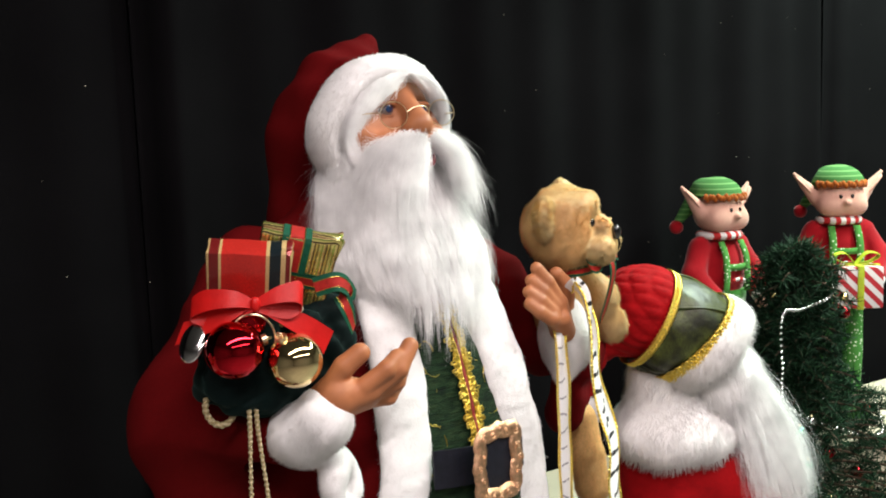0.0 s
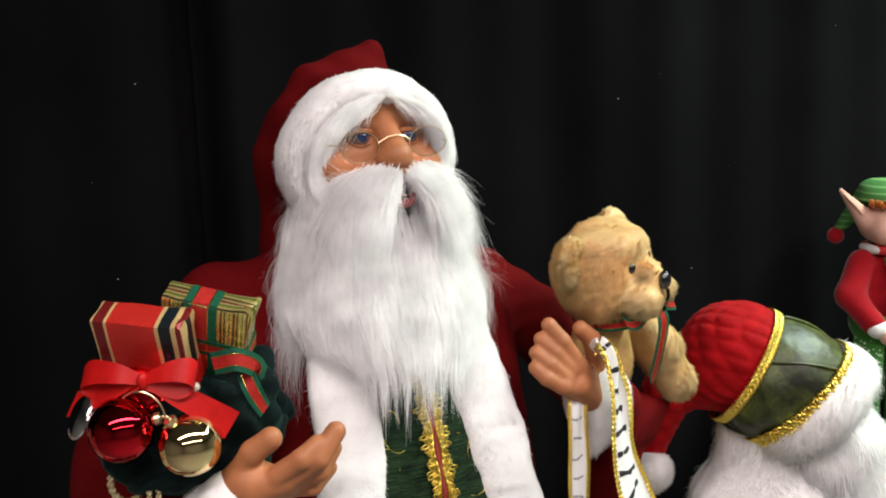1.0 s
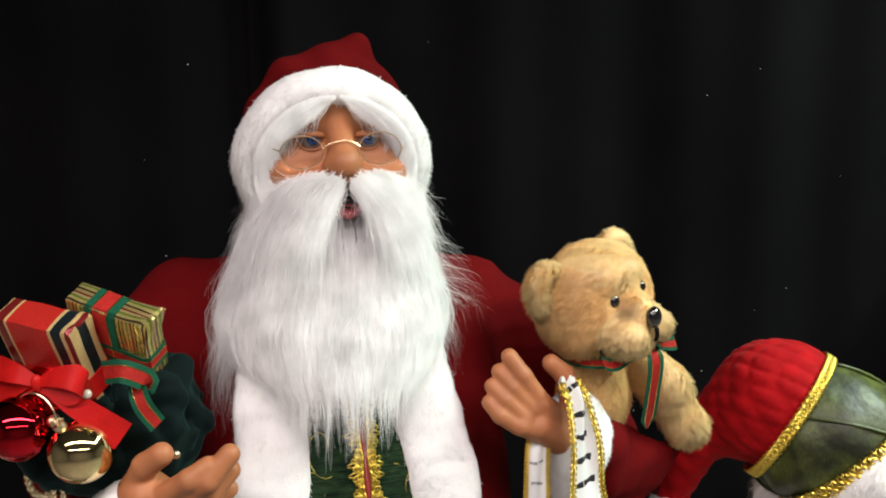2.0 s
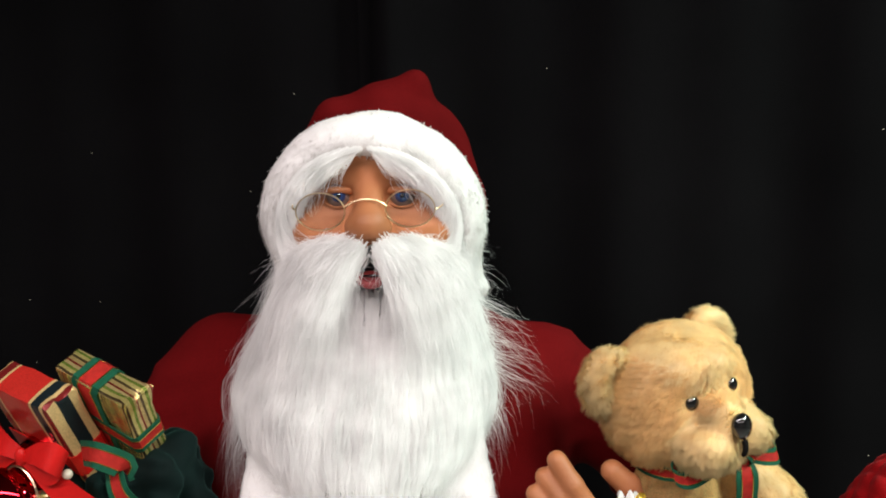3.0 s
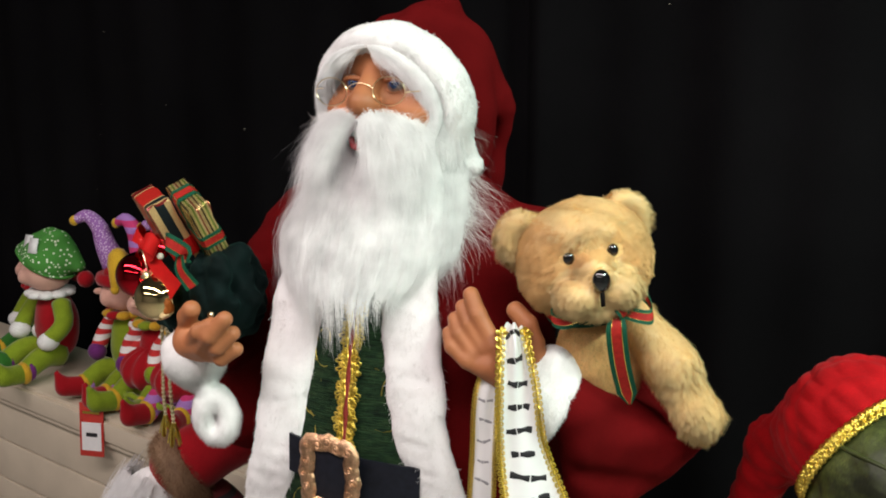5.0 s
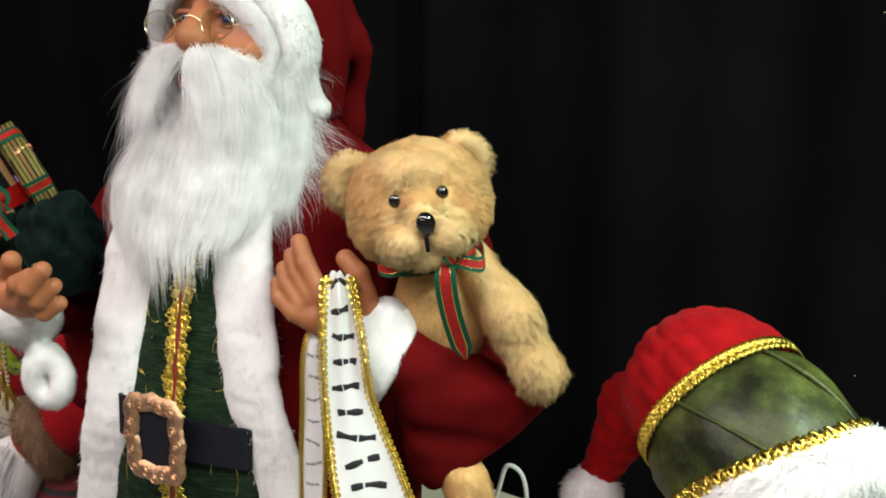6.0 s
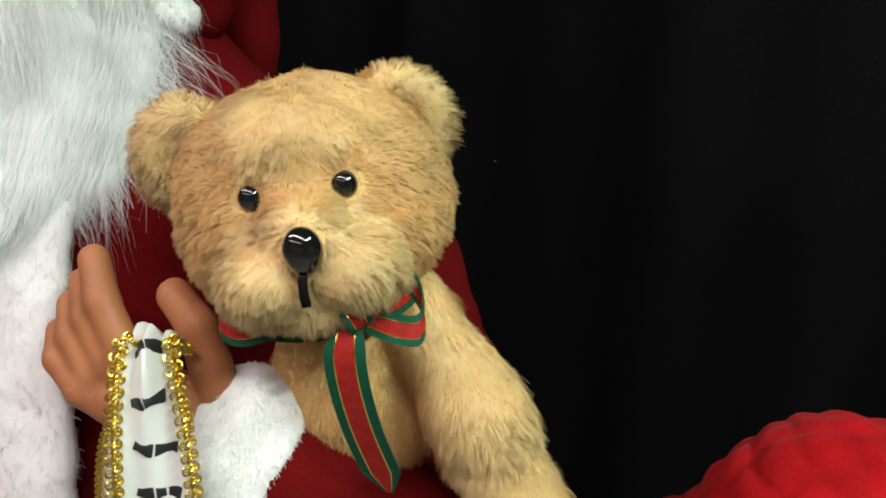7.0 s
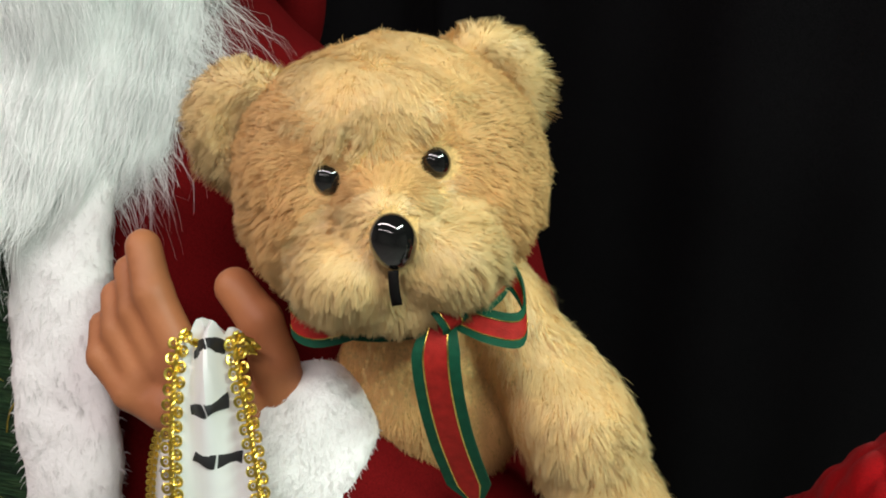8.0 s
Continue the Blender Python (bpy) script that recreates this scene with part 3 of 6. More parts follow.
v, f = nets(face_field, (-0.11, -0.17, 1.40), (0.11, 0.1, 1.66), 0.0036)
fig.add(v, f, M_SKIN)
for s in (-1, 1):
    e = np.array((s * 0.031, -0.0945, 1.551))
    fig.add(*ball(e, 0.0138, 20, 14), M_EYEW)
    g = unit(np.array((0.06 - s * 0.0, -1.0, 0.10)))
    fig.add(*ball(e + g * 0.0078, (0.0080, 0.0080, 0.0080), 18, 12), M_IRIS)
    fig.add(*ball(e + g * 0.0126, (0.0037, 0.0037, 0.0037), 12, 8), M_BLACK)
    # lids
    for up, low, zz in ((1, 0.0, 0.0074), (-1, 0.0, -0.0098)):
        pts = [e + np.array((0.0155 * math.cos(a), -0.0115 * math.sin(a) - 0.002, zz * (0.25 + 0.75 * math.sin(a)))) for a in np.linspace(0, np.pi, 12)]
        fig.add(*sweep(pts, 0.0034 if up > 0 else 0.0009, 8), M_SKIN)
fig.add(*ball((0.003, -0.137, 1.478), (0.014, 0.010, 0.0060), 18, 10), M_LIP)
fig.add(*ball((0.003, -0.1455, 1.481), (0.008, 0.003, 0.0012), 14, 8), M_BLACK)
fig.add(*sweep(curve([(-0.012, -0.140, 1.483), (-0.005, -0.148, 1.475), (0.003, -0.150, 1.473), (0.011, -0.148, 1.475), (0.018, -0.140, 1.483)], 14), 0.0042, 8), M_LIP)


# hat: a soft hood with its tail falling to the back
def hat_field(P):
    d = ell(P, (0, 0.026, 1.532), (0.112, 0.100, 0.112))
    d = smin(d, ell(P, (0, -0.035, 1.545), (0.092, 0.04, 0.085)), 0.02)
    d = smin(d, ell(P, (0.044, 0.052, 1.580), (0.040, 0.034, 0.046)), 0.03)
    d = smin(d, cap(P, (-0.036, 0.034, 1.610), (0.036, 0.035, 1.655), 0.033, 0.010), 0.03)
    d = smin(d, cap(P, (0.036, 0.036, 1.652), (0.107, 0.085, 1.513), 0.010, 0.012), 0.026)
    d = smin(d, cap(P, (0.058, 0.052, 1.610), (0.100, 0.080, 1.530), 0.014, 0.018), 0.02)
    d = smin(d, cap(P, (0.108, 0.088, 1.510), (0.060, 0.115, 1.39), 0.010, 0.028), 0.016)
    d = smin(d, cap(P, (0.082, 0.022, 1.505), (0.084, 0.030, 1.445), 0.034, 0.028), 0.02)
    d = smin(d, cap(P, (-0.070, 0.070, 1.52), (-0.070, 0.09, 1.38), 0.042, 0.042), 0.04)
    d = smin(d, cap(P, (0.0, 0.10, 1.52), (0.0, 0.12, 1.38), 0.05, 0.055), 0.04)
    return d + 0.003 * wob(P * np.array([1, 1, 0.5]), 45, 3.0) + 0.002 * np.sin(P[..., 0] * 90 + P[..., 2] * 60)


v, f = nets(hat_field, (-0.17, -0.10, 1.30), (0.17, 0.22, 1.71), 0.0045)
fig.add(v, f, M_HAT)


# fur roll round the face
def arch_field(P):
    a = np.linspace(-0.62, np.pi + 0.62, 26)
    d = None
    for t0, t1 in zip(a[:-1], a[1:]):
        q = []
        for t in (t0, t1):
            up = max(0.0, math.sin(t))
            rx, rz = 0.0965, 0.094
            z = 1.512 + rz * math.sin(t) if math.sin(t) > 0 else 1.512 + 0.075 * math.sin(t)
            x = -0.003 + rx * math.cos(t) * (1.0 if math.sin(t) > 0 else 1 - 0.10 * abs(math.sin(t)))
            q.append(((x, -0.043 - 0.022 * up, z), 0.0215 + 0.004 * up))
        (p0, r0), (p1, r1) = q
        S = np.array([1, 0.62, 1])
        e = cap(P * S, np.array(p0) * S, np.array(p1) * S, r0, r1)
        d = e if d is None else np.minimum(d, e)
    d = smin(d, cap(P, (0.084, -0.043, 1.500), (0.092, -0.026, 1.450), 0.022, 0.021), 0.012)
    d = smin(d, ell(P, (0.100, -0.016, 1.440), (0.018, 0.018, 0.016)), 0.008)
    return d + 0.0022 * wob(P, 70, 4.0) + 0.004 * wob(P, 170, 2.0) * np.clip((1.475 - P[..., 2]) / 0.02, 0, 1) * (P[..., 0] > 0.09)


v, f = nets(arch_field, (-0.16, -0.13, 1.38), (0.16, 0.04, 1.66), 0.0045)
fig.add(v, f, M_PLUSHW)
fur(fig, v, f, 11000, 0.0050, 0.0016, M_FURW, (0, -0.1, -0.5), 0.20, 0.25, lambda c: c[:, 1] < 0.01, 0.35)


# beard: a soft core under thousands of long strands
def beard_point(u, t):
    """u: -1 to 1 across, t: 0 at the cheeks to 1 at the tips."""
    z = np.interp(t, [0, 0.2, 0.4, 0.65, 0.85, 1.0], [1.505, 1.455, 1.402, 1.350, 1.310, 1.284])
    wl = np.interp(t, [0, 0.2, 0.4, 0.65, 0.85, 1.0], [0.088, 0.104, 0.126, 0.142, 0.134, 0.118])
    wr = np.interp(t, [0, 0.2, 0.4, 0.65, 0.85, 1.0], [0.086, 0.098, 0.112, 0.120, 0.112, 0.094])
    yf = np.interp(t, [0, 0.2, 0.4, 0.65, 0.85, 1.0], [-0.115, -0.140, -0.168, -0.196, -0.208, -0.214])
    a = u * 1.35
    w = np.where(u < 0, wl, wr)
    x = w * np.sin(a) / math.sin(1.35)
    deep = np.interp(t, [0, 0.3, 1], [0.115, 0.13, 0.10])
    y = yf + deep * (1 - np.cos(a)) / (1 - math.cos(1.35)) * 0.85
    return np.stack([x, y, z], -1)


def beard_normal(u, t):
    e = 0.01
    du = beard_point(u + e, t) - beard_point(u - e, t)
    dt = beard_point(u, np.clip(t + e, 0, 1)) - beard_point(u, np.clip(t - e, 0, 1))
    n = unit(np.cross(dt, du))
    return n * np.sign(-(n[..., 1:2]) + 1e-6)


U, T = np.meshgrid(np.linspace(-1, 1, 40), np.linspace(0, 0.80, 26), indexing="ij")
T = T * (1.0 - 0.24 * np.clip((np.abs(U) - 0.28) / 0.5, 0, 1))
core = beard_point(U, T) + 0.0025 * np.sin(U * 70 + 3 * np.sin(T * 6))[..., None] * beard_normal(U, T)
front = core.reshape(-1, 3)
k = np.arange(39)[:, None] * 26 + np.arange(25)[None]
q = np.stack([k, k + 26, k + 27, k + 1], -1).reshape(-1, 4)
fig.add(front, q, M_BEARDCORE, unit(beard_normal(U, T) + 0.14 * np.stack([np.cos(U * 70 + 3 * np.sin(T * 6)), 0 * U, 0 * U], -1) + np.array([0, -0.2, 0.6])).reshape(-1, 3))


LOCKS = np.linspace(-1, 1, 64) + RNG.uniform(-0.012, 0.012, 64)
LOCK_LONG = RNG.uniform(0.74, 1.16, 64)


def beard_strands(count, t0, t1, l0, l1, width, out, edge=0.0, wild=0.02, umin=-1.0, umax=1.0):
    u = RNG.uniform(umin, umax, count)
    near = np.abs(u[:, None] - LOCKS[None]).argmin(1)
    lock = LOCKS[near]
    t = RNG.uniform(t0, t1, count)
    L = RNG.uniform(l0, l1, count) * LOCK_LONG[near]
    S = 6
    s = np.linspace(0, 1, S)
    amp = RNG.normal(0, wild, count) * 0.8
    ph = RNG.uniform(0, 6.3, count)
    uu = u[:, None] + (lock - u)[:, None] * 0.72 * s[None] ** 1.3 + 0.012 * np.sin(s[None] * 5 + 40 * lock[:, None]) + amp[:, None] * np.sin(s[None] * 3 + ph[:, None]) + edge * u[:, None] * s[None] ** 2
    cut = 1.0 - 0.24 * np.clip((np.abs(u) - 0.28) / 0.5, 0, 1)
    t = t * cut
    L = L * cut
    tt = t[:, None] + L[:, None] * s[None]
    p = beard_point(uu, np.minimum(tt, 1.0))
    p[..., 2] -= np.maximum(tt - 1.0, 0) * 0.29
    n = beard_normal(np.clip(uu, -1.02, 1.02), np.clip(tt, 0.02, 0.98))
    lift = (RNG.uniform(0.0, out, count) + 0.0018 * np.cos((u - lock) * 90))[:, None] * (0.3 + 0.7 * np.sin(np.pi * np.minimum(s, 0.9)))[None]
    p = p + n * lift[..., None]
    # hairs over the mouth are left away
    root = p[:, 0]
    mid = p[:, 3]
    ok = ~((np.abs(root[:, 0] - 0.003) < 0.014) & (root[:, 2] > 1.470)) & ~((np.abs(mid[:, 0] - 0.003) < 0.011) & (mid[:, 2] > 1.472))
    soft = unit(n + RNG.normal(0, 0.10, (len(n), 1, 3)) + np.array([0, -0.2, 0.75]) + 0.22 * np.stack([np.sin(lock * 91), np.cos(lock * 57), np.sin(lock * 133)], -1)[:, None])
    ribbons(fig, p[ok], soft[ok], width * RNG.uniform(0.6, 1.3, count)[ok], M_BEARD, 0.12, 0.2)


beard_strands(9000, 0.02, 0.35, 0.35, 0.62, 0.0007, 0.003)
beard_strands(14000, 0.2, 0.66, 0.28, 0.5, 0.0007, 0.003, 0, 0.03)
beard_strands(9000, 0.5, 0.85, 0.2, 0.42, 0.0006, 0.007, 0, 0.03)
beard_strands(700, 0.45, 0.8, 0.3, 0.5, 0.0005, 0.018, 0.06, 0.05)
beard_strands(1300, 0.02, 0.6, 0.25, 0.5, 0.0005, 0.013, 0.03, 0.07)


def side_wisps(count, u0, u1, t0, t1, wide, drop, back, width=0.0005):
    """Loose hairs that leave the beard's side and hang outwards and down."""
    u, t = RNG.uniform(u0, u1, count), RNG.uniform(t0, t1, count)
    side = np.sign(u)
    r0 = beard_point(u, t)
    n = beard_normal(u, t)
    # hairs lean together in a few thin locks
    lock = np.floor((t - t0) / (t1 - t0) * 9 + RNG.normal(0, 0.25, count))
    far = wide * (0.25 + 0.75 * np.abs(np.sin(lock * 2.3 + 1.0))) * RNG.uniform(0.35, 1.0, count)
    end = r0 + np.stack([side * far, back * RNG.uniform(0.2, 1.0, count) + RNG.normal(0, 0.012, count), -drop * RNG.uniform(0.5, 1.1, count)], -1)
    bow = (r0 + end) / 2 + np.stack([side * far * 0.28, np.zeros(count), 0.12 * drop + np.zeros(count)], -1) + RNG.normal(0, 0.005, (count, 3))
    w = np.linspace(0, 1, 7)[None, :, None]
    p = (1 - w) ** 2 * (r0 - n * 0.006)[:, None] + 2 * w * (1 - w) * bow[:, None] + w**2 * end[:, None]
    p = p + 0.006 * w * np.sin(w * RNG.uniform(2, 9, (count, 1, 1)) + RNG.uniform(0, 6.3, (count, 1, 3)))
    soft = unit(n + np.array([0, -0.2, 0.75]))
    ribbons(fig, p, soft, width * RNG.uniform(0.6, 1.2, count), M_BEARD, 0.1, 0.25)


side_wisps(300, 0.80, 1.0, 0.25, 0.55, 0.075, 0.060, 0.030)
side_wisps(900, 0.78, 1.0, 0.10, 0.75, 0.028, 0.085, 0.012)
side_wisps(1300, -1.0, -0.78, 0.10, 0.80, 0.026, 0.100, 0.010)
side_wisps(160, -1.0, -0.85, 0.0, 0.45, 0.040, 0.045, 0.0)
side_wisps(120, 0.85, 1.0, 0.0, 0.30, 0.050, 0.045, 0.01)

# moustache: two full locks from under the nose
for s in (-1, 1):
    def lobe(P, s=s):
        d = cap(P, (s * 0.012, -0.146, 1.503), (s * 0.050, -0.124, 1.486), 0.008, 0.014)
        return smin(d, cap(P, (s * 0.050, -0.126, 1.487), (s * 0.078, -0.098, 1.450), 0.014, 0.008), 0.01)
    v, f = nets(lobe, (-0.11, -0.18, 1.42), (0.11, -0.07, 1.53), 0.005)
    fig.add(v, f, M_PLUSHW)
    N = 6000
    a = RNG.random(N)
    r0 = np.stack([0.003 + s * (0.005 + 0.057 * a), -0.150 + 0.042 * a**1.5, 1.504 + 0.008 * np.sin(np.pi * a) - 0.012 * a**2 + RNG.normal(0, 0.0042, N)], -1)
    b = RNG.random(N)
    b = np.where(RNG.random(N) < 0.2, b + 0.45, b)
    end = np.stack([0.003 + s * (0.016 + 0.06 * np.minimum(a, 0.2) + 0.056 * a + 0.022 * b * (1 - 0.6 * a)), -0.150 + 0.05 * a - 0.026 * b, 1.472 - 0.056 * b**1.3 + 0.004 * a + RNG.normal(0, 0.012, N)], -1)
    midp = (r0 + end) / 2 + np.stack([s * (0.010 + 0.008 * b) * (0.5 + 0.5 * np.minimum(2 * a, 1)), -0.010 - 0.010 * (1 - a) - 0.004 * b, 0.014 + 0.006 * b], -1) + RNG.normal(0, 0.0050, (N, 3))
    w = np.linspace(0, 1, 7)[None, :, None]
    p = (1 - w) ** 2 * r0[:, None] + 2 * w * (1 - w) * midp[:, None] + w**2 * end[:, None]
    p += RNG.normal(0, 0.0026, (N, 1, 3)) + w**2 * RNG.normal(0, 0.012, (N, 1, 3)) + w * np.array([0.0, -0.006, 0.0]) * np.sin(np.floor(a * 22)[:, None, None] * 4.1) + (w * np.array([0.004, 0.003, 0.003])) * np.sin(np.floor(a * 16)[:, None, None] * 2.1 + np.array([0.0, 2.0, 4.0]))
    n = unit(np.stack([s * (0.1 + 0.6 * a), np.full(N, -1.0), np.full(N, 0.75)], -1))
    ribbons(fig, p, unit(n[:, None] + RNG.normal(0, 0.10, (N, 1, 3))), 0.0006 * RNG.uniform(0.6, 1.3, N), M_BEARD, 0.12, 0.35)

# fringe of white hair under the fur roll, parted in the middle
for s in (-1, 1):
    N = 5200
    th = np.radians(RNG.uniform(2, 88, N))
    drop = np.radians(RNG.uniform(18, 72, N))
    w = np.linspace(0, 1, 7)
    ang = np.maximum(th[:, None] - drop[:, None] * w[None], np.radians(-28))
    shrink = 1 - (np.where(RNG.random(N) < 0.96, 0.25 * RNG.random(N) ** 0.9, 0.40 * RNG.random(N))[:, None] * np.sin(w * 2.0)[None])
    x = s * (0.092 * np.cos(ang)) * shrink - 0.003
    z = 1.512 + 0.087 * np.sin(ang) * shrink
    y = -0.080 - 0.034 * np.clip(np.sin(ang), 0, 1) - 0.010 * np.sin(np.pi * w)[None] + RNG.normal(0, 0.003, (N, 1))
    p = np.stack([x, y, z], -1) + RNG.normal(0, 0.0012, (N, 1, 3))
    n = unit(np.stack([s * 0.35 * np.cos(th), np.full(N, -1.0), np.full(N, 0.7)], -1))
    ribbons(fig, p, unit(n[:, None] + RNG.normal(0, 0.10, (N, 1, 3))), 0.0006 * RNG.uniform(0.6, 1.3, N), M_BEARD, 0.12, 0.3)
    w = np.linspace(0, 1, 6)[None, :, None]
    N = 1400
    a = RNG.random(N)
    r0 = np.stack([s * (0.076 + 0.014 * a), -0.075 + 0.02 * a, 1.535 - 0.04 * RNG.random(N)], -1)
    end = r0 + np.stack([s * 0.018 * RNG.random(N), -0.012 + 0.02 * a, -0.075 - 0.02 * RNG.random(N)], -1)
    p = r0[:, None] + w * (end - r0)[:, None] + np.array([s * 0.006, -0.006, 0]) * np.sin(np.pi * w) + RNG.normal(0, 0.0012, (N, 1, 3))
    n = unit(np.stack([np.full(N, s * 0.7), np.full(N, -0.8), np.full(N, 0.1)], -1))
    ribbons(fig, p, n, 0.0009 * RNG.uniform(0.6, 1.3, N), M_BEARD, 0.1, 0.35)


# hands: palm, four fingers and a thumb, one smooth form each
def hand_field(palm, fingers, P):
    d = None
    for a, b, ra, rb in palm:
        e = cap(P, a, b, ra, rb)
        d = e if d is None else smin(d, e, 0.012)
    for joints, r in fingers:
        for k in range(len(joints) - 1):
            d = smin(d, cap(P, joints[k], joints[k + 1], r * (1 - 0.06 * k), r * (1 - 0.06 * (k + 1))), 0.0032)
    return d


R_PALM = [((0.268, -0.150, 1.198), (0.215, -0.194, 1.254), 0.020, 0.0125), ((0.262, -0.156, 1.190), (0.188, -0.204, 1.234), 0.019, 0.0115),
          ((0.245, -0.176, 1.200), (0.212, -0.202, 1.230), 0.0165, 0.0120)]
R_FING = [([(0.213, -0.193, 1.258), (0.193, -0.190, 1.288), (0.179, -0.181, 1.309)], 0.0112),
          ([(0.203, -0.196, 1.250), (0.182, -0.191, 1.275), (0.168, -0.180, 1.292)], 0.0110),
          ([(0.193, -0.200, 1.242), (0.172, -0.195, 1.262), (0.159, -0.183, 1.276)], 0.0108),
          ([(0.184, -0.203, 1.234), (0.164, -0.200, 1.247), (0.154, -0.189, 1.259)], 0.0104),
          ([(0.262, -0.163, 1.222), (0.257, -0.170, 1.256), (0.249, -0.171, 1.279), (0.233, -0.171, 1.294)], 0.0135)]
v, f = nets(lambda P: hand_field(R_PALM, R_FING, P), (0.12, -0.24, 1.15), (0.30, -0.10, 1.34), 0.0028)
fig.add(v, f, M_SKIN)
L_PALM = [((-0.2450, -0.1880, 1.1650), (-0.2220, -0.2250, 1.2050), 0.027, 0.026), ((-0.2150, -0.2350, 1.2050), (-0.1860, -0.2480, 1.2080), 0.023, 0.015),
          ((-0.2120, -0.2200, 1.1950), (-0.1840, -0.2350, 1.1960), 0.022, 0.015)]
L_FING = [([(-0.196, -0.252, 1.216), (-0.173, -0.267, 1.235), (-0.154, -0.263, 1.246)], 0.0118),
          ([(-0.186, -0.250, 1.208), (-0.155, -0.267, 1.232), (-0.133, -0.262, 1.256)], 0.0124),
          ([(-0.182, -0.240, 1.200), (-0.152, -0.257, 1.214), (-0.133, -0.248, 1.233)], 0.0118),
          ([(-0.184, -0.230, 1.192), (-0.156, -0.245, 1.194), (-0.136, -0.239, 1.208)], 0.0112),
          ([(-0.230, -0.224, 1.212), (-0.216, -0.240, 1.242), (-0.199, -0.250, 1.257)], 0.0140)]
v, f = nets(lambda P: hand_field(L_PALM, L_FING, P), (-0.29, -0.31, 1.13), (-0.10, -0.13, 1.29), 0.0028)
fig.add(v, f, M_SKIN)


# fur cuffs
def cuff(fieldfn, lo, hi, count):
    v, f = nets(fieldfn, lo, hi, 0.006)
    fig.add(v, f, M_PLUSHW)
    fur(fig, v, f, count, 0.0036, 0.0009, M_FURW, (0, 0, -0.6), 0.25, 0.28, None, 0.4)


def cuff_fold(P):
    """The loose end of the fur band, folded into a loop under the wrist."""
    pts = [(-0.206 + (0.0185 - 0.005 * math.sin(a)) * math.cos(a), -0.205 + 0.008 * math.cos(a), 1.088 + 0.031 * math.sin(a)) for a in np.linspace(0, 2 * np.pi, 11)]
    d = cap(P, pts[0], pts[1], 0.0165)
    for p, q in zip(pts[1:-1], pts[2:]):
        d = np.minimum(d, cap(P, p, q, 0.0165))
    return d


cuff(lambda P: -smin(-(smin(smin(cap(P, (0.300, -0.140, 1.172), (0.272, -0.150, 1.212), 0.046, 0.037), cap(P, (0.284, -0.150, 1.165), (0.264, -0.153, 1.19), 0.038), 0.02), cap(P, (0.274, -0.154, 1.160), (0.276, -0.150, 1.062), 0.034, 0.030), 0.02) + 0.003 * wob(P, 60, 2) + 0.0015 * wob(P, 160, 4)), -((P - np.array((0.306, -0.170, 1.190))) @ np.array((0.74, 0.45, -0.50))), 0.008),
     (0.19, -0.24, 1.02), (0.42, -0.02, 1.28), 13000)
cuff(lambda P: smin(cap(P, (-0.250, -0.190, 1.158), (-0.238, -0.218, 1.177), 0.042, 0.039), cuff_fold(P), 0.012) + 0.004 * wob(P, 60, 5),
     (-0.36, -0.31, 1.01), (-0.14, -0.09, 1.26), 14000)

# boots under the coat
for s in (-1, 1):
    fig.add(*ball((s * 0.11, -0.06, 0.06), (0.07, 0.15, 0.06), 20, 12), M_BOOT)
    fig.add(*sweep([(s * 0.11, 0.0, 0.05), (s * 0.11, 0.02, 0.3)], [0.075, 0.07], 16), M_BOOT)
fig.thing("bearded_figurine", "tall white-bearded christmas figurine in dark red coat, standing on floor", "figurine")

# belt with its cast buckle
belt = empty("belt", "black leatherette belt with an ornate rose-gold buckle", "belt", pose(0.018, -0.235, 1.067))
bpts = [(x - 0.018, front_y(x, 1.062) - 0.012 + 0.235, -0.006 - 0.10 * (x - 0.018)) for x in np.linspace(-0.068, 0.118, 28)]
part("strap", [(*strip(bpts, (0, 0.05, 1), 0.052, 0.004), M_BELT)], belt)
part("backing", [(*block((-0.029, -0.019, -0.040), (0.029, -0.014, 0.040), 0.002), M_BELT)], belt, "black leatherette behind the buckle frame")
by = -0.020
outline = []
for k in range(64):
    a = 2 * np.pi * k / 64
    c, s_ = math.cos(a), math.sin(a)
    n_ = 5.0
    r = (abs(c) ** n_ + abs(s_) ** n_) ** (-1 / n_)
    bump_ = 1 + 0.05 * math.cos(8 * a) + 0.03 * math.cos(20 * a)
    outline.append((0.034 * r * c * bump_, by, 0.045 * r * s_ * bump_))
frame_v, frame_f = sweep(outline, 0.0112, 12, True, 0.5, (0, 1, 0))
pieces = [(frame_v, frame_f, M_BUCKLE)]
for k in range(0, 64, 4):
    x, y, z = outline[k]
    pieces.append((*ball((x * 1.0, y - 0.005, z * 1.0), (0.0022, 0.002, 0.0022), 8, 6), M_BUCKLE))
    turn_ = 1 if (k // 4) % 2 else -1
    scroll = [(x + (0.002 + 0.0055 * u) * math.cos(turn_ * 7 * u + k), y - 0.0052 + 0.001 * u, z + (0.002 + 0.0055 * u) * math.sin(turn_ * 7 * u + k)) for u in np.linspace(0, 1, 14)]
    pieces.append((*sweep(scroll, np.linspace(0.0018, 0.0010, 14), 6), M_BUCKLE))
part("buckle", pieces, belt, "rose-gold cast buckle frame")

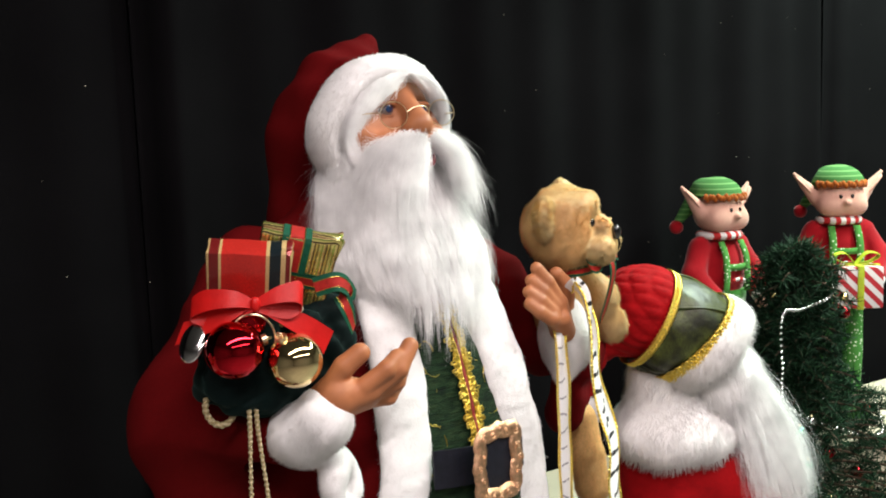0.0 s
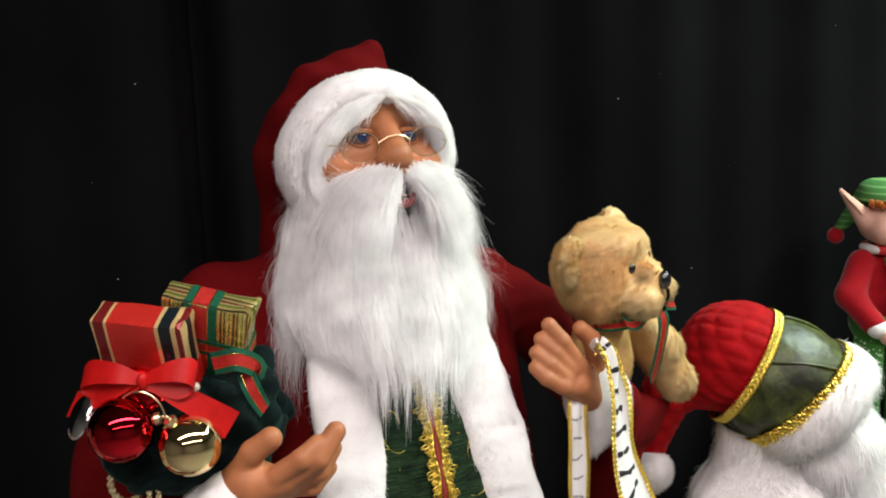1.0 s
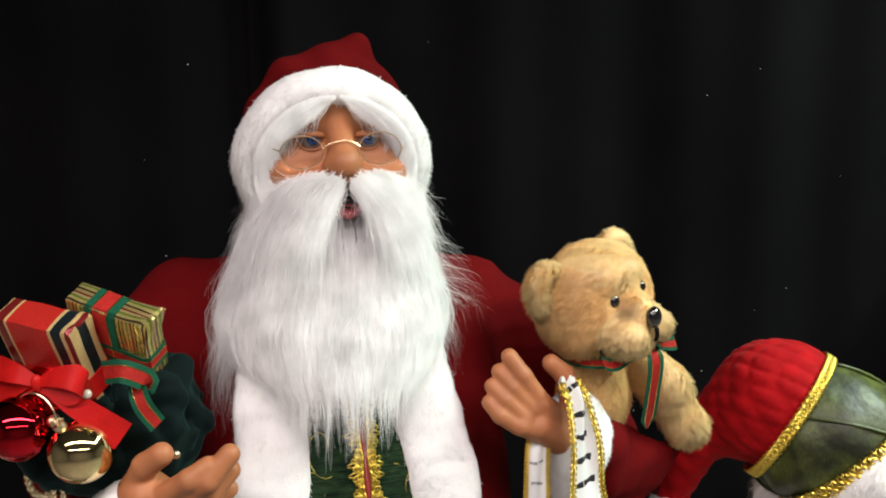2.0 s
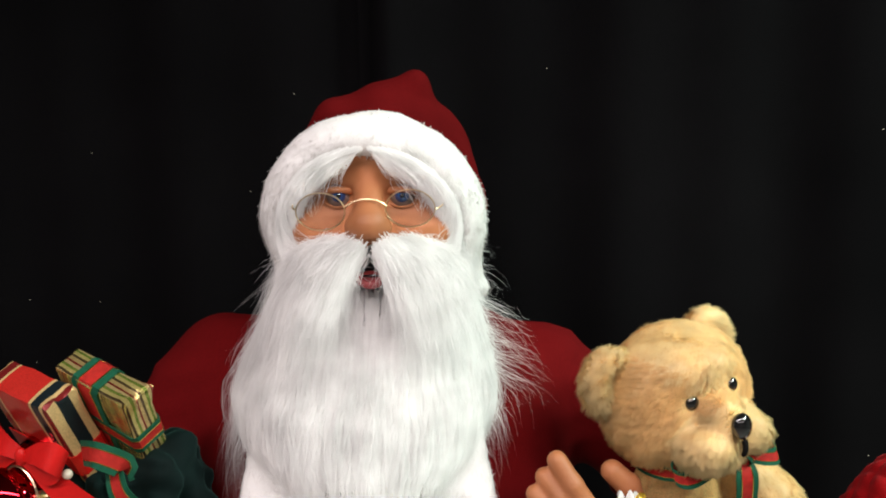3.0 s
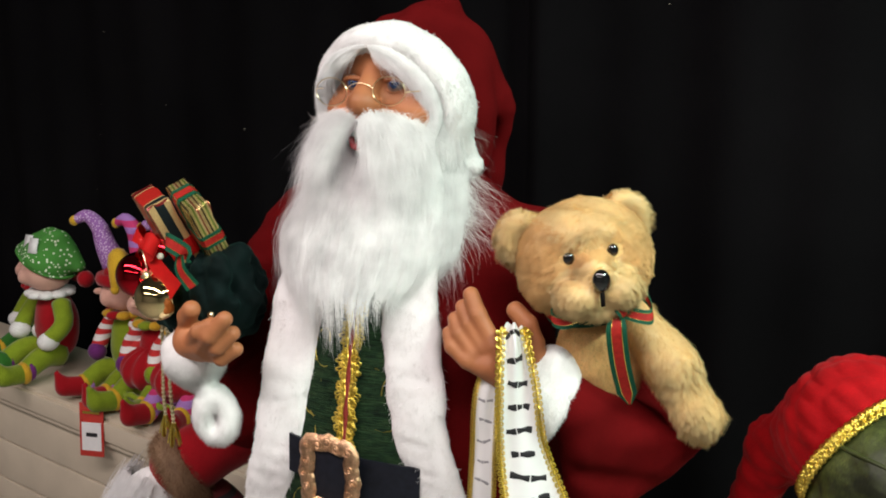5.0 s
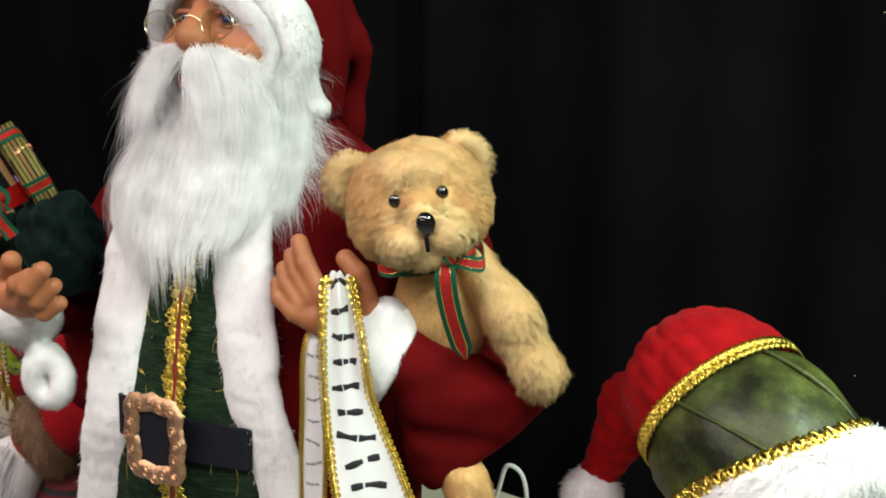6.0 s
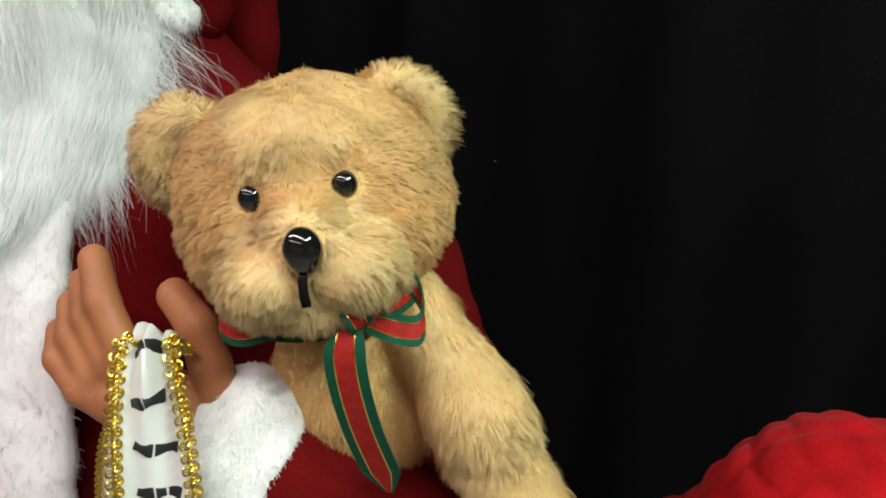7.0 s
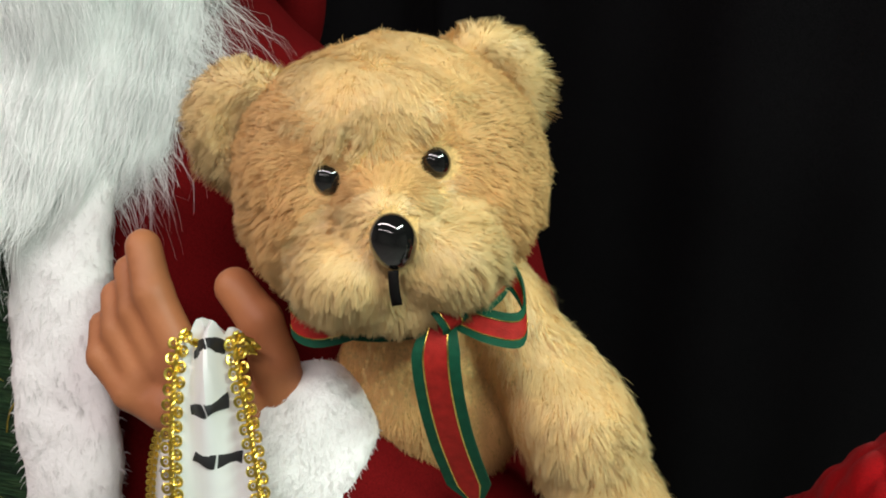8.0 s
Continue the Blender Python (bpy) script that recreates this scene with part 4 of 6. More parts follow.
# spectacles
spec = empty("spectacles", "thin gold wire spectacles with clear round lenses", "spectacles", pose(0, -0.135, 1.543))
M_GLASS = Nodes("thin_lens")
M_GLASS.b.inputs["Transmission Weight"].default_value = 1.0
M_GLASS.b.inputs["Roughness"].default_value = 0.02
M_GLASS.b.inputs["IOR"].default_value = 1.03
M_GLASS = M_GLASS.m
for cx, cz in ((-0.0445, -0.002), (0.041, 0.001)):
    ring = [(cx + 0.0235 * math.cos(a), 0.02 * (cx * 8) ** 2 * 0, cz + 0.0180 * math.sin(a)) for a in np.linspace(0, 2 * np.pi, 33)[:-1]]
    rim = part("rim", [(*sweep(ring, 0.00062, 6, True, 1, (0, 1, 0)), M_WIRE)], spec, "thin gold wire rim")
    lens = part("lens", [(*ball((cx, 0, cz), (0.0232, 0.0004, 0.0177), 24, 8), M_GLASS)], spec, "clear lens")
    lens.visible_shadow = False
part("bridge", [(*sweep(curve([(-0.022, 0, 0.002), (-0.012, -0.002, 0.008), (0, -0.004, 0.0105), (0.010, -0.002, 0.009), (0.0185, 0, 0.004)], 14), 0.00062, 6), M_WIRE)], spec)
for s, x0 in ((-1, -0.068), (1, 0.0645)):
    part("temple", [(*sweep(curve([(x0, 0, 0.0), (x0 + s * 0.005, 0.010, 0.001), (x0 + s * 0.010, 0.05, 0.0)], 10), 0.0008, 6), M_WIRE)], spec)

# ---- teddy bear held in the figure's arm
BR = np.array((0.852, 0.490, 0.184))
BF = np.array((0.498, -0.867, 0.0005))
BU = np.array((-0.159, -0.091, 0.983))
BC = np.array((0.2994, -0.1241, 1.3543))


def bear_world(p):
    p = np.asarray(p, float)
    return BC + p[..., 0:1] * BR - p[..., 1:2] * BF + p[..., 2:3] * BU


def bear_head(P):
    d = ell(P, (0, 0.0, 0.010), (0.076, 0.060, 0.062))
    d = smin(d, ell(P, (0, -0.008, -0.018), (0.074, 0.046, 0.042)), 0.02)
    d = smin(d, ell(P, (0, -0.042, 0.044), (0.030, 0.015, 0.018)), 0.020)
    for s in (-1, 1):
        d = -smin(-d, ell(P, (s * 0.030, -0.074, 0.018), (0.022, 0.019, 0.014)), 0.010)
        d = smin(d, ell(P, (s * 0.020, -0.060, -0.024), (0.0255, 0.030, 0.0215)), 0.006)
    d = smin(d, ell(P, (0.001, -0.068, -0.006), (0.019, 0.017, 0.015)), 0.010)
    d = smin(d, ell(P, (0, -0.060, 0.007), (0.017, 0.019, 0.014)), 0.010)
    d = smin(d, ell(P, (0, -0.058, -0.043), (0.022, 0.021, 0.011)), 0.010)
    return d + 0.0018 * wob(P, 90, 2)


def bear_ears(P):
    d = None
    for s in (-1, 1):
        c = np.array((-0.067 if s < 0 else 0.055, 0.010, 0.036))
        e = ell(P, c, (0.029, 0.013, 0.031))
        e = -smin(-e, ell(P, c + np.array((-s * 0.004, -0.013, -0.003)), (0.018, 0.008, 0.020)), 0.006)
        d = e if d is None else np.minimum(d, e)
    return d


def bear_body(P):
    d = ell(P, (0.002, 0.014, -0.130), (0.052, 0.042, 0.074))
    arm = smin(cap(P, (0.045, 0.0, -0.070), (0.076, -0.036, -0.135), 0.022, 0.027), cap(P, (0.076, -0.036, -0.135), (0.098, -0.054, -0.200), 0.027, 0.027), 0.02)
    legs = cap(P, (-0.004, -0.012, -0.335), (-0.008, -0.030, -0.46), 0.028, 0.031)
    return np.minimum(smin(d, legs, 0.02), smin(d, arm, 0.006)) + 0.002 * wob(P, 80, 6)


bear = Geo()
hv, hf = nets(bear_head, (-0.10, -0.11, -0.08), (0.10, 0.08, 0.10), 0.0038)
ev, ef = nets(bear_ears, (-0.12, -0.02, 0.0), (0.12, 0.04, 0.10), 0.0034)
bv, bf_ = nets(bear_body, (-0.14, -0.12, -0.50), (0.16, 0.09, -0.03), 0.0060)
for v, f in ((hv, hf), (ev, ef), (bv, bf_)):
    bear.add(bear_world(v), f, M_BEARSKIN)


def bear_fur(v, f, count, length, width, flowfn, lift, messy, keep=None, cell=420, m=M_BEAR, gather=0.3, swirl=0.4, clumps=2600, pull=0.6):
    """Soft pile that leans in smooth swirls, wide and narrow."""
    p, n = scatter(v, f, count, keep)
    sway = np.stack([wob(p, 130, 1.0), wob(p, 130, 5.0), wob(p, 130, 9.0)], -1) + 0.7 * np.stack([wob(p, cell, 2.0), wob(p, cell, 6.0), wob(p, cell, 11.0)], -1)
    way = unit(n * lift + flowfn(p, n) + RNG.normal(0, messy, p.shape) + swirl * sway)
    way = unit(way - n * np.minimum((way * n).sum(1, keepdims=True) - 0.15, 0))
    L = (length(p) * RNG.uniform(0.7, 1.1, count) * (1 + gather * wob(p, 1.4 * cell, 4.0)))[:, None]
    a, b, c = p - n * 0.0008, p + way * L * 0.5, p + way * L * 0.95 + np.array((0, 0, -0.22)) * L
    # the tips of neighbouring hairs gather into small tufts
    heads = RNG.choice(count, clumps, replace=False)
    near = np.empty(count, int)
    q = p.astype(np.float32)
    h = q[heads]
    hh = (h * h).sum(1)
    for k in range(0, count, 8000):
        near[k:k + 8000] = heads[(hh[None] - 2 * q[k:k + 8000] @ h.T).argmin(1)]
    g = pull * RNG.uniform(0.3, 1.0, (count, 1))
    b, c = b + (b[near] - b) * g * 0.4, c + (c[near] - c) * g
    rot = np.stack([BR, -BF, BU])
    nw = unit(n + 0.10 * sway[near] + 0.20 * np.stack([wob(p, 55, 3.0), wob(p, 55, 7.0), wob(p, 55, 12.0)], -1) + RNG.normal(0, 0.05, n.shape)) @ rot
    ribbons(bear, np.stack([bear_world(a), bear_world(b), bear_world(c)], 1), nw, width * RNG.uniform(0.7, 1.3, count), m, 0.15, 0.2)


def head_flow(p, n):
    return unit(p - np.array((0.0, -0.075, 0.012))) * 0.9 + np.array((0, 0, -0.15))


def muzzle_flow(p, n):
    return unit(p - np.array((0.0, -0.085, 0.000))) * 0.9 + np.array((0, -0.05, -0.2))


def brow_flow(p, n):
    return np.stack([0.55 * np.tanh(p[:, 0] * 45), np.full(len(p), -0.10), np.full(len(p), -0.55)], -1)


in_muzzle = lambda p: (p[:, 1] < -0.050) & ((p[:, 0] / 0.052) ** 2 + ((p[:, 2] + 0.022) / 0.034) ** 2 < 1 + 0.15 * wob(p, 260, 3.0))
in_brow = lambda p: np.clip((p[:, 2] - 0.028 - 0.6 * np.clip(np.abs(p[:, 0]) - 0.020, 0, 0.06) + 0.005 * wob(p, 190, 1.0)) / 0.018, 0, 1)
EYES = [np.array((s * 0.0248, -0.0545, 0.0188)) for s in (-1, 1)]
clear = lambda c: (np.minimum(np.linalg.norm(c - EYES[0], axis=1), np.linalg.norm(c - EYES[1], axis=1)) > 0.0085) & (np.linalg.norm(c - np.array((0.0018, -0.083, -0.003)), axis=1) > 0.011)
bear_fur(hv, hf, 90000, lambda p: np.full(len(p), 0.0082), 0.0005, head_flow, 0.40, 0.16, lambda c: (clear(c) & ~in_muzzle(c)) * (1 - in_brow(c)))
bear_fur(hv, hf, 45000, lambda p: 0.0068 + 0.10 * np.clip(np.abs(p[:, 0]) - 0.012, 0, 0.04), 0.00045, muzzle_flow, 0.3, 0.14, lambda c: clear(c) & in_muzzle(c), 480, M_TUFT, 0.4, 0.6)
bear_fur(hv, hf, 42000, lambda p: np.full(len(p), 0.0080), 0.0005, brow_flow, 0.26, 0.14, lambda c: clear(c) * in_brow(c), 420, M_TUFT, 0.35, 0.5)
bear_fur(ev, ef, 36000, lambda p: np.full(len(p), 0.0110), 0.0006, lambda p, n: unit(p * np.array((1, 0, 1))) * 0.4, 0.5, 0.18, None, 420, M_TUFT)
bear_fur(bv, bf_, 50000, lambda p: np.full(len(p), 0.0060), 0.00055, lambda p, n: np.tile([0.1, -0.1, -0.9], (len(p), 1)), 0.32, 0.16, lambda c: 1 - np.clip((c[:, 0] - 0.044) / 0.014, 0, 1))
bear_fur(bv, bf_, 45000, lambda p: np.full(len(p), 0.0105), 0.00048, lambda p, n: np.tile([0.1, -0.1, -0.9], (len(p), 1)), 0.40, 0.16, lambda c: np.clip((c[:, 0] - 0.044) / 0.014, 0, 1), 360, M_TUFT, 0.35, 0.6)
for e in EYES:
    bear.add(bear_world(ball(e + np.array((0, 0.0006, 0)), (0.0073, 0.0060, 0.0078), 20, 14)[0]), ball(e, 0.01, 20, 14)[1], M_BLACK)
nv_, nf_ = ball((0.0018, -0.0875, -0.004), (0.0105, 0.0085, 0.0130), 22, 14)
bear.add(bear_world(nv_), nf_, M_BLACK)
mouth_line = strip(curve([(0.0000, -0.0915, -0.0160), (-0.0005, -0.0925, -0.020), (-0.0010, -0.0925, -0.026), (-0.0010, -0.0900, -0.032)], 10), (1, 0, 0), 0.0046, 0.003)
bear.add(bear_world(mouth_line[0]), mouth_line[1], M_MATTE)
bear.thing("teddy_bear", "golden plush teddy bear with black eyes, held in figurine's arm", "teddy bear")

M_RIBRED = plain("red_ribbon_weave", (0.34, 0.016, 0.012), 0.6, 0, 0.2, 200, 0.2, 0, 0.2)
M_RIBGREEN = plain("green_ribbon_weave", (0.005, 0.070, 0.036), 0.6, 0, 0.2, 200, 0.2, 0, 0.2)
M_THREAD = plain("gold_thread", (0.85, 0.62, 0.16), 0.25, 1.0, 0.3, 600)


def banded(path, across, width, where=lambda p: p):
    """A red ribbon with green edges and gold threads, as pieces of one mesh."""
    p = np.asarray(path, float)
    n = len(p)
    a = unit(np.broadcast_to(np.asarray(across, float), (n, 3)))
    out = []
    for off, w, m, th in ((0, 0.52, M_RIBRED, 0.0008), (-0.38, 0.24, M_RIBGREEN, 0.0010), (0.38, 0.24, M_RIBGREEN, 0.0010), (-0.255, 0.035, M_THREAD, 0.0016), (0.255, 0.035, M_THREAD, 0.0016)):
        wide = np.broadcast_to(np.asarray(width, float), (n,))
        v, f = strip(p + a * off * wide[:, None], a, w * wide, th)
        out.append((where(v), f, m))
    return out


def ribbon(name, path, across, width, parent, where=lambda p: p, label=""):
    """The red middle is the part; its green edges and gold threads are sub-parts."""
    pieces = banded(path, across, width, where)
    mid = part(name, pieces[:1], parent, label)
    for sub, piece in zip(("green_edge", "green_edge", "gold_thread", "gold_thread"), pieces[1:]):
        part(sub, [piece], mid)
    return mid


bow = empty("neck_bow", "red ribbon bow with green edges tied round the bear's neck", "bow", Matrix.Translation(bear_world((0, -0.06, -0.06)).tolist()))
O = bear_world((0, -0.06, -0.06))
local = lambda v: bear_world(v) - O
ring = [(0.055 * math.sin(a), -0.004 - 0.052 * math.cos(a), -0.054 - 0.004 * math.cos(a)) for a in np.linspace(-2.8, 2.8, 30)]
ribbon("band", ring, (0, 0.25, 1), 0.016, bow, local)
KX, KZ = 0.019, 0.011
for pts in ([(0, -0.062, 0), (-0.030, -0.048, 0.010), (-0.056, -0.046, 0.010), (-0.074, -0.054, 0.002), (-0.062, -0.064, -0.004), (-0.030, -0.066, 0.000), (0, -0.064, 0)],
            [(0, -0.066, 0), (0.012, -0.056, 0.010), (0.028, -0.056, 0.012), (0.037, -0.066, 0.000), (0.034, -0.078, -0.012), (0.018, -0.078, -0.008), (0, -0.068, 0)]):
    loop = curve([(x + KX, y, z - 0.058 + KZ) for x, y, z in pts], 30)
    ribbon("loop", loop, (0.1, 0.35, 0.95), 0.0165, bow, local)
ribbon("knot", curve([(KX - 0.006, -0.064, -0.040), (KX, -0.078, -0.042), (KX + 0.004, -0.080, -0.050), (KX + 0.003, -0.070, -0.058)], 10), (1, 0.1, 0.5), 0.014, bow, local)
tail_w = np.interp(np.linspace(0, 1, 40), [0, 0.25, 0.90, 1.0], [0.015, 0.0235, 0.0235, 0.004])
ribbon("tail", curve([(KX - 0.003, -0.072, -0.050), (KX - 0.008, -0.079, -0.072), (0.012, -0.070, -0.115), (0.0195, -0.052, -0.170)], 40), (1, -0.25, 0), tail_w, bow, local)

# ---- long white name banner over the hand, with gold edging


def banner(path, across, widths, rows, first, pitch, high, ripple, ink, braid, name_label):
    n, m = 90, 17
    x = np.linspace(0, 1, n)
    p = curve(path, n)
    w = np.interp(x, np.linspace(0, 1, len(widths)), widths)
    a = unit(np.array([np.interp(x, np.linspace(0, 1, len(across)), [q[k] for q in across]) for k in range(3)]).T)
    ob = empty("banner", name_label, "banner", Matrix.Translation(p[0].tolist()))
    o = p[0]
    t = unit(np.gradient(p, axis=0))
    nrm = unit(np.cross(t, a))
    nrm *= -np.sign(nrm[:, 1:2])
    length = np.r_[0, np.cumsum(np.linalg.norm(np.diff(p, axis=0), axis=1))]

    def spot(d, u, high=0.0):
        """A place d along the cloth and u (-1 to 1) across it, with the cloth's soft lengthwise folds."""
        at = lambda arr: np.array([np.interp(d, length, arr[:, j]) for j in range(3)])
        fold = ripple * (0.0035 * math.sin(5.5 * u + 9 * d + 1) * math.exp(-9 * d) + 0.0016 * math.sin(3 * u + 40 * d)) + 0.0010 * math.sin(55 * d + 2 * u)
        return at(p) - o + unit(at(a)) * u * np.interp(d, length, w) / 2 + unit(at(nrm)) * (fold + high), unit(at(a)), unit(at(t)), unit(at(nrm))

    top = np.array([[spot(d, u, 0.0004)[0] for u in np.linspace(-1, 1, m)] for d in length]).reshape(-1, 3)
    low = np.array([[spot(d, u, -0.0004)[0] for u in np.linspace(-1, 1, m)] for d in length]).reshape(-1, 3)
    k = np.arange(n - 1)[:, None] * m + np.arange(m - 1)[None]
    q = np.stack([k, k + 1, k + m + 1, k + m], -1).reshape(-1, 4)
    part("cloth", [(np.concatenate([top, low]), np.concatenate([q, q[:, ::-1] + n * m]), M_BANNER)], ob)
    for s in (-1, 1):
        pieces = []
        for d in np.arange(0.004, length[-1], 0.0072 * braid):
            for side in (1, -1):
                c, ax, tt, nn = spot(min(d + 0.0019 * side, length[-1]), s, 0.0010)
                q = [c + braid * (ax * side * (0.0029 + 0.0019 * math.cos(g)) + tt * 0.0025 * math.sin(g)) + nn * 0.0006 * math.cos(g) for g in np.linspace(0, 2 * np.pi, 11)[:-1]]
                pieces.append((*sweep(q, 0.0009 * braid, 5, True, 1, nn), M_GOLD))
                pieces.append((*ball(c + ax * side * 0.0030 * braid, 0.0008 * braid, 6, 4), M_GOLD))
        run = np.linspace(0, length[-1], int(length[-1] / 0.0011))
        for turn in (0, np.pi):
            line = []
            for d in run:
                c, ax, tt, nn = spot(d, s, 0.0016)
                line.append(c + 0.0009 * braid * (math.cos(d * 1100 + turn) * ax + 0.6 * math.sin(d * 1100 + turn) * nn))
            pieces.append((*sweep(line, 0.0008 * braid, 5), M_GOLD))
        part("gold_edging", pieces, ob, "looped gold braid edging")
    for k in range(rows):
        d0 = first + k * pitch
        if d0 > length[-1] - 0.02:
            break
        # two or three short bars across the cloth, a little bowed and slanted
        u0, u1 = RNG.uniform(-0.72, -0.50), RNG.uniform(0.50, 0.72)
        cuts = [u0, *sorted(RNG.uniform(-0.25, 0.35, int(RNG.integers(1, 3)))), u1]
        slant, bow, ph = RNG.uniform(-0.006, 0.006), RNG.uniform(0.0006, 0.0016), RNG.uniform(0, 6.3)
        for c0, c1 in zip(cuts[:-1], cuts[1:]):
            if c1 - c0 < 0.16:
                continue
            g = np.linspace(c0 + 0.03, c1 - 0.03, 14)
            bar = [spot(d0 + slant * u + bow * math.sin(4 * u + ph), u, 0.0006)[0] for u in g]
            thick = high * (0.36 + 0.08 * np.sin(9 * g + ph))
            part("writing_bar", [(*sweep(bar, thick, 8, False, 0.16, spot(d0, 0)[3]), ink)], ob, "plain bar in place of writing")
    return ob


banner([(0.2465, -0.190, 1.270), (0.2445, -0.197, 1.279), (0.243, -0.204, 1.280), (0.250, -0.214, 1.262), (0.256, -0.218, 1.22), (0.263, -0.219, 1.15), (0.284, -0.220, 1.075), (0.300, -0.221, 1.02), (0.310, -0.220, 0.94), (0.315, -0.214, 0.80)],
       [(0.9, 0.4, 0.1), (0.88, 0.45, 0.02), (0.86, 0.5, 0.08), (0.86, 0.5, 0.12), (0.86, 0.5, 0.12)], [0.024, 0.025, 0.026, 0.032, 0.042, 0.050, 0.072, 0.082, 0.088, 0.088], 16, 0.026, 0.0285, 0.0095, 1.8, M_INK, 1.0, "white satin banner with dark writing and gold edging")
banner([(0.222, -0.180, 1.228), (0.210, -0.197, 1.20), (0.208, -0.202, 1.12), (0.206, -0.206, 1.00), (0.204, -0.207, 0.80)],
       [(1, 0.1, 0), (1, 0.15, 0)], [0.026, 0.028, 0.030, 0.030], 14, 0.05, 0.026, 0.0045, 0.4, M_FAINT, 0.6, "narrow white satin banner end with gold edging")

# ---- velvet sack on the other hand


def sack_field(P):
    d = ell(P, (-0.262, -0.150, 1.238), (0.100, 0.054, 0.056))
    d = smin(d, ell(P, (-0.220, -0.165, 1.256), (0.044, 0.045, 0.044)), 0.03)
    d = smin(d, ell(P, (-0.285, -0.150, 1.284), (0.06, 0.042, 0.035)), 0.03)
    d = smin(d, ell(P, (-0.210, -0.168, 1.268), (0.044, 0.036, 0.038)), 0.025)
    d = smin(d, cap(P, (-0.200, -0.165, 1.300), (-0.186, -0.155, 1.318), 0.026, 0.012), 0.03)
    a = np.arctan2(P[..., 1] + 0.155, P[..., 0] + 0.25)
    return d + 0.008 * (1 - np.abs(np.sin(a * 6.5 + 3 * wob(P, 20, 2)))) ** 2 * np.clip((P[..., 2] - 1.2) / 0.06, 0, 1) + 0.008 * wob(P, 60, 3) + 0.005 * wob(P, 130, 5) - 0.004 * np.abs(np.sin(70 * (P[..., 2] + 0.5 * P[..., 0]) + 4 * wob(P, 30, 7))) ** 0.7


v, f = nets(sack_field, (-0.40, -0.26, 1.16), (-0.13, -0.06, 1.37), 0.0042)
sack = simple("gift_sack", [(v, f, M_VELVET)], "small dark green velvet gift sack resting on the hand", "sack", flat=80)
for pt in ((-0.187, -0.226, 1.245),):
    part("sequin", [(*ball(pt, 0.0045, 10, 8), M_WIRE)], sack, "small gold sequin")


def frame_of(e3, e1, at):
    """A pose whose z points against e3 and whose x lies along e1."""
    z = -unit(np.array(e3, float))
    x = np.array(e1, float)
    x = unit(x - (x @ z) * z)
    y = np.cross(z, x)
    return Matrix((( x[0], y[0], z[0], at[0]), (x[1], y[1], z[1], at[1]), (x[2], y[2], z[2], at[2]), (0, 0, 0, 1)))


G_RED, G_GOLD, G_DARK, G_MAR = (0.62, 0.030, 0.022), (0.72, 0.50, 0.22), (0.012, 0.020, 0.024), (0.20, 0.015, 0.015)
M_WRAPSIDE = striped("red_gold_wrap_long", 0, [(0, G_RED), (0.08, G_GOLD), (0.12, G_MAR), (0.22, G_GOLD), (0.25, G_RED), (0.72, G_GOLD), (0.76, G_DARK), (0.88, G_GOLD), (0.93, G_MAR)], 0.105, 0.28, 0.35, 0.15, 0.985)
M_WRAPEND = striped("red_gold_wrap_end", 1, [(0, G_MAR), (0.15, G_GOLD), (0.36, G_DARK), (0.66, G_GOLD), (0.86, G_MAR)], 0.045, 0.28, 0.4, 0.15, 0.5)
M_WRAPGOLD = striped("gold_green_wrap", 1, [(0, (0.55, 0.40, 0.16)), (0.22, (0.10, 0.07, 0.03)), (0.36, (0.62, 0.52, 0.18)), (0.55, (0.22, 0.30, 0.05)), (0.7, (0.66, 0.5, 0.22)), (0.88, (0.25, 0.03, 0.02))], 0.017, 0.26, 0.7, 0.5)

# pleats drawn as stripes: dark folds and bright glints put into the colour
M_WRAPPLEAT = striped("gold_green_pleat_glints", 0, [(0, (0.74, 0.58, 0.16)), (0.16, (0.30, 0.22, 0.05)), (0.30, (0.80, 0.74, 0.24)), (0.52, (0.42, 0.50, 0.08)), (0.66, (0.82, 0.66, 0.24)), (0.86, (0.16, 0.10, 0.03))], 0.0135, 0.22, 0.75, 0.6)


def gift(name, label, at, e3, e1, size, side_m, end_m, crumple, flat_m=None):
    lx, ly, lz = size
    ob = empty(name, label, "gift", frame_of(e3, e1, at))
    g = Geo()
    v, f = block((-lx, -ly / 2, -lz), (0, ly / 2, 0), 0.004)
    bm = bmesh.new()
    for w in v:
        bm.verts.new(w)
    bm.verts.ensure_lookup_table()
    for q in f:
        bm.faces.new([bm.verts[i] for i in q])
    bmesh.ops.subdivide_edges(bm, edges=[e for e in bm.edges if e.calc_length() > 0.02], cuts=5, use_grid_fill=True)
    bmesh.ops.triangulate(bm, faces=bm.faces[:])
    bm.normal_update()
    bm.verts.index_update()
    v = np.array([w.co[:] for w in bm.verts])
    faces = [[w.index for w in q.verts] for q in bm.faces]
    ends = [1 if abs(q.normal.x) > 0.7 else 2 if abs(q.normal.y) > 0.7 else 0 for q in bm.faces]
    bm.free()
    v += 0.0012 * np.stack([wob(v, 130, 1), wob(v, 130, 4), wob(v, 130, 8)], -1)
    near = np.exp(-((v[:, 0]) / 0.012) ** 2) * np.exp(-((v[:, 2]) / 0.016) ** 2)
    v += crumple * near[:, None] * np.stack([0.6 + wob(v, 300, 2), wob(v, 300, 3), 0.4 + wob(v, 300, 6)], -1)
    mats = [g.slot(m) for m in (side_m, end_m, flat_m or side_m)]
    g.add(v, np.array(faces), np.array([mats[e] for e in ends]))
    g.thing("wrapped_box", parent=ob, flat=40)
    return ob


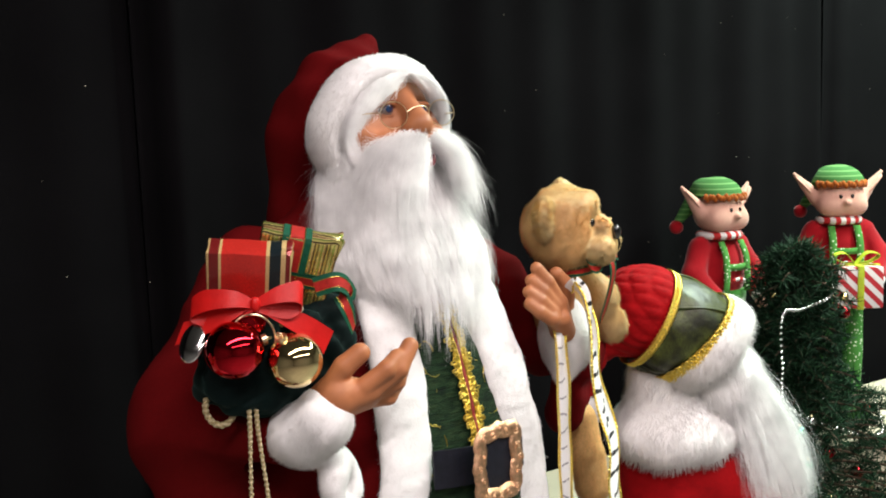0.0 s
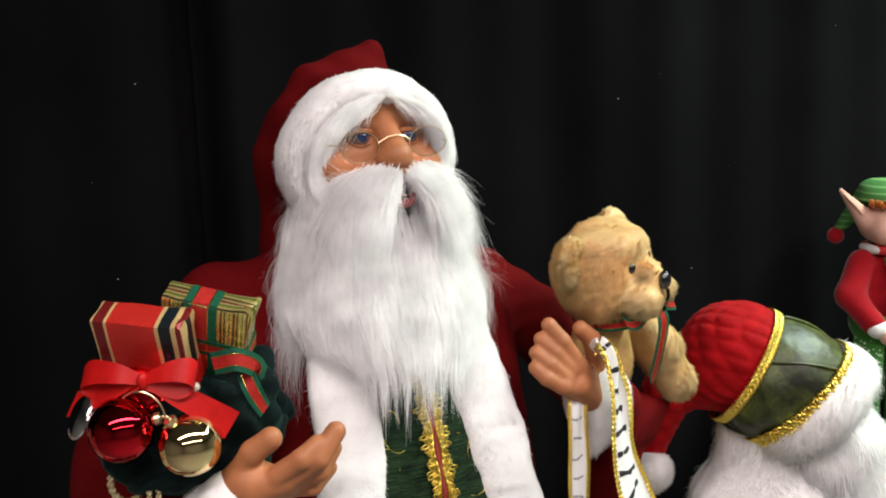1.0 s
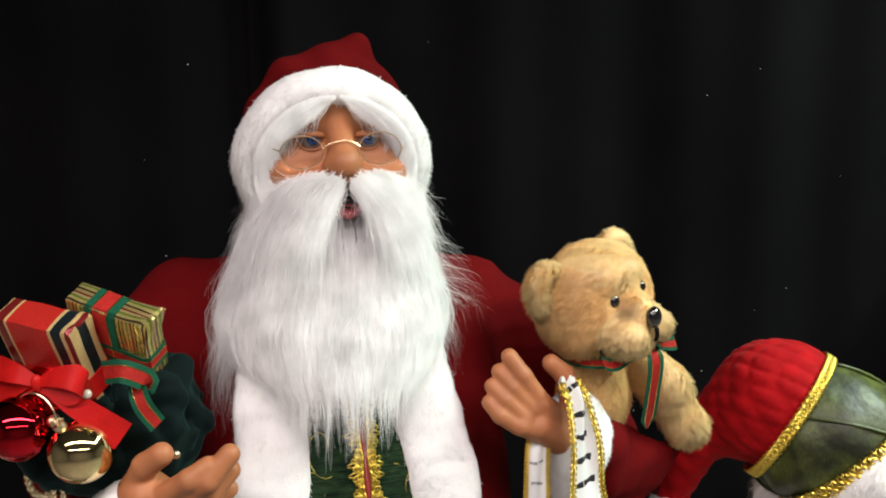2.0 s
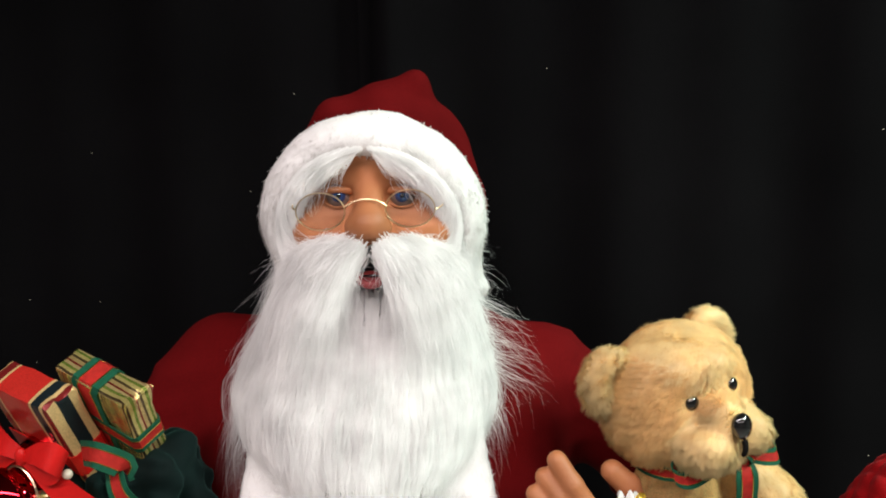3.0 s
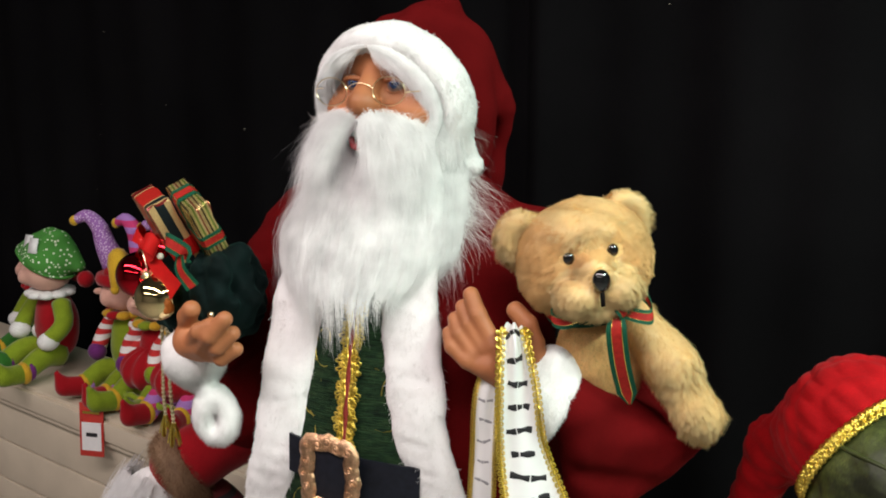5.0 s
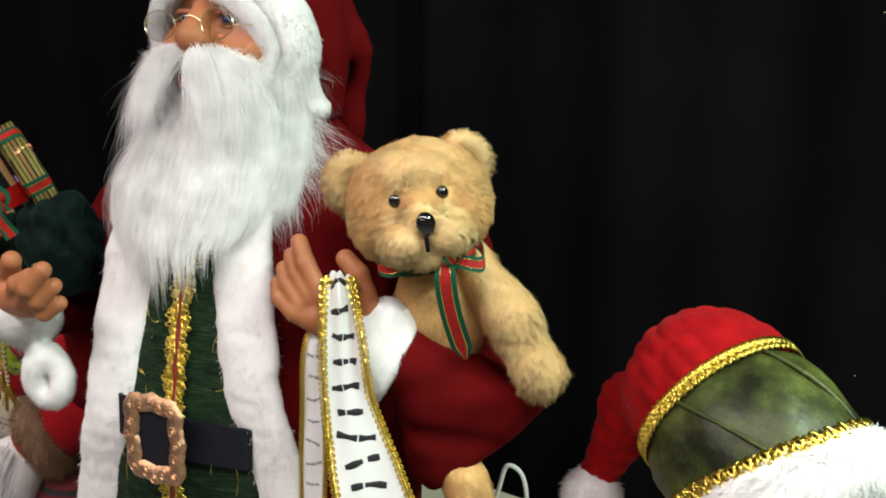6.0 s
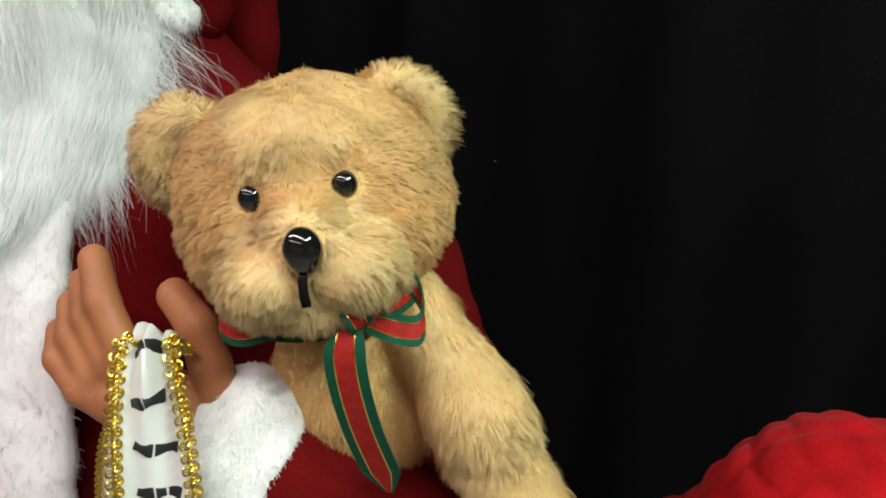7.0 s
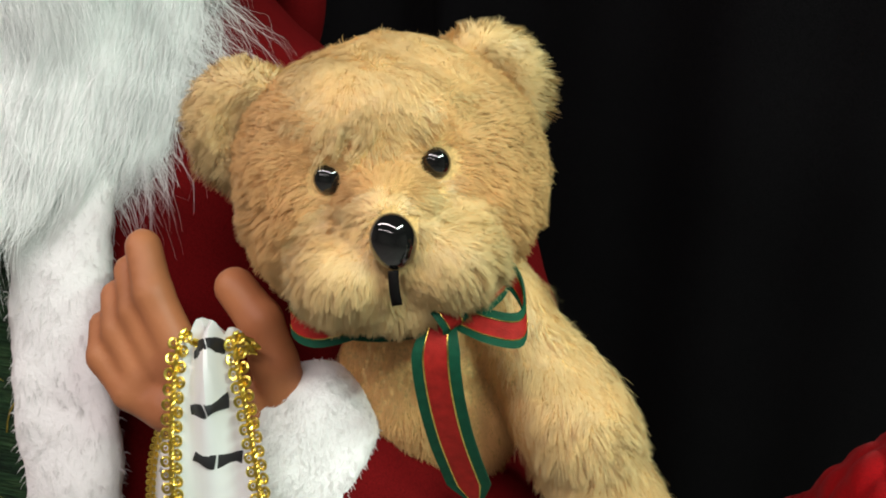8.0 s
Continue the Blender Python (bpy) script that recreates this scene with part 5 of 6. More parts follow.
E3 = (0.16, 0.42, -0.89)
g1 = gift("gold_gift", "small gold and green striped foil gift in the sack", (-0.203, -0.224, 1.390), (0.028, 0.476, -0.833), (0.83, -0.47, -0.25), (0.092, 0.030, 0.13), M_WRAPGOLD, M_WRAPGOLD, 0.006, M_WRAPPLEAT)


def round_box(x, ly, z0, z1, grow=0.0012):
    y = ly / 2 + grow
    return [(x, -y, z0), (x, -y, -0.004), (x, -y + 0.004, grow), (x, y - 0.004, grow), (x, y, -0.004), (x, y, z0)]


ribbon("ribbon", round_box(-0.050, 0.030, -0.10, 0), (1, 0, 0), 0.034, g1, label="red ribbon with green edges")
ribbon("ribbon", [(-0.09, -0.0165, -0.055), (-0.003, -0.0165, -0.055), (0.0014, -0.013, -0.055), (0.0014, 0.013, -0.055), (-0.003, 0.0165, -0.055), (-0.09, 0.0165, -0.055)], (0, 0, 1), 0.020, g1, label="red ribbon with green edges")
g2 = gift("red_gift", "small red foil gift with gold and black stripes in the sack", (-0.270, -0.2240, 1.388), E3, (0.84, -0.50, -0.14), (0.094, 0.034, 0.14), M_WRAPSIDE, M_WRAPEND, 0.003)
part("ribbon", [(*strip([(-0.098, -0.0185, -0.075), (-0.003, -0.0185, -0.075), (0.0012, -0.014, -0.075), (0.0012, 0.014, -0.075), (-0.003, 0.0185, -0.075)], (0, 0, 1), 0.026, 0.001), M_SATIN)], g2, "red satin ribbon")

rg = empty("ribbon_bow", "red and green ribbon bow tucked between the gifts", "bow", pose(-0.215, -0.23, 1.335))


def open_ribbon(name, points, count, facing, width):
    """A ribbon whose flat side looks along facing."""
    p = curve(points, count)
    return ribbon(name, p, unit(np.cross(np.gradient(p, axis=0), np.asarray(facing, float) + np.linspace(-0.5, 0.5, count)[:, None] * np.array((0.6, 0.2, 0.5)))), width, rg)


open_ribbon("loop", [(-0.034, -0.006, 0.006), (-0.014, -0.024, 0.012), (0.006, -0.018, 0.000), (0.004, -0.008, -0.010)], 18, (-0.1, -0.9, 0.4), 0.023)
open_ribbon("tail", [(-0.004, -0.014, -0.006), (0.002, -0.020, -0.026), (0.014, -0.012, -0.050)], 16, (0.0, -1.0, 0.2), 0.019)

# ---- baubles, satin bow and cord hanging from the sack


def bauble(at, r, m, label, group="baubles on the sack", tip=(0, 0, 1)):
    ob = empty("bauble", label, "bauble", look(at, (Vector(at) - Vector(tip)), 0), group)
    part("globe", [(*ball((0, 0, 0), r, 40, 26), m)], ob)
    part("cap", [(*sweep([(0, 0, r * 0.97), (0, 0, r * 1.14)], r * 0.2, 14), M_WIRE)], ob, "gold metal cap")
    part("hook", [(*sweep([(r * 0.1 * math.cos(a), 0, r * 1.22 + r * 0.1 * math.sin(a)) for a in np.linspace(0, 6.28, 13)[:-1]], r * 0.03, 5, True, 1, (0, 1, 0)), M_WIRE)], ob)
    return ob


bauble((-0.276, -0.229, 1.259), 0.0325, M_GOLDBALL, "shiny gold mirror bauble hanging on the sack", tip=(-0.5, -0.1, 0.8))
bauble((-0.337, -0.201, 1.277), 0.0335, M_REDBALL, "shiny red mirror bauble hanging on the sack", tip=(0.9, -0.2, 0.2))
bauble((-0.309, -0.172, 1.304), 0.0325, M_REDBALL, "shiny red mirror bauble behind the others", tip=(0.1, -0.1, 1))
disc = simple("silver_disc", [(*ball((0, 0, 0), (0.005, 0.016, 0.023), 22, 14), M_SILVER)], "flat silver foil disc ornament on the sack", "ornament")
disc.matrix_world = pose(-0.374, -0.172, 1.287, 0, 28, 30)

simple("wire_arch", [(*sweep([(-0.320 + 0.027 * math.cos(a) * 0.82, -0.212 - 0.027 * math.cos(a) * 0.50, 1.288 + 0.029 * math.sin(a)) for a in np.linspace(-0.2, np.pi + 0.2, 22)], 0.0011, 6, False, 1, (0.5, -0.85, 0.1)), M_WIRE)], "thin gold wire arch between the baubles on the sack", "wire")

sb = empty("satin_bow", "bright red satin bow tied above the baubles", "bow", pose(-0.315, -0.212, 1.332))
for pts, ac, w in (([(0, 0, -0.004), (-0.022, 0.008, 0.004), (-0.044, 0.034, 0.002), (-0.052, 0.052, -0.010), (-0.036, 0.034, -0.018), (0, 0, -0.008)], (0.3, 0.3, 0.9), [0.010, 0.020, 0.026, 0.024, 0.020, 0.010]),
                   ([(0, 0, -0.004), (0.020, -0.018, 0.006), (0.040, -0.030, 0.008), (0.048, -0.024, -0.004), (0.032, -0.018, -0.014), (0, 0, -0.008)], (0.3, 0.3, 0.9), [0.010, 0.020, 0.026, 0.024, 0.020, 0.010]),
                   ([(0, 0, -0.002), (-0.030, 0.020, -0.020), (-0.064, 0.060, -0.036)], (0.5, 0.1, 0.9), [0.010, 0.020, 0.028]),
                   ([(0, 0, -0.002), (0.030, -0.016, -0.020), (0.056, -0.024, -0.038), (0.080, -0.026, -0.058)], (0.6, 0.1, 0.8), [0.010, 0.022, 0.026, 0.030])):
    p = curve(pts, 26)
    part("loop" if len(pts) > 4 else "tail", [(*strip(p, ac, np.interp(np.linspace(0, 1, 26), np.linspace(0, 1, len(w)), w), 0.001), M_SATIN)], sb)
part("knot", [(*ball((0.0, -0.003, -0.004), (0.006, 0.005, 0.009), 12, 8), M_SATIN)], sb)
simple("pearl", [(*ball((-0.267, -0.230, 1.318), 0.0048, 16, 10), M_PEARL)], "small white pearl bead on the red satin bow", "bead")

cord = empty("hanging_tassel", "twisted cream and gold cord tassel hanging from the sack", "tassel", pose(-0.31, -0.187, 1.20))


def twisted(points, r=0.0028):
    p = curve(points, 70)
    n = len(p)
    t = unit(np.gradient(p, axis=0))
    s = unit(np.cross(t, (0.3, 0.9, 0.1)))
    b = np.cross(t, s)
    ang = np.r_[0, np.cumsum(np.linalg.norm(np.diff(p, axis=0), axis=1))] / 0.014 * 6.28
    return [(*sweep(p + r * 0.55 * (np.cos(ang + k)[:, None] * s + np.sin(ang + k)[:, None] * b), r * 0.62, 6), M_CORD) for k in (0, np.pi)]


part("loop", twisted([(-0.020, 0.042, 0.022), (-0.034, 0.046, 0.014), (-0.039, 0.044, -0.003), (-0.034, 0.038, -0.016), (-0.024, 0.033, -0.021), (-0.013, 0.029, -0.014), (-0.004, 0.030, 0.004), (-0.003, 0.034, 0.020)], 0.0036), cord)
part("strand", twisted([(-0.002, 0.014, 0.030), (-0.005, 0.002, 0.004), (-0.0065, 0.0, -0.03), (-0.010, -0.001, -0.10), (-0.009, -0.001, -0.152)]), cord)
part("strand", twisted([(0.006, 0.014, 0.030), (0.004, 0.002, 0.004), (0.0045, 0.0, -0.03), (0.0085, -0.006, -0.10), (0.012, -0.007, -0.160)]), cord)
for root, low in (((-0.009, -0.001, -0.140), 0.034), ((0.012, -0.007, -0.146), 0.038)):
    tas = []
    for k in range(16):
        a = k * 0.393 + 0.2 * math.sin(3 * k)
        w = 0.006 + 0.003 * math.sin(5 * k)
        top = np.array(root) + 0.002 * np.array((math.cos(a), math.sin(a), 0))
        tas.append((*sweep([top, top + np.array((0.7 * w * math.cos(a), 0.7 * w * math.sin(a), -0.5 * low)), top + np.array((w * math.cos(a), w * math.sin(a), -low * (0.8 + 0.2 * math.sin(7 * k))))], 0.0011, 5), M_GOLD))
    part("tassel", tas, cord, "gold thread tassel")

# ---- second, smaller bearded figure with a quilted red hat
M_QUILT = cloth("bright_red_velour", (0.40, 0.004, 0.007), (0.26, 0.002, 0.004), 900, 40, 0.1, 0.85, 0.3, (1, 0.3, 0.3))


def organza():
    """Sheer striped cloth drawn opaque: see-through darks and pale reflections put into the colour."""
    n = Nodes("green_organza")
    base = n.ramp(n.noise(16, 4, 0.6), [(0.36, (0.012, 0.014, 0.005)), (0.52, (0.048, 0.060, 0.014)), (0.70, (0.13, 0.165, 0.035))])
    weave = n.ramp(n.noise(520, 2, 0.5, (1, 1, 0.2)), [(0.3, (0.7, 0.7, 0.7)), (0.7, (1.2, 1.2, 1.2))])
    n.join(n.mix(1.0, base, weave, "MULTIPLY"), n.b.inputs["Base Color"])
    n.b.inputs["Roughness"].default_value = 0.42
    n.b.inputs["Specular IOR Level"].default_value = 0.35
    n.bump(n.noise(22, 3), 0.5, 0.006)
    return n.m


M_ORGANZA = organza()
second = Geo()
FD = unit(np.array((0.70, -0.52, -0.47)))
RC = np.array((0.652, -0.065, 1.135))
FX = unit(np.cross(FD, (0, 0, 1)))
FY = np.cross(FX, FD)
FB = unit(FD - 0.32 * FY)


def around(k, r, a, r2=None):
    return RC + FD * (k + 0.34 * max(0.0, k + 0.03) * math.sin(a)) + FX * r * math.cos(a) + FY * (r2 or r) * math.sin(a)


def crown_field(P):
    d = ell(P, RC - FD * 0.045 + np.array((0, 0, 0.006)), (0.090, 0.090, 0.090))
    d = smin(d, cap(P, RC - FD * 0.06 + np.array((-0.01, 0, 0.0)), (0.525, 0.01, 1.110), 0.062, 0.036), 0.03)
    d = smin(d, cap(P, (0.523, 0.01, 1.10), (0.485, 0.01, 1.01), 0.036, 0.020), 0.02)
    q = (P - RC) @ FX * 105 + 1.2 * wob(P, 40, 1)
    w = (P - RC) @ FY * 105
    quilt = np.abs(np.sin(q + w)) * np.abs(np.sin(q - w))
    d = np.maximum(d, (P - RC) @ FD + 0.028)
    return d - 0.0042 * np.sqrt(quilt) + 0.002 * wob(P, 70, 2)


v, f = nets(crown_field, (0.42, -0.20, 0.99), (0.80, 0.08, 1.27), 0.0034)
second.add(v, f, M_QUILT)
ringn = 44
band_v, band_f = [], []
for k in range(7):
    t = k / 6
    rr = 0.093 + 0.010 * math.sin(t * np.pi) + 0.004 * t
    for j in range(ringn):
        a = 2 * np.pi * j / ringn
        band_v.append(around(-0.030 + 0.092 * t, rr + 0.0022 * math.sin(9 * a + 5 * t), a))
for k in range(6):
    for j in range(ringn):
        band_f.append([k * ringn + j, (k + 1) * ringn + j, (k + 1) * ringn + (j + 1) % ringn, k * ringn + (j + 1) % ringn])
second.add(np.array(band_v), band_f[::-1], M_ORGANZA)
for a0 in (0.4, 1.5, 2.7, 3.9, 5.1):
    second.add(*sweep([around(-0.030 + 0.092 * t, 0.097 + 0.009 * math.sin(t * np.pi), a0 + 0.5 * t) for t in np.linspace(0, 1, 8)], 0.0028, 5), M_ORGANZA)
for k0, rr, big in ((-0.030, 0.096, 0.0092), (0.062, 0.101, 0.0165)):
    n = int(2 * np.pi * rr / (big * 0.95))
    for j in range(n):
        a = 2 * np.pi * j / n
        c = around(k0, rr, a)
        out = unit(c - RC - FD * k0)
        tang = unit(np.cross(FD, out))
        for side in (-1, 1):
            for th in (-0.7, 0.0, 0.7):
                d = FD * side * math.cos(th) + tang * math.sin(th)
                e = tang * math.cos(th) - FD * side * math.sin(th)
                loop = [c + out * (0.003 + 0.0015 * math.sin(g / 2)) + d * big * 0.95 * (0.5 - 0.5 * math.cos(g)) + e * big * 0.22 * math.sin(g) for g in np.linspace(0, 2 * np.pi, 8)[:-1]]
                second.add(*sweep(loop, big * 0.13, 4, True, 1, out), M_GOLD)
        second.add(*ball(c + out * 0.004, big * 0.24, 6, 4), M_GOLD)


def brim_field(P):
    Q = P - RC - FD * 0.088
    h = Q @ FB
    r = np.linalg.norm(Q - h[..., None] * FB, axis=-1)
    d = np.sqrt((r - 0.088) ** 2 + (h * 0.8) ** 2) - 0.026
    return smin(d, ell(P, RC + FD * 0.085, (0.082, 0.082, 0.082)), 0.02) + 0.003 * wob(P, 60, 3)


v, f = nets(brim_field, (0.55, -0.30, 0.92), (0.88, 0.08, 1.26), 0.007)
second.add(v, f, M_PLUSHW)
fur(second, v, f, 12000, 0.013, 0.0016, M_FURW, (0, 0, -0.6), 0.25, 0.28, None, 0.6)
second.add(*ball(RC + FD * 0.165 + np.array((0, 0, 0.004)), 0.014, 14, 10), M_SKIN)


def collar_field(P):
    d = ell(P, (0.682, -0.066, 0.916), (0.138, 0.120, 0.058))
    d = smin(d, cap(P, (0.685, -0.065, 0.94), (0.665, -0.055, 1.05), 0.098, 0.070), 0.05)
    return d + 0.006 * wob(P, 34, 4) + 0.003 * wob(P, 90, 2)


v, f = nets(collar_field, (0.50, -0.22, 0.83), (0.88, 0.09, 1.10), 0.008)
second.add(v, f, M_PLUSHW)
fur(second, v, f, 12000, 0.016, 0.0017, M_FURW, (0, 0, -0.7), 0.22, 0.25, None, 0.6)
v, f = nets(lambda P: ell(P, (0.480, 0.0, 0.985), (0.036, 0.036, 0.034)) + 0.002 * wob(P, 90, 1), (0.43, -0.05, 0.935), (0.53, 0.05, 1.035), 0.006)
second.add(v, f, M_PLUSHW)
fur(second, v, f, 5000, 0.008, 0.0014, M_FURW, (0, 0, -0.6), 0.35, 0.35)
N = 6000
a = RNG.uniform(-1.45, 1.35, N)
lev = RNG.random(N)
fdh = unit(np.array((FD[0], FD[1], 0)))
sdh = np.array((-fdh[1], fdh[0], 0))
r0 = RC + FD * 0.11 + (np.sin(a)[:, None] * sdh + np.cos(a)[:, None] * fdh) * 0.058 + np.array((0, 0, 1.0)) * (-0.035 + 0.075 * (lev[:, None] - 0.5))
end = r0 + (np.sin(a)[:, None] * sdh * 0.020 + np.cos(a)[:, None] * fdh * 0.095) + fdh * 0.045 + RNG.normal(0, 0.012, (N, 3)) + np.array((0, 0, 1.0)) * (-0.20 - 0.14 * RNG.random(N))[:, None]
midp = (r0 + end) / 2 + (np.cos(a)[:, None] * fdh) * 0.035
w = np.linspace(0, 1, 7)[None, :, None]
p = (1 - w) ** 2 * r0[:, None] + 2 * w * (1 - w) * midp[:, None] + w**2 * end[:, None] + RNG.normal(0, 0.004, (N, 1, 3)) + 0.009 * np.sin(w * 9 + RNG.uniform(0, 6, (N, 1, 3))) * w
nn = unit(np.sin(a)[:, None] * sdh + np.cos(a)[:, None] * fdh + np.array((0, 0, 0.2)))
ribbons(second, p, unit(nn[:, None] + RNG.normal(0, 0.10, (N, 1, 3)) + np.array((0, -0.1, 0.7))), 0.0009 * RNG.uniform(0.6, 1.3, N), M_BEARD, 0.12, 0.2)
v, f = nets(lambda P: smin(cap(P, RC + FD * 0.13 + np.array((0, 0, -0.05)), RC + FD * 0.13 + np.array((0.115, -0.085, -0.25)), 0.066, 0.026), ell(P, RC + FD * 0.12 + np.array((0, 0, -0.04)), (0.074, 0.07, 0.07)), 0.03) + 0.005 * wob(P, 70, 8), (0.58, -0.36, 0.70), (0.96, 0.06, 1.20), 0.008)
second.add(v, f, M_PLUSHW)
fur(second, v, f, 12000, 0.040, 0.0010, M_BEARD, (0.25, -0.18, -0.9), 0.16, 0.16, None, 0.4)
v, f = nets(lambda P: np.maximum(smin(cap(P, (0.675, -0.05, 0.845), (0.655, -0.06, 0.1), 0.105, 0.12), smin(cap(P, (0.72, -0.12, 0.845), (0.80, -0.19, 0.72), 0.070, 0.064), cap(P, (0.80, -0.19, 0.72), (0.84, -0.20, 0.60), 0.064, 0.06), 0.03), 0.05), 0.0 - P[..., 2] + 0.02) + 0.005 * wob(P * np.array([1, 1, 0.4]), 30, 7), (0.40, -0.32, 0.0), (0.98, 0.2, 0.99), 0.014)
second.add(v, f, M_QUILT)
second.thing("small_bearded_figurine", "white-bearded figurine in bright red velour with green organza hat band", "figurine")

# ---- elf dolls standing on the shelf
M_PINK = cloth("pink_felt_skin", (0.72, 0.42, 0.33), (0.64, 0.35, 0.27), 700, 20, 0.3)
M_REDFELT = cloth("red_felt", (0.36, 0.008, 0.014), (0.28, 0.005, 0.010), 700, 18, 0.3)
M_GREENFELT = cloth("green_felt", (0.045, 0.19, 0.028), (0.03, 0.13, 0.02), 700, 18, 0.3)
M_GREENSTRIPE = striped("green_striped_knit", 2, [(0, (0.04, 0.16, 0.03)), (0.72, (0.13, 0.30, 0.09))], 0.016, 0.9)
M_GREENDOT = dotted("green_dotted_felt", (0.05, 0.22, 0.03), (0.7, 0.8, 0.6), 0.26, 82)
M_CANDY = striped("red_white_stripe", 0, [(0, (0.5, 0.02, 0.02)), (0.5, (0.75, 0.72, 0.7))], 0.030, 0.85)
M_CANDYZ = striped("red_white_bands", 2, [(0, (0.5, 0.02, 0.02)), (0.5, (0.75, 0.72, 0.7))], 0.030, 0.85)
M_ORANGE = cloth("orange_yarn", (0.42, 0.12, 0.02), (0.30, 0.07, 0.012), 300, 60, 0.2)
M_LIME = plain("lime_satin", (0.42, 0.52, 0.03), 0.4)
M_WHITEFELT = cloth("white_felt", (0.78, 0.77, 0.75), (0.7, 0.69, 0.67), 500, 40, 0.3)
M_PURPLE = dotted("purple_sparkle_cloth", (0.27, 0.11, 0.34), (0.62, 0.46, 0.66), 0.34, 170)
M_MAGENTA = striped("magenta_stripe", 2, [(0, (0.50, 0.03, 0.14)), (0.5, (0.34, 0.16, 0.45))], 0.034, 0.9)
M_CARD = plain("white_card", (0.75, 0.75, 0.74), 0.5, 0, 0.03)
M_YELLOW = cloth("yellow_felt", (0.60, 0.36, 0.03), (0.5, 0.28, 0.02), 600, 30, 0.3)
M_LIMEFELT = cloth("lime_felt", (0.24, 0.32, 0.02), (0.17, 0.24, 0.015), 600, 25, 0.3)
M_VIOLET = cloth("violet_felt", (0.16, 0.03, 0.17), (0.11, 0.02, 0.12), 600, 25, 0.3)


def rounded(g, field, lo, hi, h, m):
    v, f = nets(field, lo, hi, h)
    g.add(v, f, m)


def elf(at, turn, scale=1.0, drop=0.0, holds=True):
    g = Geo()
    # head with cheeks, nose, ears
    def head(P):
        d = ell(P, (0, 0, 0.530), (0.080, 0.074, 0.066))
        for s in (-1, 1):
            d = smin(d, ell(P, (s * 0.038, -0.044, 0.508), (0.036, 0.028, 0.030)), 0.03)
            d = smin(d, cap(P, (s * 0.070, 0.0, 0.535), (s * 0.140, 0.012, 0.615), 0.026, 0.006), 0.012)
        return smin(d, ell(P, (0, -0.080, 0.522), (0.012, 0.015, 0.010)), 0.008)
    rounded(g, head, (-0.18, -0.12, 0.44), (0.18, 0.10, 0.63), 0.006, M_PINK)
    for s in (-1, 1):
        g.add(*ball((s * 0.018, -0.0725, 0.541), (0.0062, 0.0045, 0.0074), 10, 8), M_BLACK)
        g.add(*sweep(curve([(s * 0.088, -0.010, 0.548), (s * 0.115, -0.006, 0.580), (s * 0.136, 0.004, 0.606)], 8), [0.008] + [0.011] * 6 + [0.003], 8, False, 0.35), M_PINK)
    for k in range(26):
        a = np.pi * (0.06 + 0.88 * k / 25)
        g.add(*ball((0.077 * math.cos(a), -0.012 - 0.066 * math.sin(a), 0.580 + 0.004 * math.sin(k * 2.3)), (0.0075, 0.008, 0.010), 8, 6), M_ORANGE)
    rounded(g, lambda P: np.maximum(smin(ell(P, (0, 0.004, 0.572), (0.082, 0.076, 0.070)), cap(P, (-0.02, 0.05, 0.60), (-0.085, 0.085, 0.505), 0.035, 0.014), 0.02), 0.582 - P[..., 2] - np.clip(P[..., 1] * 4 - 0.1, 0, 1)), (-0.14, -0.10, 0.46), (0.12, 0.13, 0.65), 0.007, M_GREENSTRIPE)
    g.add(*ball((-0.095, 0.085, 0.485), 0.022, 14, 10), M_REDFELT)
    # scarf, body, arms, braces
    ring = [(0.058 * math.cos(a), -0.004 + 0.054 * math.sin(a), 0.462) for a in np.linspace(0, 2 * np.pi, 25)[:-1]]
    g.add(*sweep(ring, 0.0165, 8, True, 0.8), M_CANDY)
    def trunk(P):
        d = ell(P, (0, 0, 0.345), (0.090, 0.072, 0.120))
        for s in (-1, 1):
            d = smin(d, smin(cap(P, (s * 0.078, 0, 0.425), (s * 0.122, -0.018, 0.345), 0.036, 0.034), cap(P, (s * 0.122, -0.018, 0.345), (s * 0.095, -0.075, 0.285), 0.034, 0.030), 0.015), 0.012)
        return d + 0.002 * wob(P, 60, 3)
    rounded(g, trunk, (-0.18, -0.13, 0.22), (0.18, 0.10, 0.48), 0.008, M_REDFELT)
    for s in (-1, 1):
        g.add(*ball((s * 0.088, -0.090, 0.272), (0.030, 0.024, 0.024), 14, 10), M_WHITEFELT)
        g.add(*ball((s * 0.074, -0.108, 0.255), 0.021, 12, 8), M_PINK)
        pts = [(s * 0.040, -0.052, 0.445), (s * 0.042, -0.074, 0.40), (s * 0.043, -0.080, 0.345), (s * 0.044, -0.078, 0.29)]
        g.add(*strip(curve(pts, 12), (1, 0, 0), 0.022, 0.006), M_GREENDOT)
    g.add(*strip(curve([(-0.052, -0.074, 0.368), (0, -0.084, 0.365), (0.052, -0.074, 0.368)], 10), (0, 0, 1), 0.020, 0.006), M_GREENDOT)
    g.add(*strip(curve([(-0.026, -0.086, 0.325), (0, -0.088, 0.33), (0.026, -0.086, 0.325)], 10), (0, 0, 1), 0.010, 0.004), M_CANDY)
    rounded(g, lambda P: np.maximum(ell(P, (0, 0, 0.27), (0.095, 0.076, 0.075)), P[..., 2] - 0.292), (-0.12, -0.1, 0.18), (0.12, 0.1, 0.31), 0.008, M_GREENFELT)
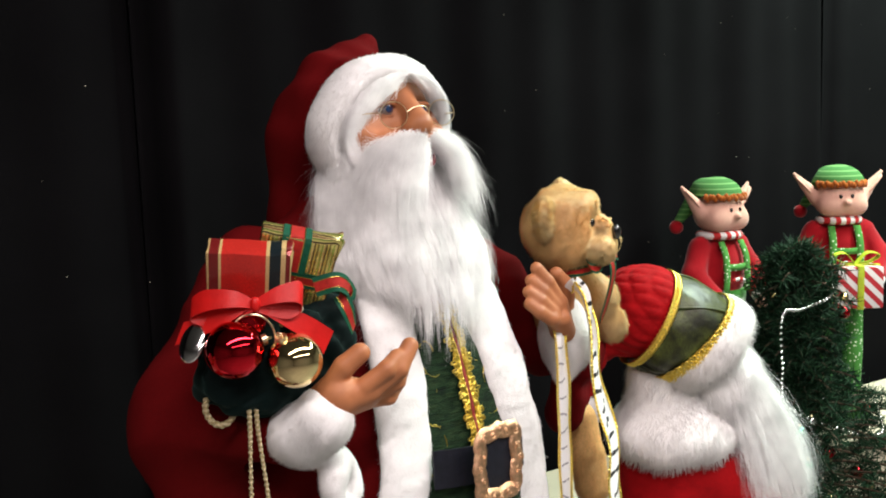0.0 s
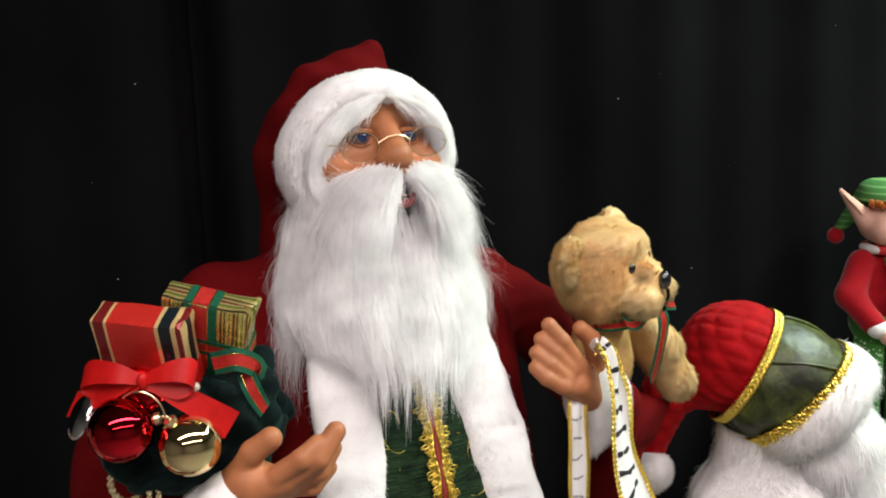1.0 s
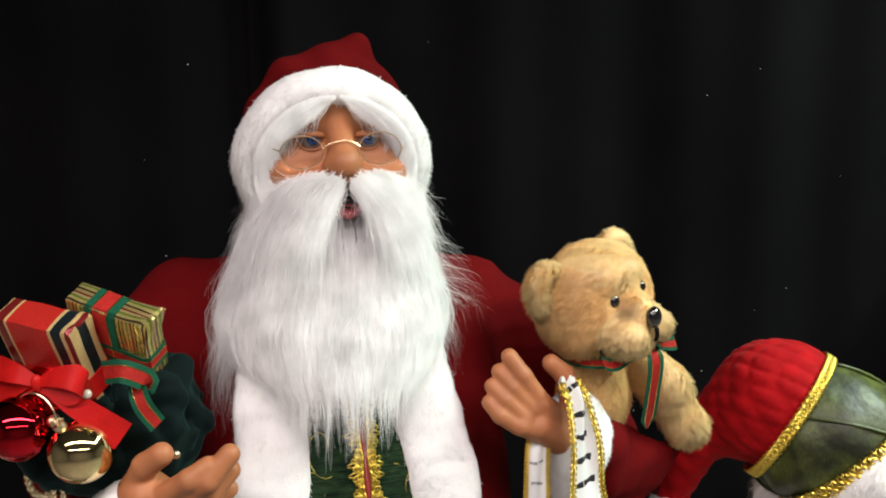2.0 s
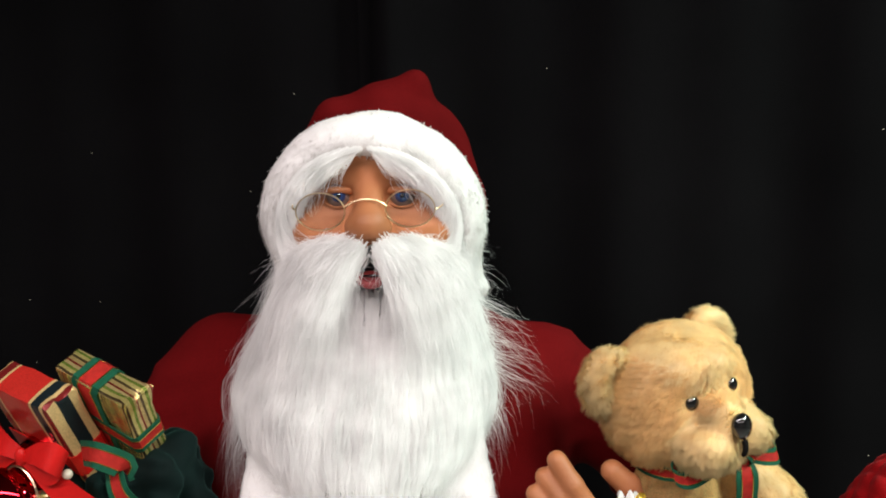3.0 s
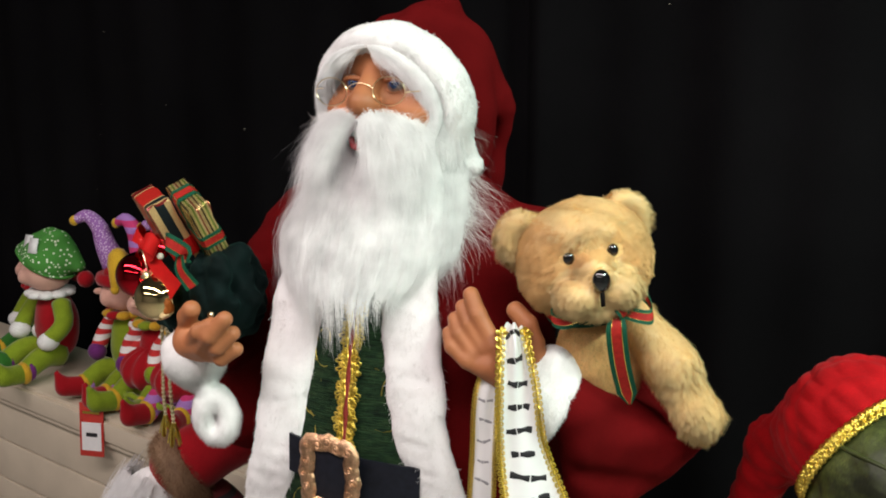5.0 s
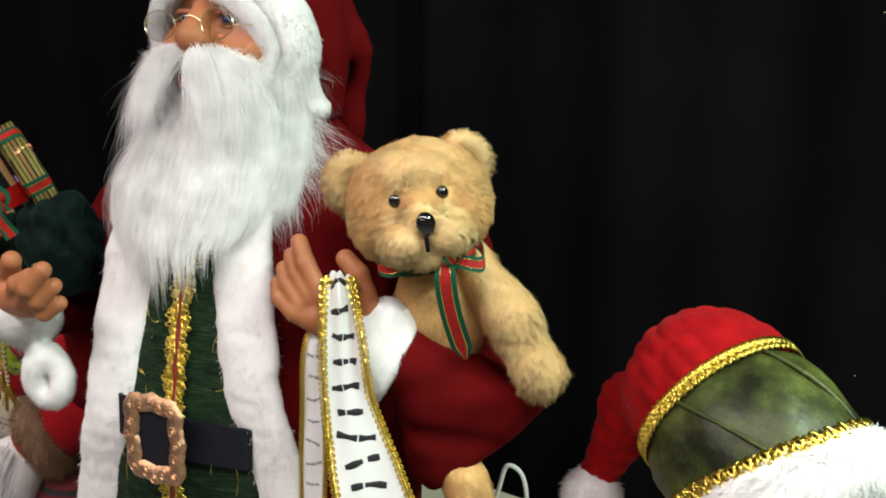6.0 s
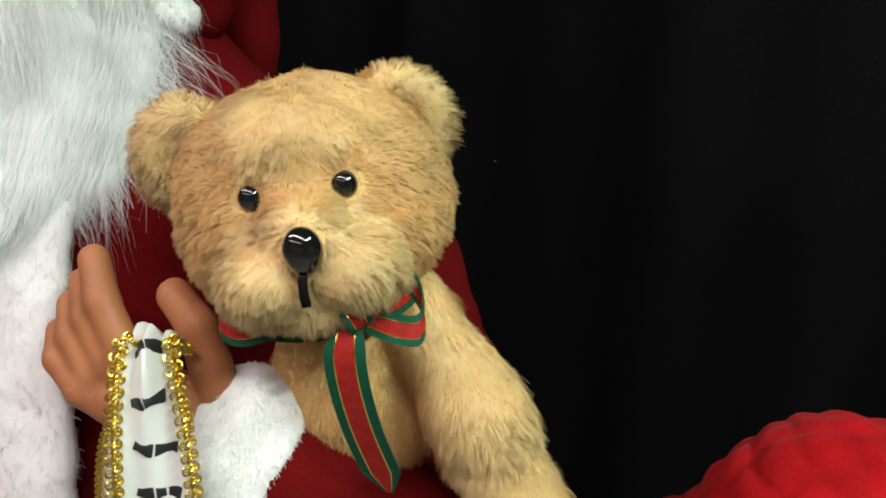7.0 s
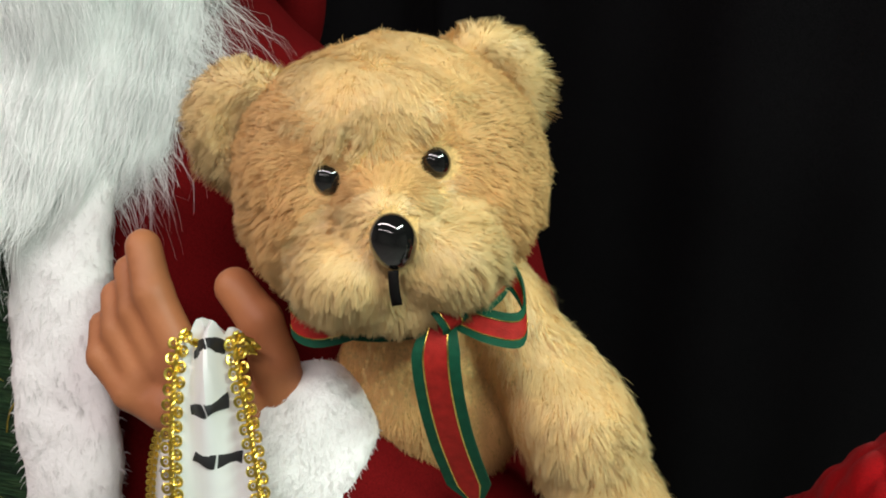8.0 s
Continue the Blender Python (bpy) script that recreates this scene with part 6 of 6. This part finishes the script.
    for s in (-1, 1):
        g.add(*sweep(curve([(s * 0.042, 0, 0.24), (s * 0.048, -0.010, 0.14 - drop / 2), (s * 0.046, -0.004, 0.06 - drop)], 10), [0.040, 0.038, 0.036, 0.034, 0.033, 0.032, 0.031, 0.03, 0.03, 0.03], 12), M_GREENDOT)
        g.add(*ball((s * 0.046, -0.004, 0.070 - drop), (0.038, 0.036, 0.018), 14, 8), M_WHITEFELT)
        rounded(g, lambda P, s=s: smin(cap(P, (s * 0.046, 0.005, 0.034 - drop), (s * 0.052, -0.085, 0.030 - drop), 0.034, 0.028), cap(P, (s * 0.052, -0.09, 0.03 - drop), (s * 0.055, -0.125, 0.062 - drop), 0.022, 0.010), 0.015), (-0.12, -0.16, -0.005 - drop), (0.12, 0.06, 0.11 - drop), 0.008, M_GREENFELT)
        g.add(*ball((s * 0.055, -0.128, 0.072 - drop), 0.015, 10, 8), M_REDFELT)
    ob = g.thing("elf_doll", "plush elf doll with long ears, red top and green hat", "doll", "elf dolls on the shelf")
    m = pose(*at, 0, 0, turn) @ Matrix.Scale(scale, 4)
    ob.matrix_world = m
    if not holds:
        return ob
    box = empty("elf_gift", "red and white striped gift box with a lime bow", "gift", m @ pose(0, 0, 0.03))
    part("box", [(*block((-0.070, -0.200, 0.170), (0.070, -0.108, 0.300), 0.006), M_CANDYD)], box)
    part("ribbon", [(*block((-0.073, -0.164, 0.167), (0.073, -0.144, 0.303), 0.002), M_LIME)], box, "lime satin ribbon")
    part("ribbon", [(*block((-0.010, -0.203, 0.167), (0.010, -0.105, 0.304), 0.002), M_LIME)], box, "lime satin ribbon")
    for s in (-1, 1):
        lp = curve([(0, -0.152, 0.304), (s * 0.034, -0.155, 0.340), (s * 0.070, -0.16, 0.332), (s * 0.040, -0.155, 0.310), (0, -0.152, 0.306)], 16)
        part("bow_loop", [(*strip(lp, (0, 1, 0.2), 0.020, 0.002), M_LIME)], box, "lime satin bow loop")
    return ob


M_CANDYD = Nodes("diagonal_candy_paper")
_w = M_CANDYD.add("TexWave", Scale=14.0)
_w.wave_type, _w.bands_direction = "BANDS", "DIAGONAL"
M_CANDYD.join(M_CANDYD.coords(), _w.inputs["Vector"])
M_CANDYD.join(M_CANDYD.ramp(_w.outputs["Fac"], [(0, (0.45, 0.02, 0.03)), (0.5, (0.75, 0.72, 0.7))], True), M_CANDYD.b.inputs["Base Color"])
M_CANDYD = M_CANDYD.m

elf(on_shelf(1.280, 0.205, 0.156), -12, 0.83, 0.188, False)
elf(on_shelf(1.635, 0.115, 0.172), -44, 0.83, 0.207)

# ---- seated plush dolls on the shelf


def plush(at, turn, hat, hat_m, hat_m2, coat_m, leg_m, boot_m, label, scale=1.0, tall=None, skirt=None, mitt=None, gaze=0, lean=0):
    g = Geo()
    def head(P):
        d = ell(P, (0, 0, 0.285), (0.068, 0.064, 0.060))
        for s in (-1, 1):
            d = smin(d, ell(P, (s * 0.034, -0.045, 0.272), (0.028, 0.024, 0.024)), 0.015)
        return smin(d, ell(P, (0, -0.076, 0.285), (0.011, 0.018, 0.010)), 0.005)
    rounded(g, head, (-0.10, -0.12, 0.20), (0.10, 0.09, 0.36), 0.007, M_PINK)
    for s in (-1, 1):
        g.add(*ball((s * 0.018, -0.062, 0.300), 0.0052, 8, 6), M_BLACK)
    if hat == "cap":
        rim = lambda y: 0.308 - 0.50 * y
        rounded(g, lambda P: np.maximum(smin(ell(P, (0, 0.010, 0.318), (0.078, 0.080, 0.070)), cap(P, (0.0, 0.040, 0.365), (0.0, 0.105, 0.305), 0.040, 0.018), 0.02) + 0.002 * wob(P, 70, 2), rim(P[..., 1]) - P[..., 2] - np.clip(P[..., 1] * 3 - 0.24, 0, 1)), (-0.10, -0.1, 0.22), (0.14, 0.14, 0.42), 0.007, hat_m)
        g.add(*ball((0.0, 0.124, 0.268), 0.024, 12, 8), M_REDFELT)
        g.add(*strip([(0.070, 0.010, 0.350), (0.048, 0.004, 0.388)], (0.1, 1, 0), 0.032, 0.001), M_CARD)
        g.add(*sweep([(0.072 * math.cos(a), 0.002 + 0.073 * math.sin(a), rim(0.073 * math.sin(a))) for a in np.linspace(0, 2 * np.pi, 25)[:-1]], 0.0055, 6, True), hat_m)
        for k in range(7):
            g.add(*ball((0.012 * (k - 3), -0.058 + 0.0012 * (k - 3) ** 2, 0.334), (0.007, 0.007, 0.010), 8, 6), M_ORANGE)
    else:
        g.add(*sweep([(0.066 * math.cos(a), -0.002 + 0.064 * math.sin(a), 0.322) for a in np.linspace(0, 2 * np.pi, 25)[:-1]], 0.018, 8, True), hat_m2)
        rounded(g, lambda P: np.maximum(ell(P, (0, 0.004, 0.325), (0.066, 0.064, 0.055)), 0.325 - P[..., 2]), (-0.1, -0.1, 0.3), (0.1, 0.1, 0.4), 0.008, hat_m2)
        for s, m in ((-1, hat_m), (1, M_YELLOW)):
            horn = curve([(s * 0.020, 0, 0.355), (s * 0.045, 0.0, 0.41), (s * 0.062, 0.0, 0.460), (s * 0.096, -0.005, 0.492), (s * 0.136, -0.01, 0.480)], 16) if s < 0 else curve([(0.03, 0, 0.36), (0.07, 0.0, 0.385), (0.10, -0.005, 0.35), (0.105, -0.01, 0.31)], 16)
            if s < 0:
                horn = horn @ np.array(Matrix.Rotation(radians(lean), 3, "Z")).T
            g.add(*sweep(horn, np.linspace(0.040, 0.011, 16), 12), m)
            g.add(*ball(horn[-1], 0.014, 10, 8), M_YELLOW)
    # the head with its hat is turned on the neck
    turn_head = np.array(Matrix.Rotation(radians(gaze), 3, "Z"))
    g.v = [q @ turn_head.T for q in g.v]
    rounded(g, lambda P: ell(P, (0, 0.010, 0.125), (0.070, 0.058, 0.105)) + 0.002 * wob(P, 60, 2), (-0.1, -0.08, 0.0), (0.1, 0.1, 0.25), 0.009, coat_m)
    for k in range(9):
        a = 2 * np.pi * k / 9
        g.add(*ball((0.048 * math.cos(a), 0.0 + 0.046 * math.sin(a), 0.222), (0.026, 0.026, 0.012), 8, 6), hat_m2 if k % 2 or hat == "cap" else M_YELLOW)
    for s in (-1, 1):
        arm = curve([(s * 0.058, 0.0, 0.200), (s * 0.100, -0.020, 0.150), (s * 0.085, -0.060, 0.105)], 12)
        g.add(*sweep(arm, np.linspace(0.026, 0.024, 12), 12), M_CANDYZ if hat != "cap" else M_LIMEFELT)
        g.add(*ball(arm[-1], (0.030, 0.030, 0.026), 12, 8), (mitt or boot_m) if hat != "cap" else M_WHITEFELT)
        leg = curve([(s * 0.035, -0.01, 0.045), (s * 0.055, -0.060, 0.055), (s * 0.062, -0.110, 0.035), (s * 0.066, -0.130, 0.022)], 16)
        g.add(*sweep(leg, np.linspace(0.036, 0.026, 16), 12), leg_m)
        g.add(*ball((s * 0.066, -0.128, 0.026), (0.034, 0.018, 0.032), 12, 8), M_YELLOW)
        g.add(*ball((s * 0.064, -0.112, 0.030), (0.033, 0.016, 0.031), 12, 8), M_MAGENTA if hat != "cap" else M_VIOLET)
        rounded(g, lambda P, s=s: smin(cap(P, (s * 0.066, -0.140, 0.026), (s * 0.078, -0.185, 0.034), 0.028, 0.027), cap(P, (s * 0.078, -0.190, 0.036), (s * 0.082, -0.205, 0.075), 0.022, 0.010), 0.015), (-0.14, -0.25, -0.02), (0.14, -0.10, 0.10), 0.008, boot_m)
    if skirt:
        # a full short skirt with a scalloped lime hem
        rounded(g, lambda P: np.maximum(ell(P, (0, -0.022, 0.098), (0.098, 0.098, 0.060)) + 0.004 * np.sin(11 * np.arctan2(P[..., 1] + 0.022, P[..., 0])), 0.072 - P[..., 2] + 0.25 * np.minimum(P[..., 1] + 0.02, 0)), (-0.13, -0.15, 0.02), (0.13, 0.10, 0.18), 0.006, skirt)
        hem = [((0.094 + 0.006 * math.sin(11 * a)) * math.cos(a), -0.022 + 0.094 * math.sin(a), 0.066 + 0.25 * min(0.094 * math.sin(a), 0) + 0.004 * math.sin(11 * a)) for a in np.linspace(0, 2 * np.pi, 61)[:-1]]
        g.add(*sweep(hem, 0.009, 6, True), M_LIMEFELT)
    ob = g.thing("plush_doll", label, "doll", "seated dolls on the shelf")
    ob.matrix_world = pose(*at, 0, 0, turn) @ Matrix.Diagonal((scale, scale, scale if tall is None else tall, 1))
    return ob


plush(on_shelf(-1.545, 0.180, 0.012), -16, "cap", M_GREENDOT, M_REDFELT, M_LIMEFELT, M_GREENFELT, M_GREENFELT, "seated plush doll with green dotted cap and red scarf", 0.92, gaze=-68)
plush(on_shelf(-1.440, 0.125, 0.012), -14, "cap", M_GREENDOT, M_WHITEFELT, M_REDFELT, M_LIMEFELT, M_LIMEFELT, "seated plush doll with dotted green cap and white collar", 0.96, gaze=-66)
plush(on_shelf(-1.130, 0.140, 0.012), -12, "horn", M_PURPLE, M_REDFELT, M_LIMEFELT, M_LIMEFELT, M_REDFELT, "seated jester doll with purple horned hat and red boots", 0.80, 0.93, None, M_VIOLET, -40, 78)
plush(on_shelf(-1.000, 0.130, 0.012), -4, "horn", M_MAGENTA, M_LIMEFELT, M_REDFELT, M_LIMEFELT, M_LIMEFELT, "seated jester doll with striped pink hat and red skirt", 0.78, 0.93, M_REDFELT, M_VIOLET)
plush(on_shelf(-0.885, 0.130, 0.012), 4, "horn", M_PURPLE, M_VIOLET, M_VIOLET, M_MAGENTA, M_REDFELT, "seated jester doll with purple hat, violet jacket, red skirt", 0.78, 0.94, M_REDFELT, M_LIMEFELT)

# price tag on the shelf edge
M_TAGRED = plain("red_card", (0.45, 0.03, 0.02), 0.5)
tag = empty("price_tag", "red and white price tag card on the shelf edge", "price tag", Matrix.Translation(on_shelf(-1.090, -0.024, 0.002)) @ pose(0, 0, 0, -6, 0, 16))
part("card", [(*block((-0.032, -0.001, -0.10), (0.032, 0.001, 0.035), 0.0008), M_TAGRED)], tag)
part("paper", [(*block((-0.026, -0.0018, -0.085), (0.026, -0.0011, -0.014)), M_CARD)], tag)
part("writing_bar", [(*block((-0.014, -0.0024, -0.050), (0.016, -0.0019, -0.040)), M_INK)], tag)
part("writing_bar", [(*block((-0.022, -0.0024, 0.008), (0.022, -0.0019, 0.014)), M_GOLD)], tag)

# gnome with a red cone hat and brown fur brim, beside the large figure
gn = Geo()
M_BROWNFUR = hair("brown_plush", (0.44, 0.28, 0.17), (0.22, 0.125, 0.07), 0.3)
M_PLAID = striped("dark_plaid", 2, [(0, (0.12, 0.01, 0.015)), (0.4, (0.02, 0.02, 0.02)), (0.7, (0.16, 0.02, 0.02))], 0.03, 0.9)
GB = np.array((-0.525, 0.06, 0.825))
HD = unit(np.array((0.45, 0.42, 0.35)))
v, f = nets(lambda P: smin(cap(P, GB, GB + HD * 0.16, 0.062, 0.058), cap(P, GB + HD * 0.16, GB + HD * 0.2 + np.array((0.04, 0.02, 0.0)), 0.055, 0.03), 0.03) + 0.003 * wob(P, 50, 2), (-0.70, -0.1, 0.64), (-0.24, 0.34, 1.02), 0.008)
gn.add(v, f, M_REDFELT)
bx_ = unit(np.cross(HD, (0, 0, 1)))
by_ = np.cross(bx_, HD)
v, f = sweep([GB - HD * 0.006 + 0.050 * (math.cos(a) * bx_ + math.sin(a) * by_) for a in np.linspace(0, 2 * np.pi, 29)[:-1]], 0.027, 10, True)
gn.add(v, f, M_BROWNFUR)
fur(gn, v, f, 9000, 0.016, 0.0012, M_BROWNFUR, (0, 0, -0.5), 0.6, 0.4, None, 0.5)
gn.add(*ball(GB - HD * 0.035, 0.040, 20, 14), M_PINK)
v, f = nets(lambda P: smin(ell(P, GB - HD * 0.060 + np.array((0, -0.012, -0.015)), (0.046, 0.046, 0.05)), cap(P, GB - HD * 0.07 + np.array((0, -0.01, -0.03)), GB - HD * 0.10 + np.array((0, -0.02, -0.20)), 0.048, 0.040), 0.03), (-0.72, -0.14, 0.50), (-0.44, 0.14, 0.86), 0.008)
gn.add(v, f, M_PLUSHW)
N = 4500
a = RNG.uniform(-1.4, 1.4, N)
fdh = unit(np.array((-0.6, -0.8, 0)))
sdh = np.array((-fdh[1], fdh[0], 0))
r0 = GB - HD * 0.058 + np.array((0, -0.012, 0.014)) + (np.sin(a)[:, None] * sdh + np.cos(a)[:, None] * fdh) * 0.048 + np.array((0, 0, 1)) * RNG.uniform(-0.10, 0.03, N)[:, None] + RNG.normal(0, 0.004, (N, 3))
end = r0 + (np.sin(a)[:, None] * sdh + np.cos(a)[:, None] * fdh) * 0.035 + np.array((0, 0, 1)) * RNG.uniform(-0.22, -0.12, N)[:, None]
w = np.linspace(0, 1, 5)[None, :, None]
p = r0[:, None] * (1 - w) + end[:, None] * w + 0.03 * np.sin(np.pi * w) * fdh
ribbons(gn, p, unit(np.sin(a)[:, None] * sdh + np.cos(a)[:, None] * fdh + np.array((0, -0.2, 0.75))), 0.0012, M_BEARD)
v, f = nets(lambda P: ell(P, GB + np.array((0.03, 0.03, -0.33)), (0.12, 0.11, 0.30)) + 0.004 * wob(P, 30, 1), (-0.74, -0.1, 0.1), (-0.36, 0.24, 0.86), 0.014)
gn.add(v, f, M_PLAID)
gn.add(*sweep([GB + np.array((0.03, 0.03, -0.6)), (GB[0] + 0.03, GB[1] + 0.03, 0.0)], [0.07, 0.09], 14), M_PLAID)
gn.thing("gnome_doll", "bearded gnome doll with brown fur brim and red hat", "doll")

# ---- small artificial fir tree with beads and baubles
M_NEEDLE = hair("fir_needles", (0.020, 0.058, 0.026), (0.005, 0.019, 0.010), 0.1, 0.6, 0.12)
M_BARK = plain("brown_bark", (0.08, 0.05, 0.03), 0.8)
TX, TY, TTOP = 1.16, -0.08, 1.26
tree = empty("fir_tree", "dark green artificial fir tree with beads and baubles", "tree", pose(TX, TY, 0))
part("trunk", [(*sweep([(0, 0, 0), (0, 0, 0.6), (-0.02, 0, TTOP - 0.04)], [0.025, 0.018, 0.006], 10), M_BARK)], tree)
crown = Geo()
tips = []
for k in range(420):
    h = 0.12 + (TTOP - 0.14) * (k / 419) ** 0.8
    reach = np.interp(h, [0.1, 0.55, 0.76, 0.93, 1.2, TTOP], [0.40, 0.36, 0.28, 0.095, 0.075, 0.02]) * RNG.uniform(0.45, 1.35)
    a = k * 2.399
    d = np.array((math.cos(a), math.sin(a), 0.18))
    if d[1] > 0 and h < 0.80:
        reach = min(reach, 0.075 / d[1])
    b0 = np.array((-0.02 * h / TTOP, 0, h))
    twig = curve([b0, b0 + d * reach * 0.6, b0 + d * reach + np.array((0, 0, -0.02))], 8)
    tips.append(twig[-1])
    crown.add(*sweep(twig, np.linspace(0.004, 0.0015, 8), 5), M_BARK)
    n = int(60 + 420 * reach)
    s = RNG.random(n) ** 0.8
    root = np.stack([np.interp(s, np.linspace(0, 1, 8), twig[:, j]) for j in range(3)], -1)
    way = unit(RNG.normal(0, 1, (n, 3)) + d * 0.9)
    L = RNG.uniform(0.022, 0.038, n)[:, None]
    ribbons(crown, np.stack([root, root + way * L * 0.6, root + way * L], 1), unit(RNG.normal(0, 1, (n, 3)) + np.array((0, 0, 0.5))), 0.0028, M_NEEDLE, 0.3)
crown.thing("crown", "", parent=tree)
tips = np.array(tips)
M_GREENBALL = plain("green_mirror_glaze", (0.03, 0.42, 0.20), 0.08, 1.0, 0.05)
for at, r, m, lab in (((1.176, -0.17, 1.094), 0.014, M_REDBALL, "small shiny red bauble on the fir tree"), ((0.995, -0.165, 0.858), 0.015, M_GREENBALL, "small shiny green bauble on the fir tree"),
                      ((1.109, -0.17, 0.788), 0.016, M_REDBALL, "small shiny red bauble on the fir tree"), ((1.024, -0.17, 0.779), 0.014, M_GREENBALL, "small shiny green bauble on the fir tree"),
                      ((1.126, -0.17, 0.750), 0.013, M_SILVER, "small shiny silver bauble on the fir tree"), ((1.310, -0.17, 0.652), 0.016, M_GOLDBALL, "small shiny gold bauble on the fir tree"),
                      ((1.037, -0.17, 0.875), 0.011, M_SILVER, "small shiny silver bauble on the fir tree"), ((1.330, -0.17, 0.81), 0.012, M_SILVER, "small shiny silver bauble on the fir tree"),
                      ((1.085, -0.055, 1.135), 0.010, M_GOLDBALL, "small shiny gold bauble on the fir tree"), ((1.195, -0.16, 1.125), 0.010, M_GOLDBALL, "small shiny gold bauble on the fir tree"),
                      ((1.21, -0.19, 0.72), 0.014, M_REDBALL, "small shiny red bauble on the fir tree"), ((1.06, -0.20, 0.70), 0.014, M_GOLDBALL, "small shiny gold bauble on the fir tree")):
    bauble(at, r, m, lab, "baubles on the fir tree")
beads = empty("bead_garland", "string of small silver beads draped on the fir tree", "garland", pose(TX - 0.045, TY, 0.05))
line = curve([(0.06, -0.06, 1.13), (0.0, -0.09, 1.09), (-0.09, -0.07, 1.07), (-0.130, -0.05, 1.06), (-0.130, -0.05, 0.95), (-0.120, -0.06, 0.86), (-0.02, -0.14, 0.80), (0.08, -0.17, 0.78), (0.16, -0.12, 0.82)], 74)
for c in line:
    part("bead", [(*ball(c, 0.0040, 8, 6), M_SILVER)], beads)

# white lamp cord behind the bear
cord = simple("cable", [(*sweep(curve([(0.205, 0.36, 0.703), (0.222, 0.352, 0.76), (0.236, 0.35, 0.806), (0.262, 0.352, 0.796), (0.272, 0.355, 0.75), (0.262, 0.36, 0.703)], 30), 0.004, 8), M_CARD)], "loop of white cable standing on the shelf", "cable")
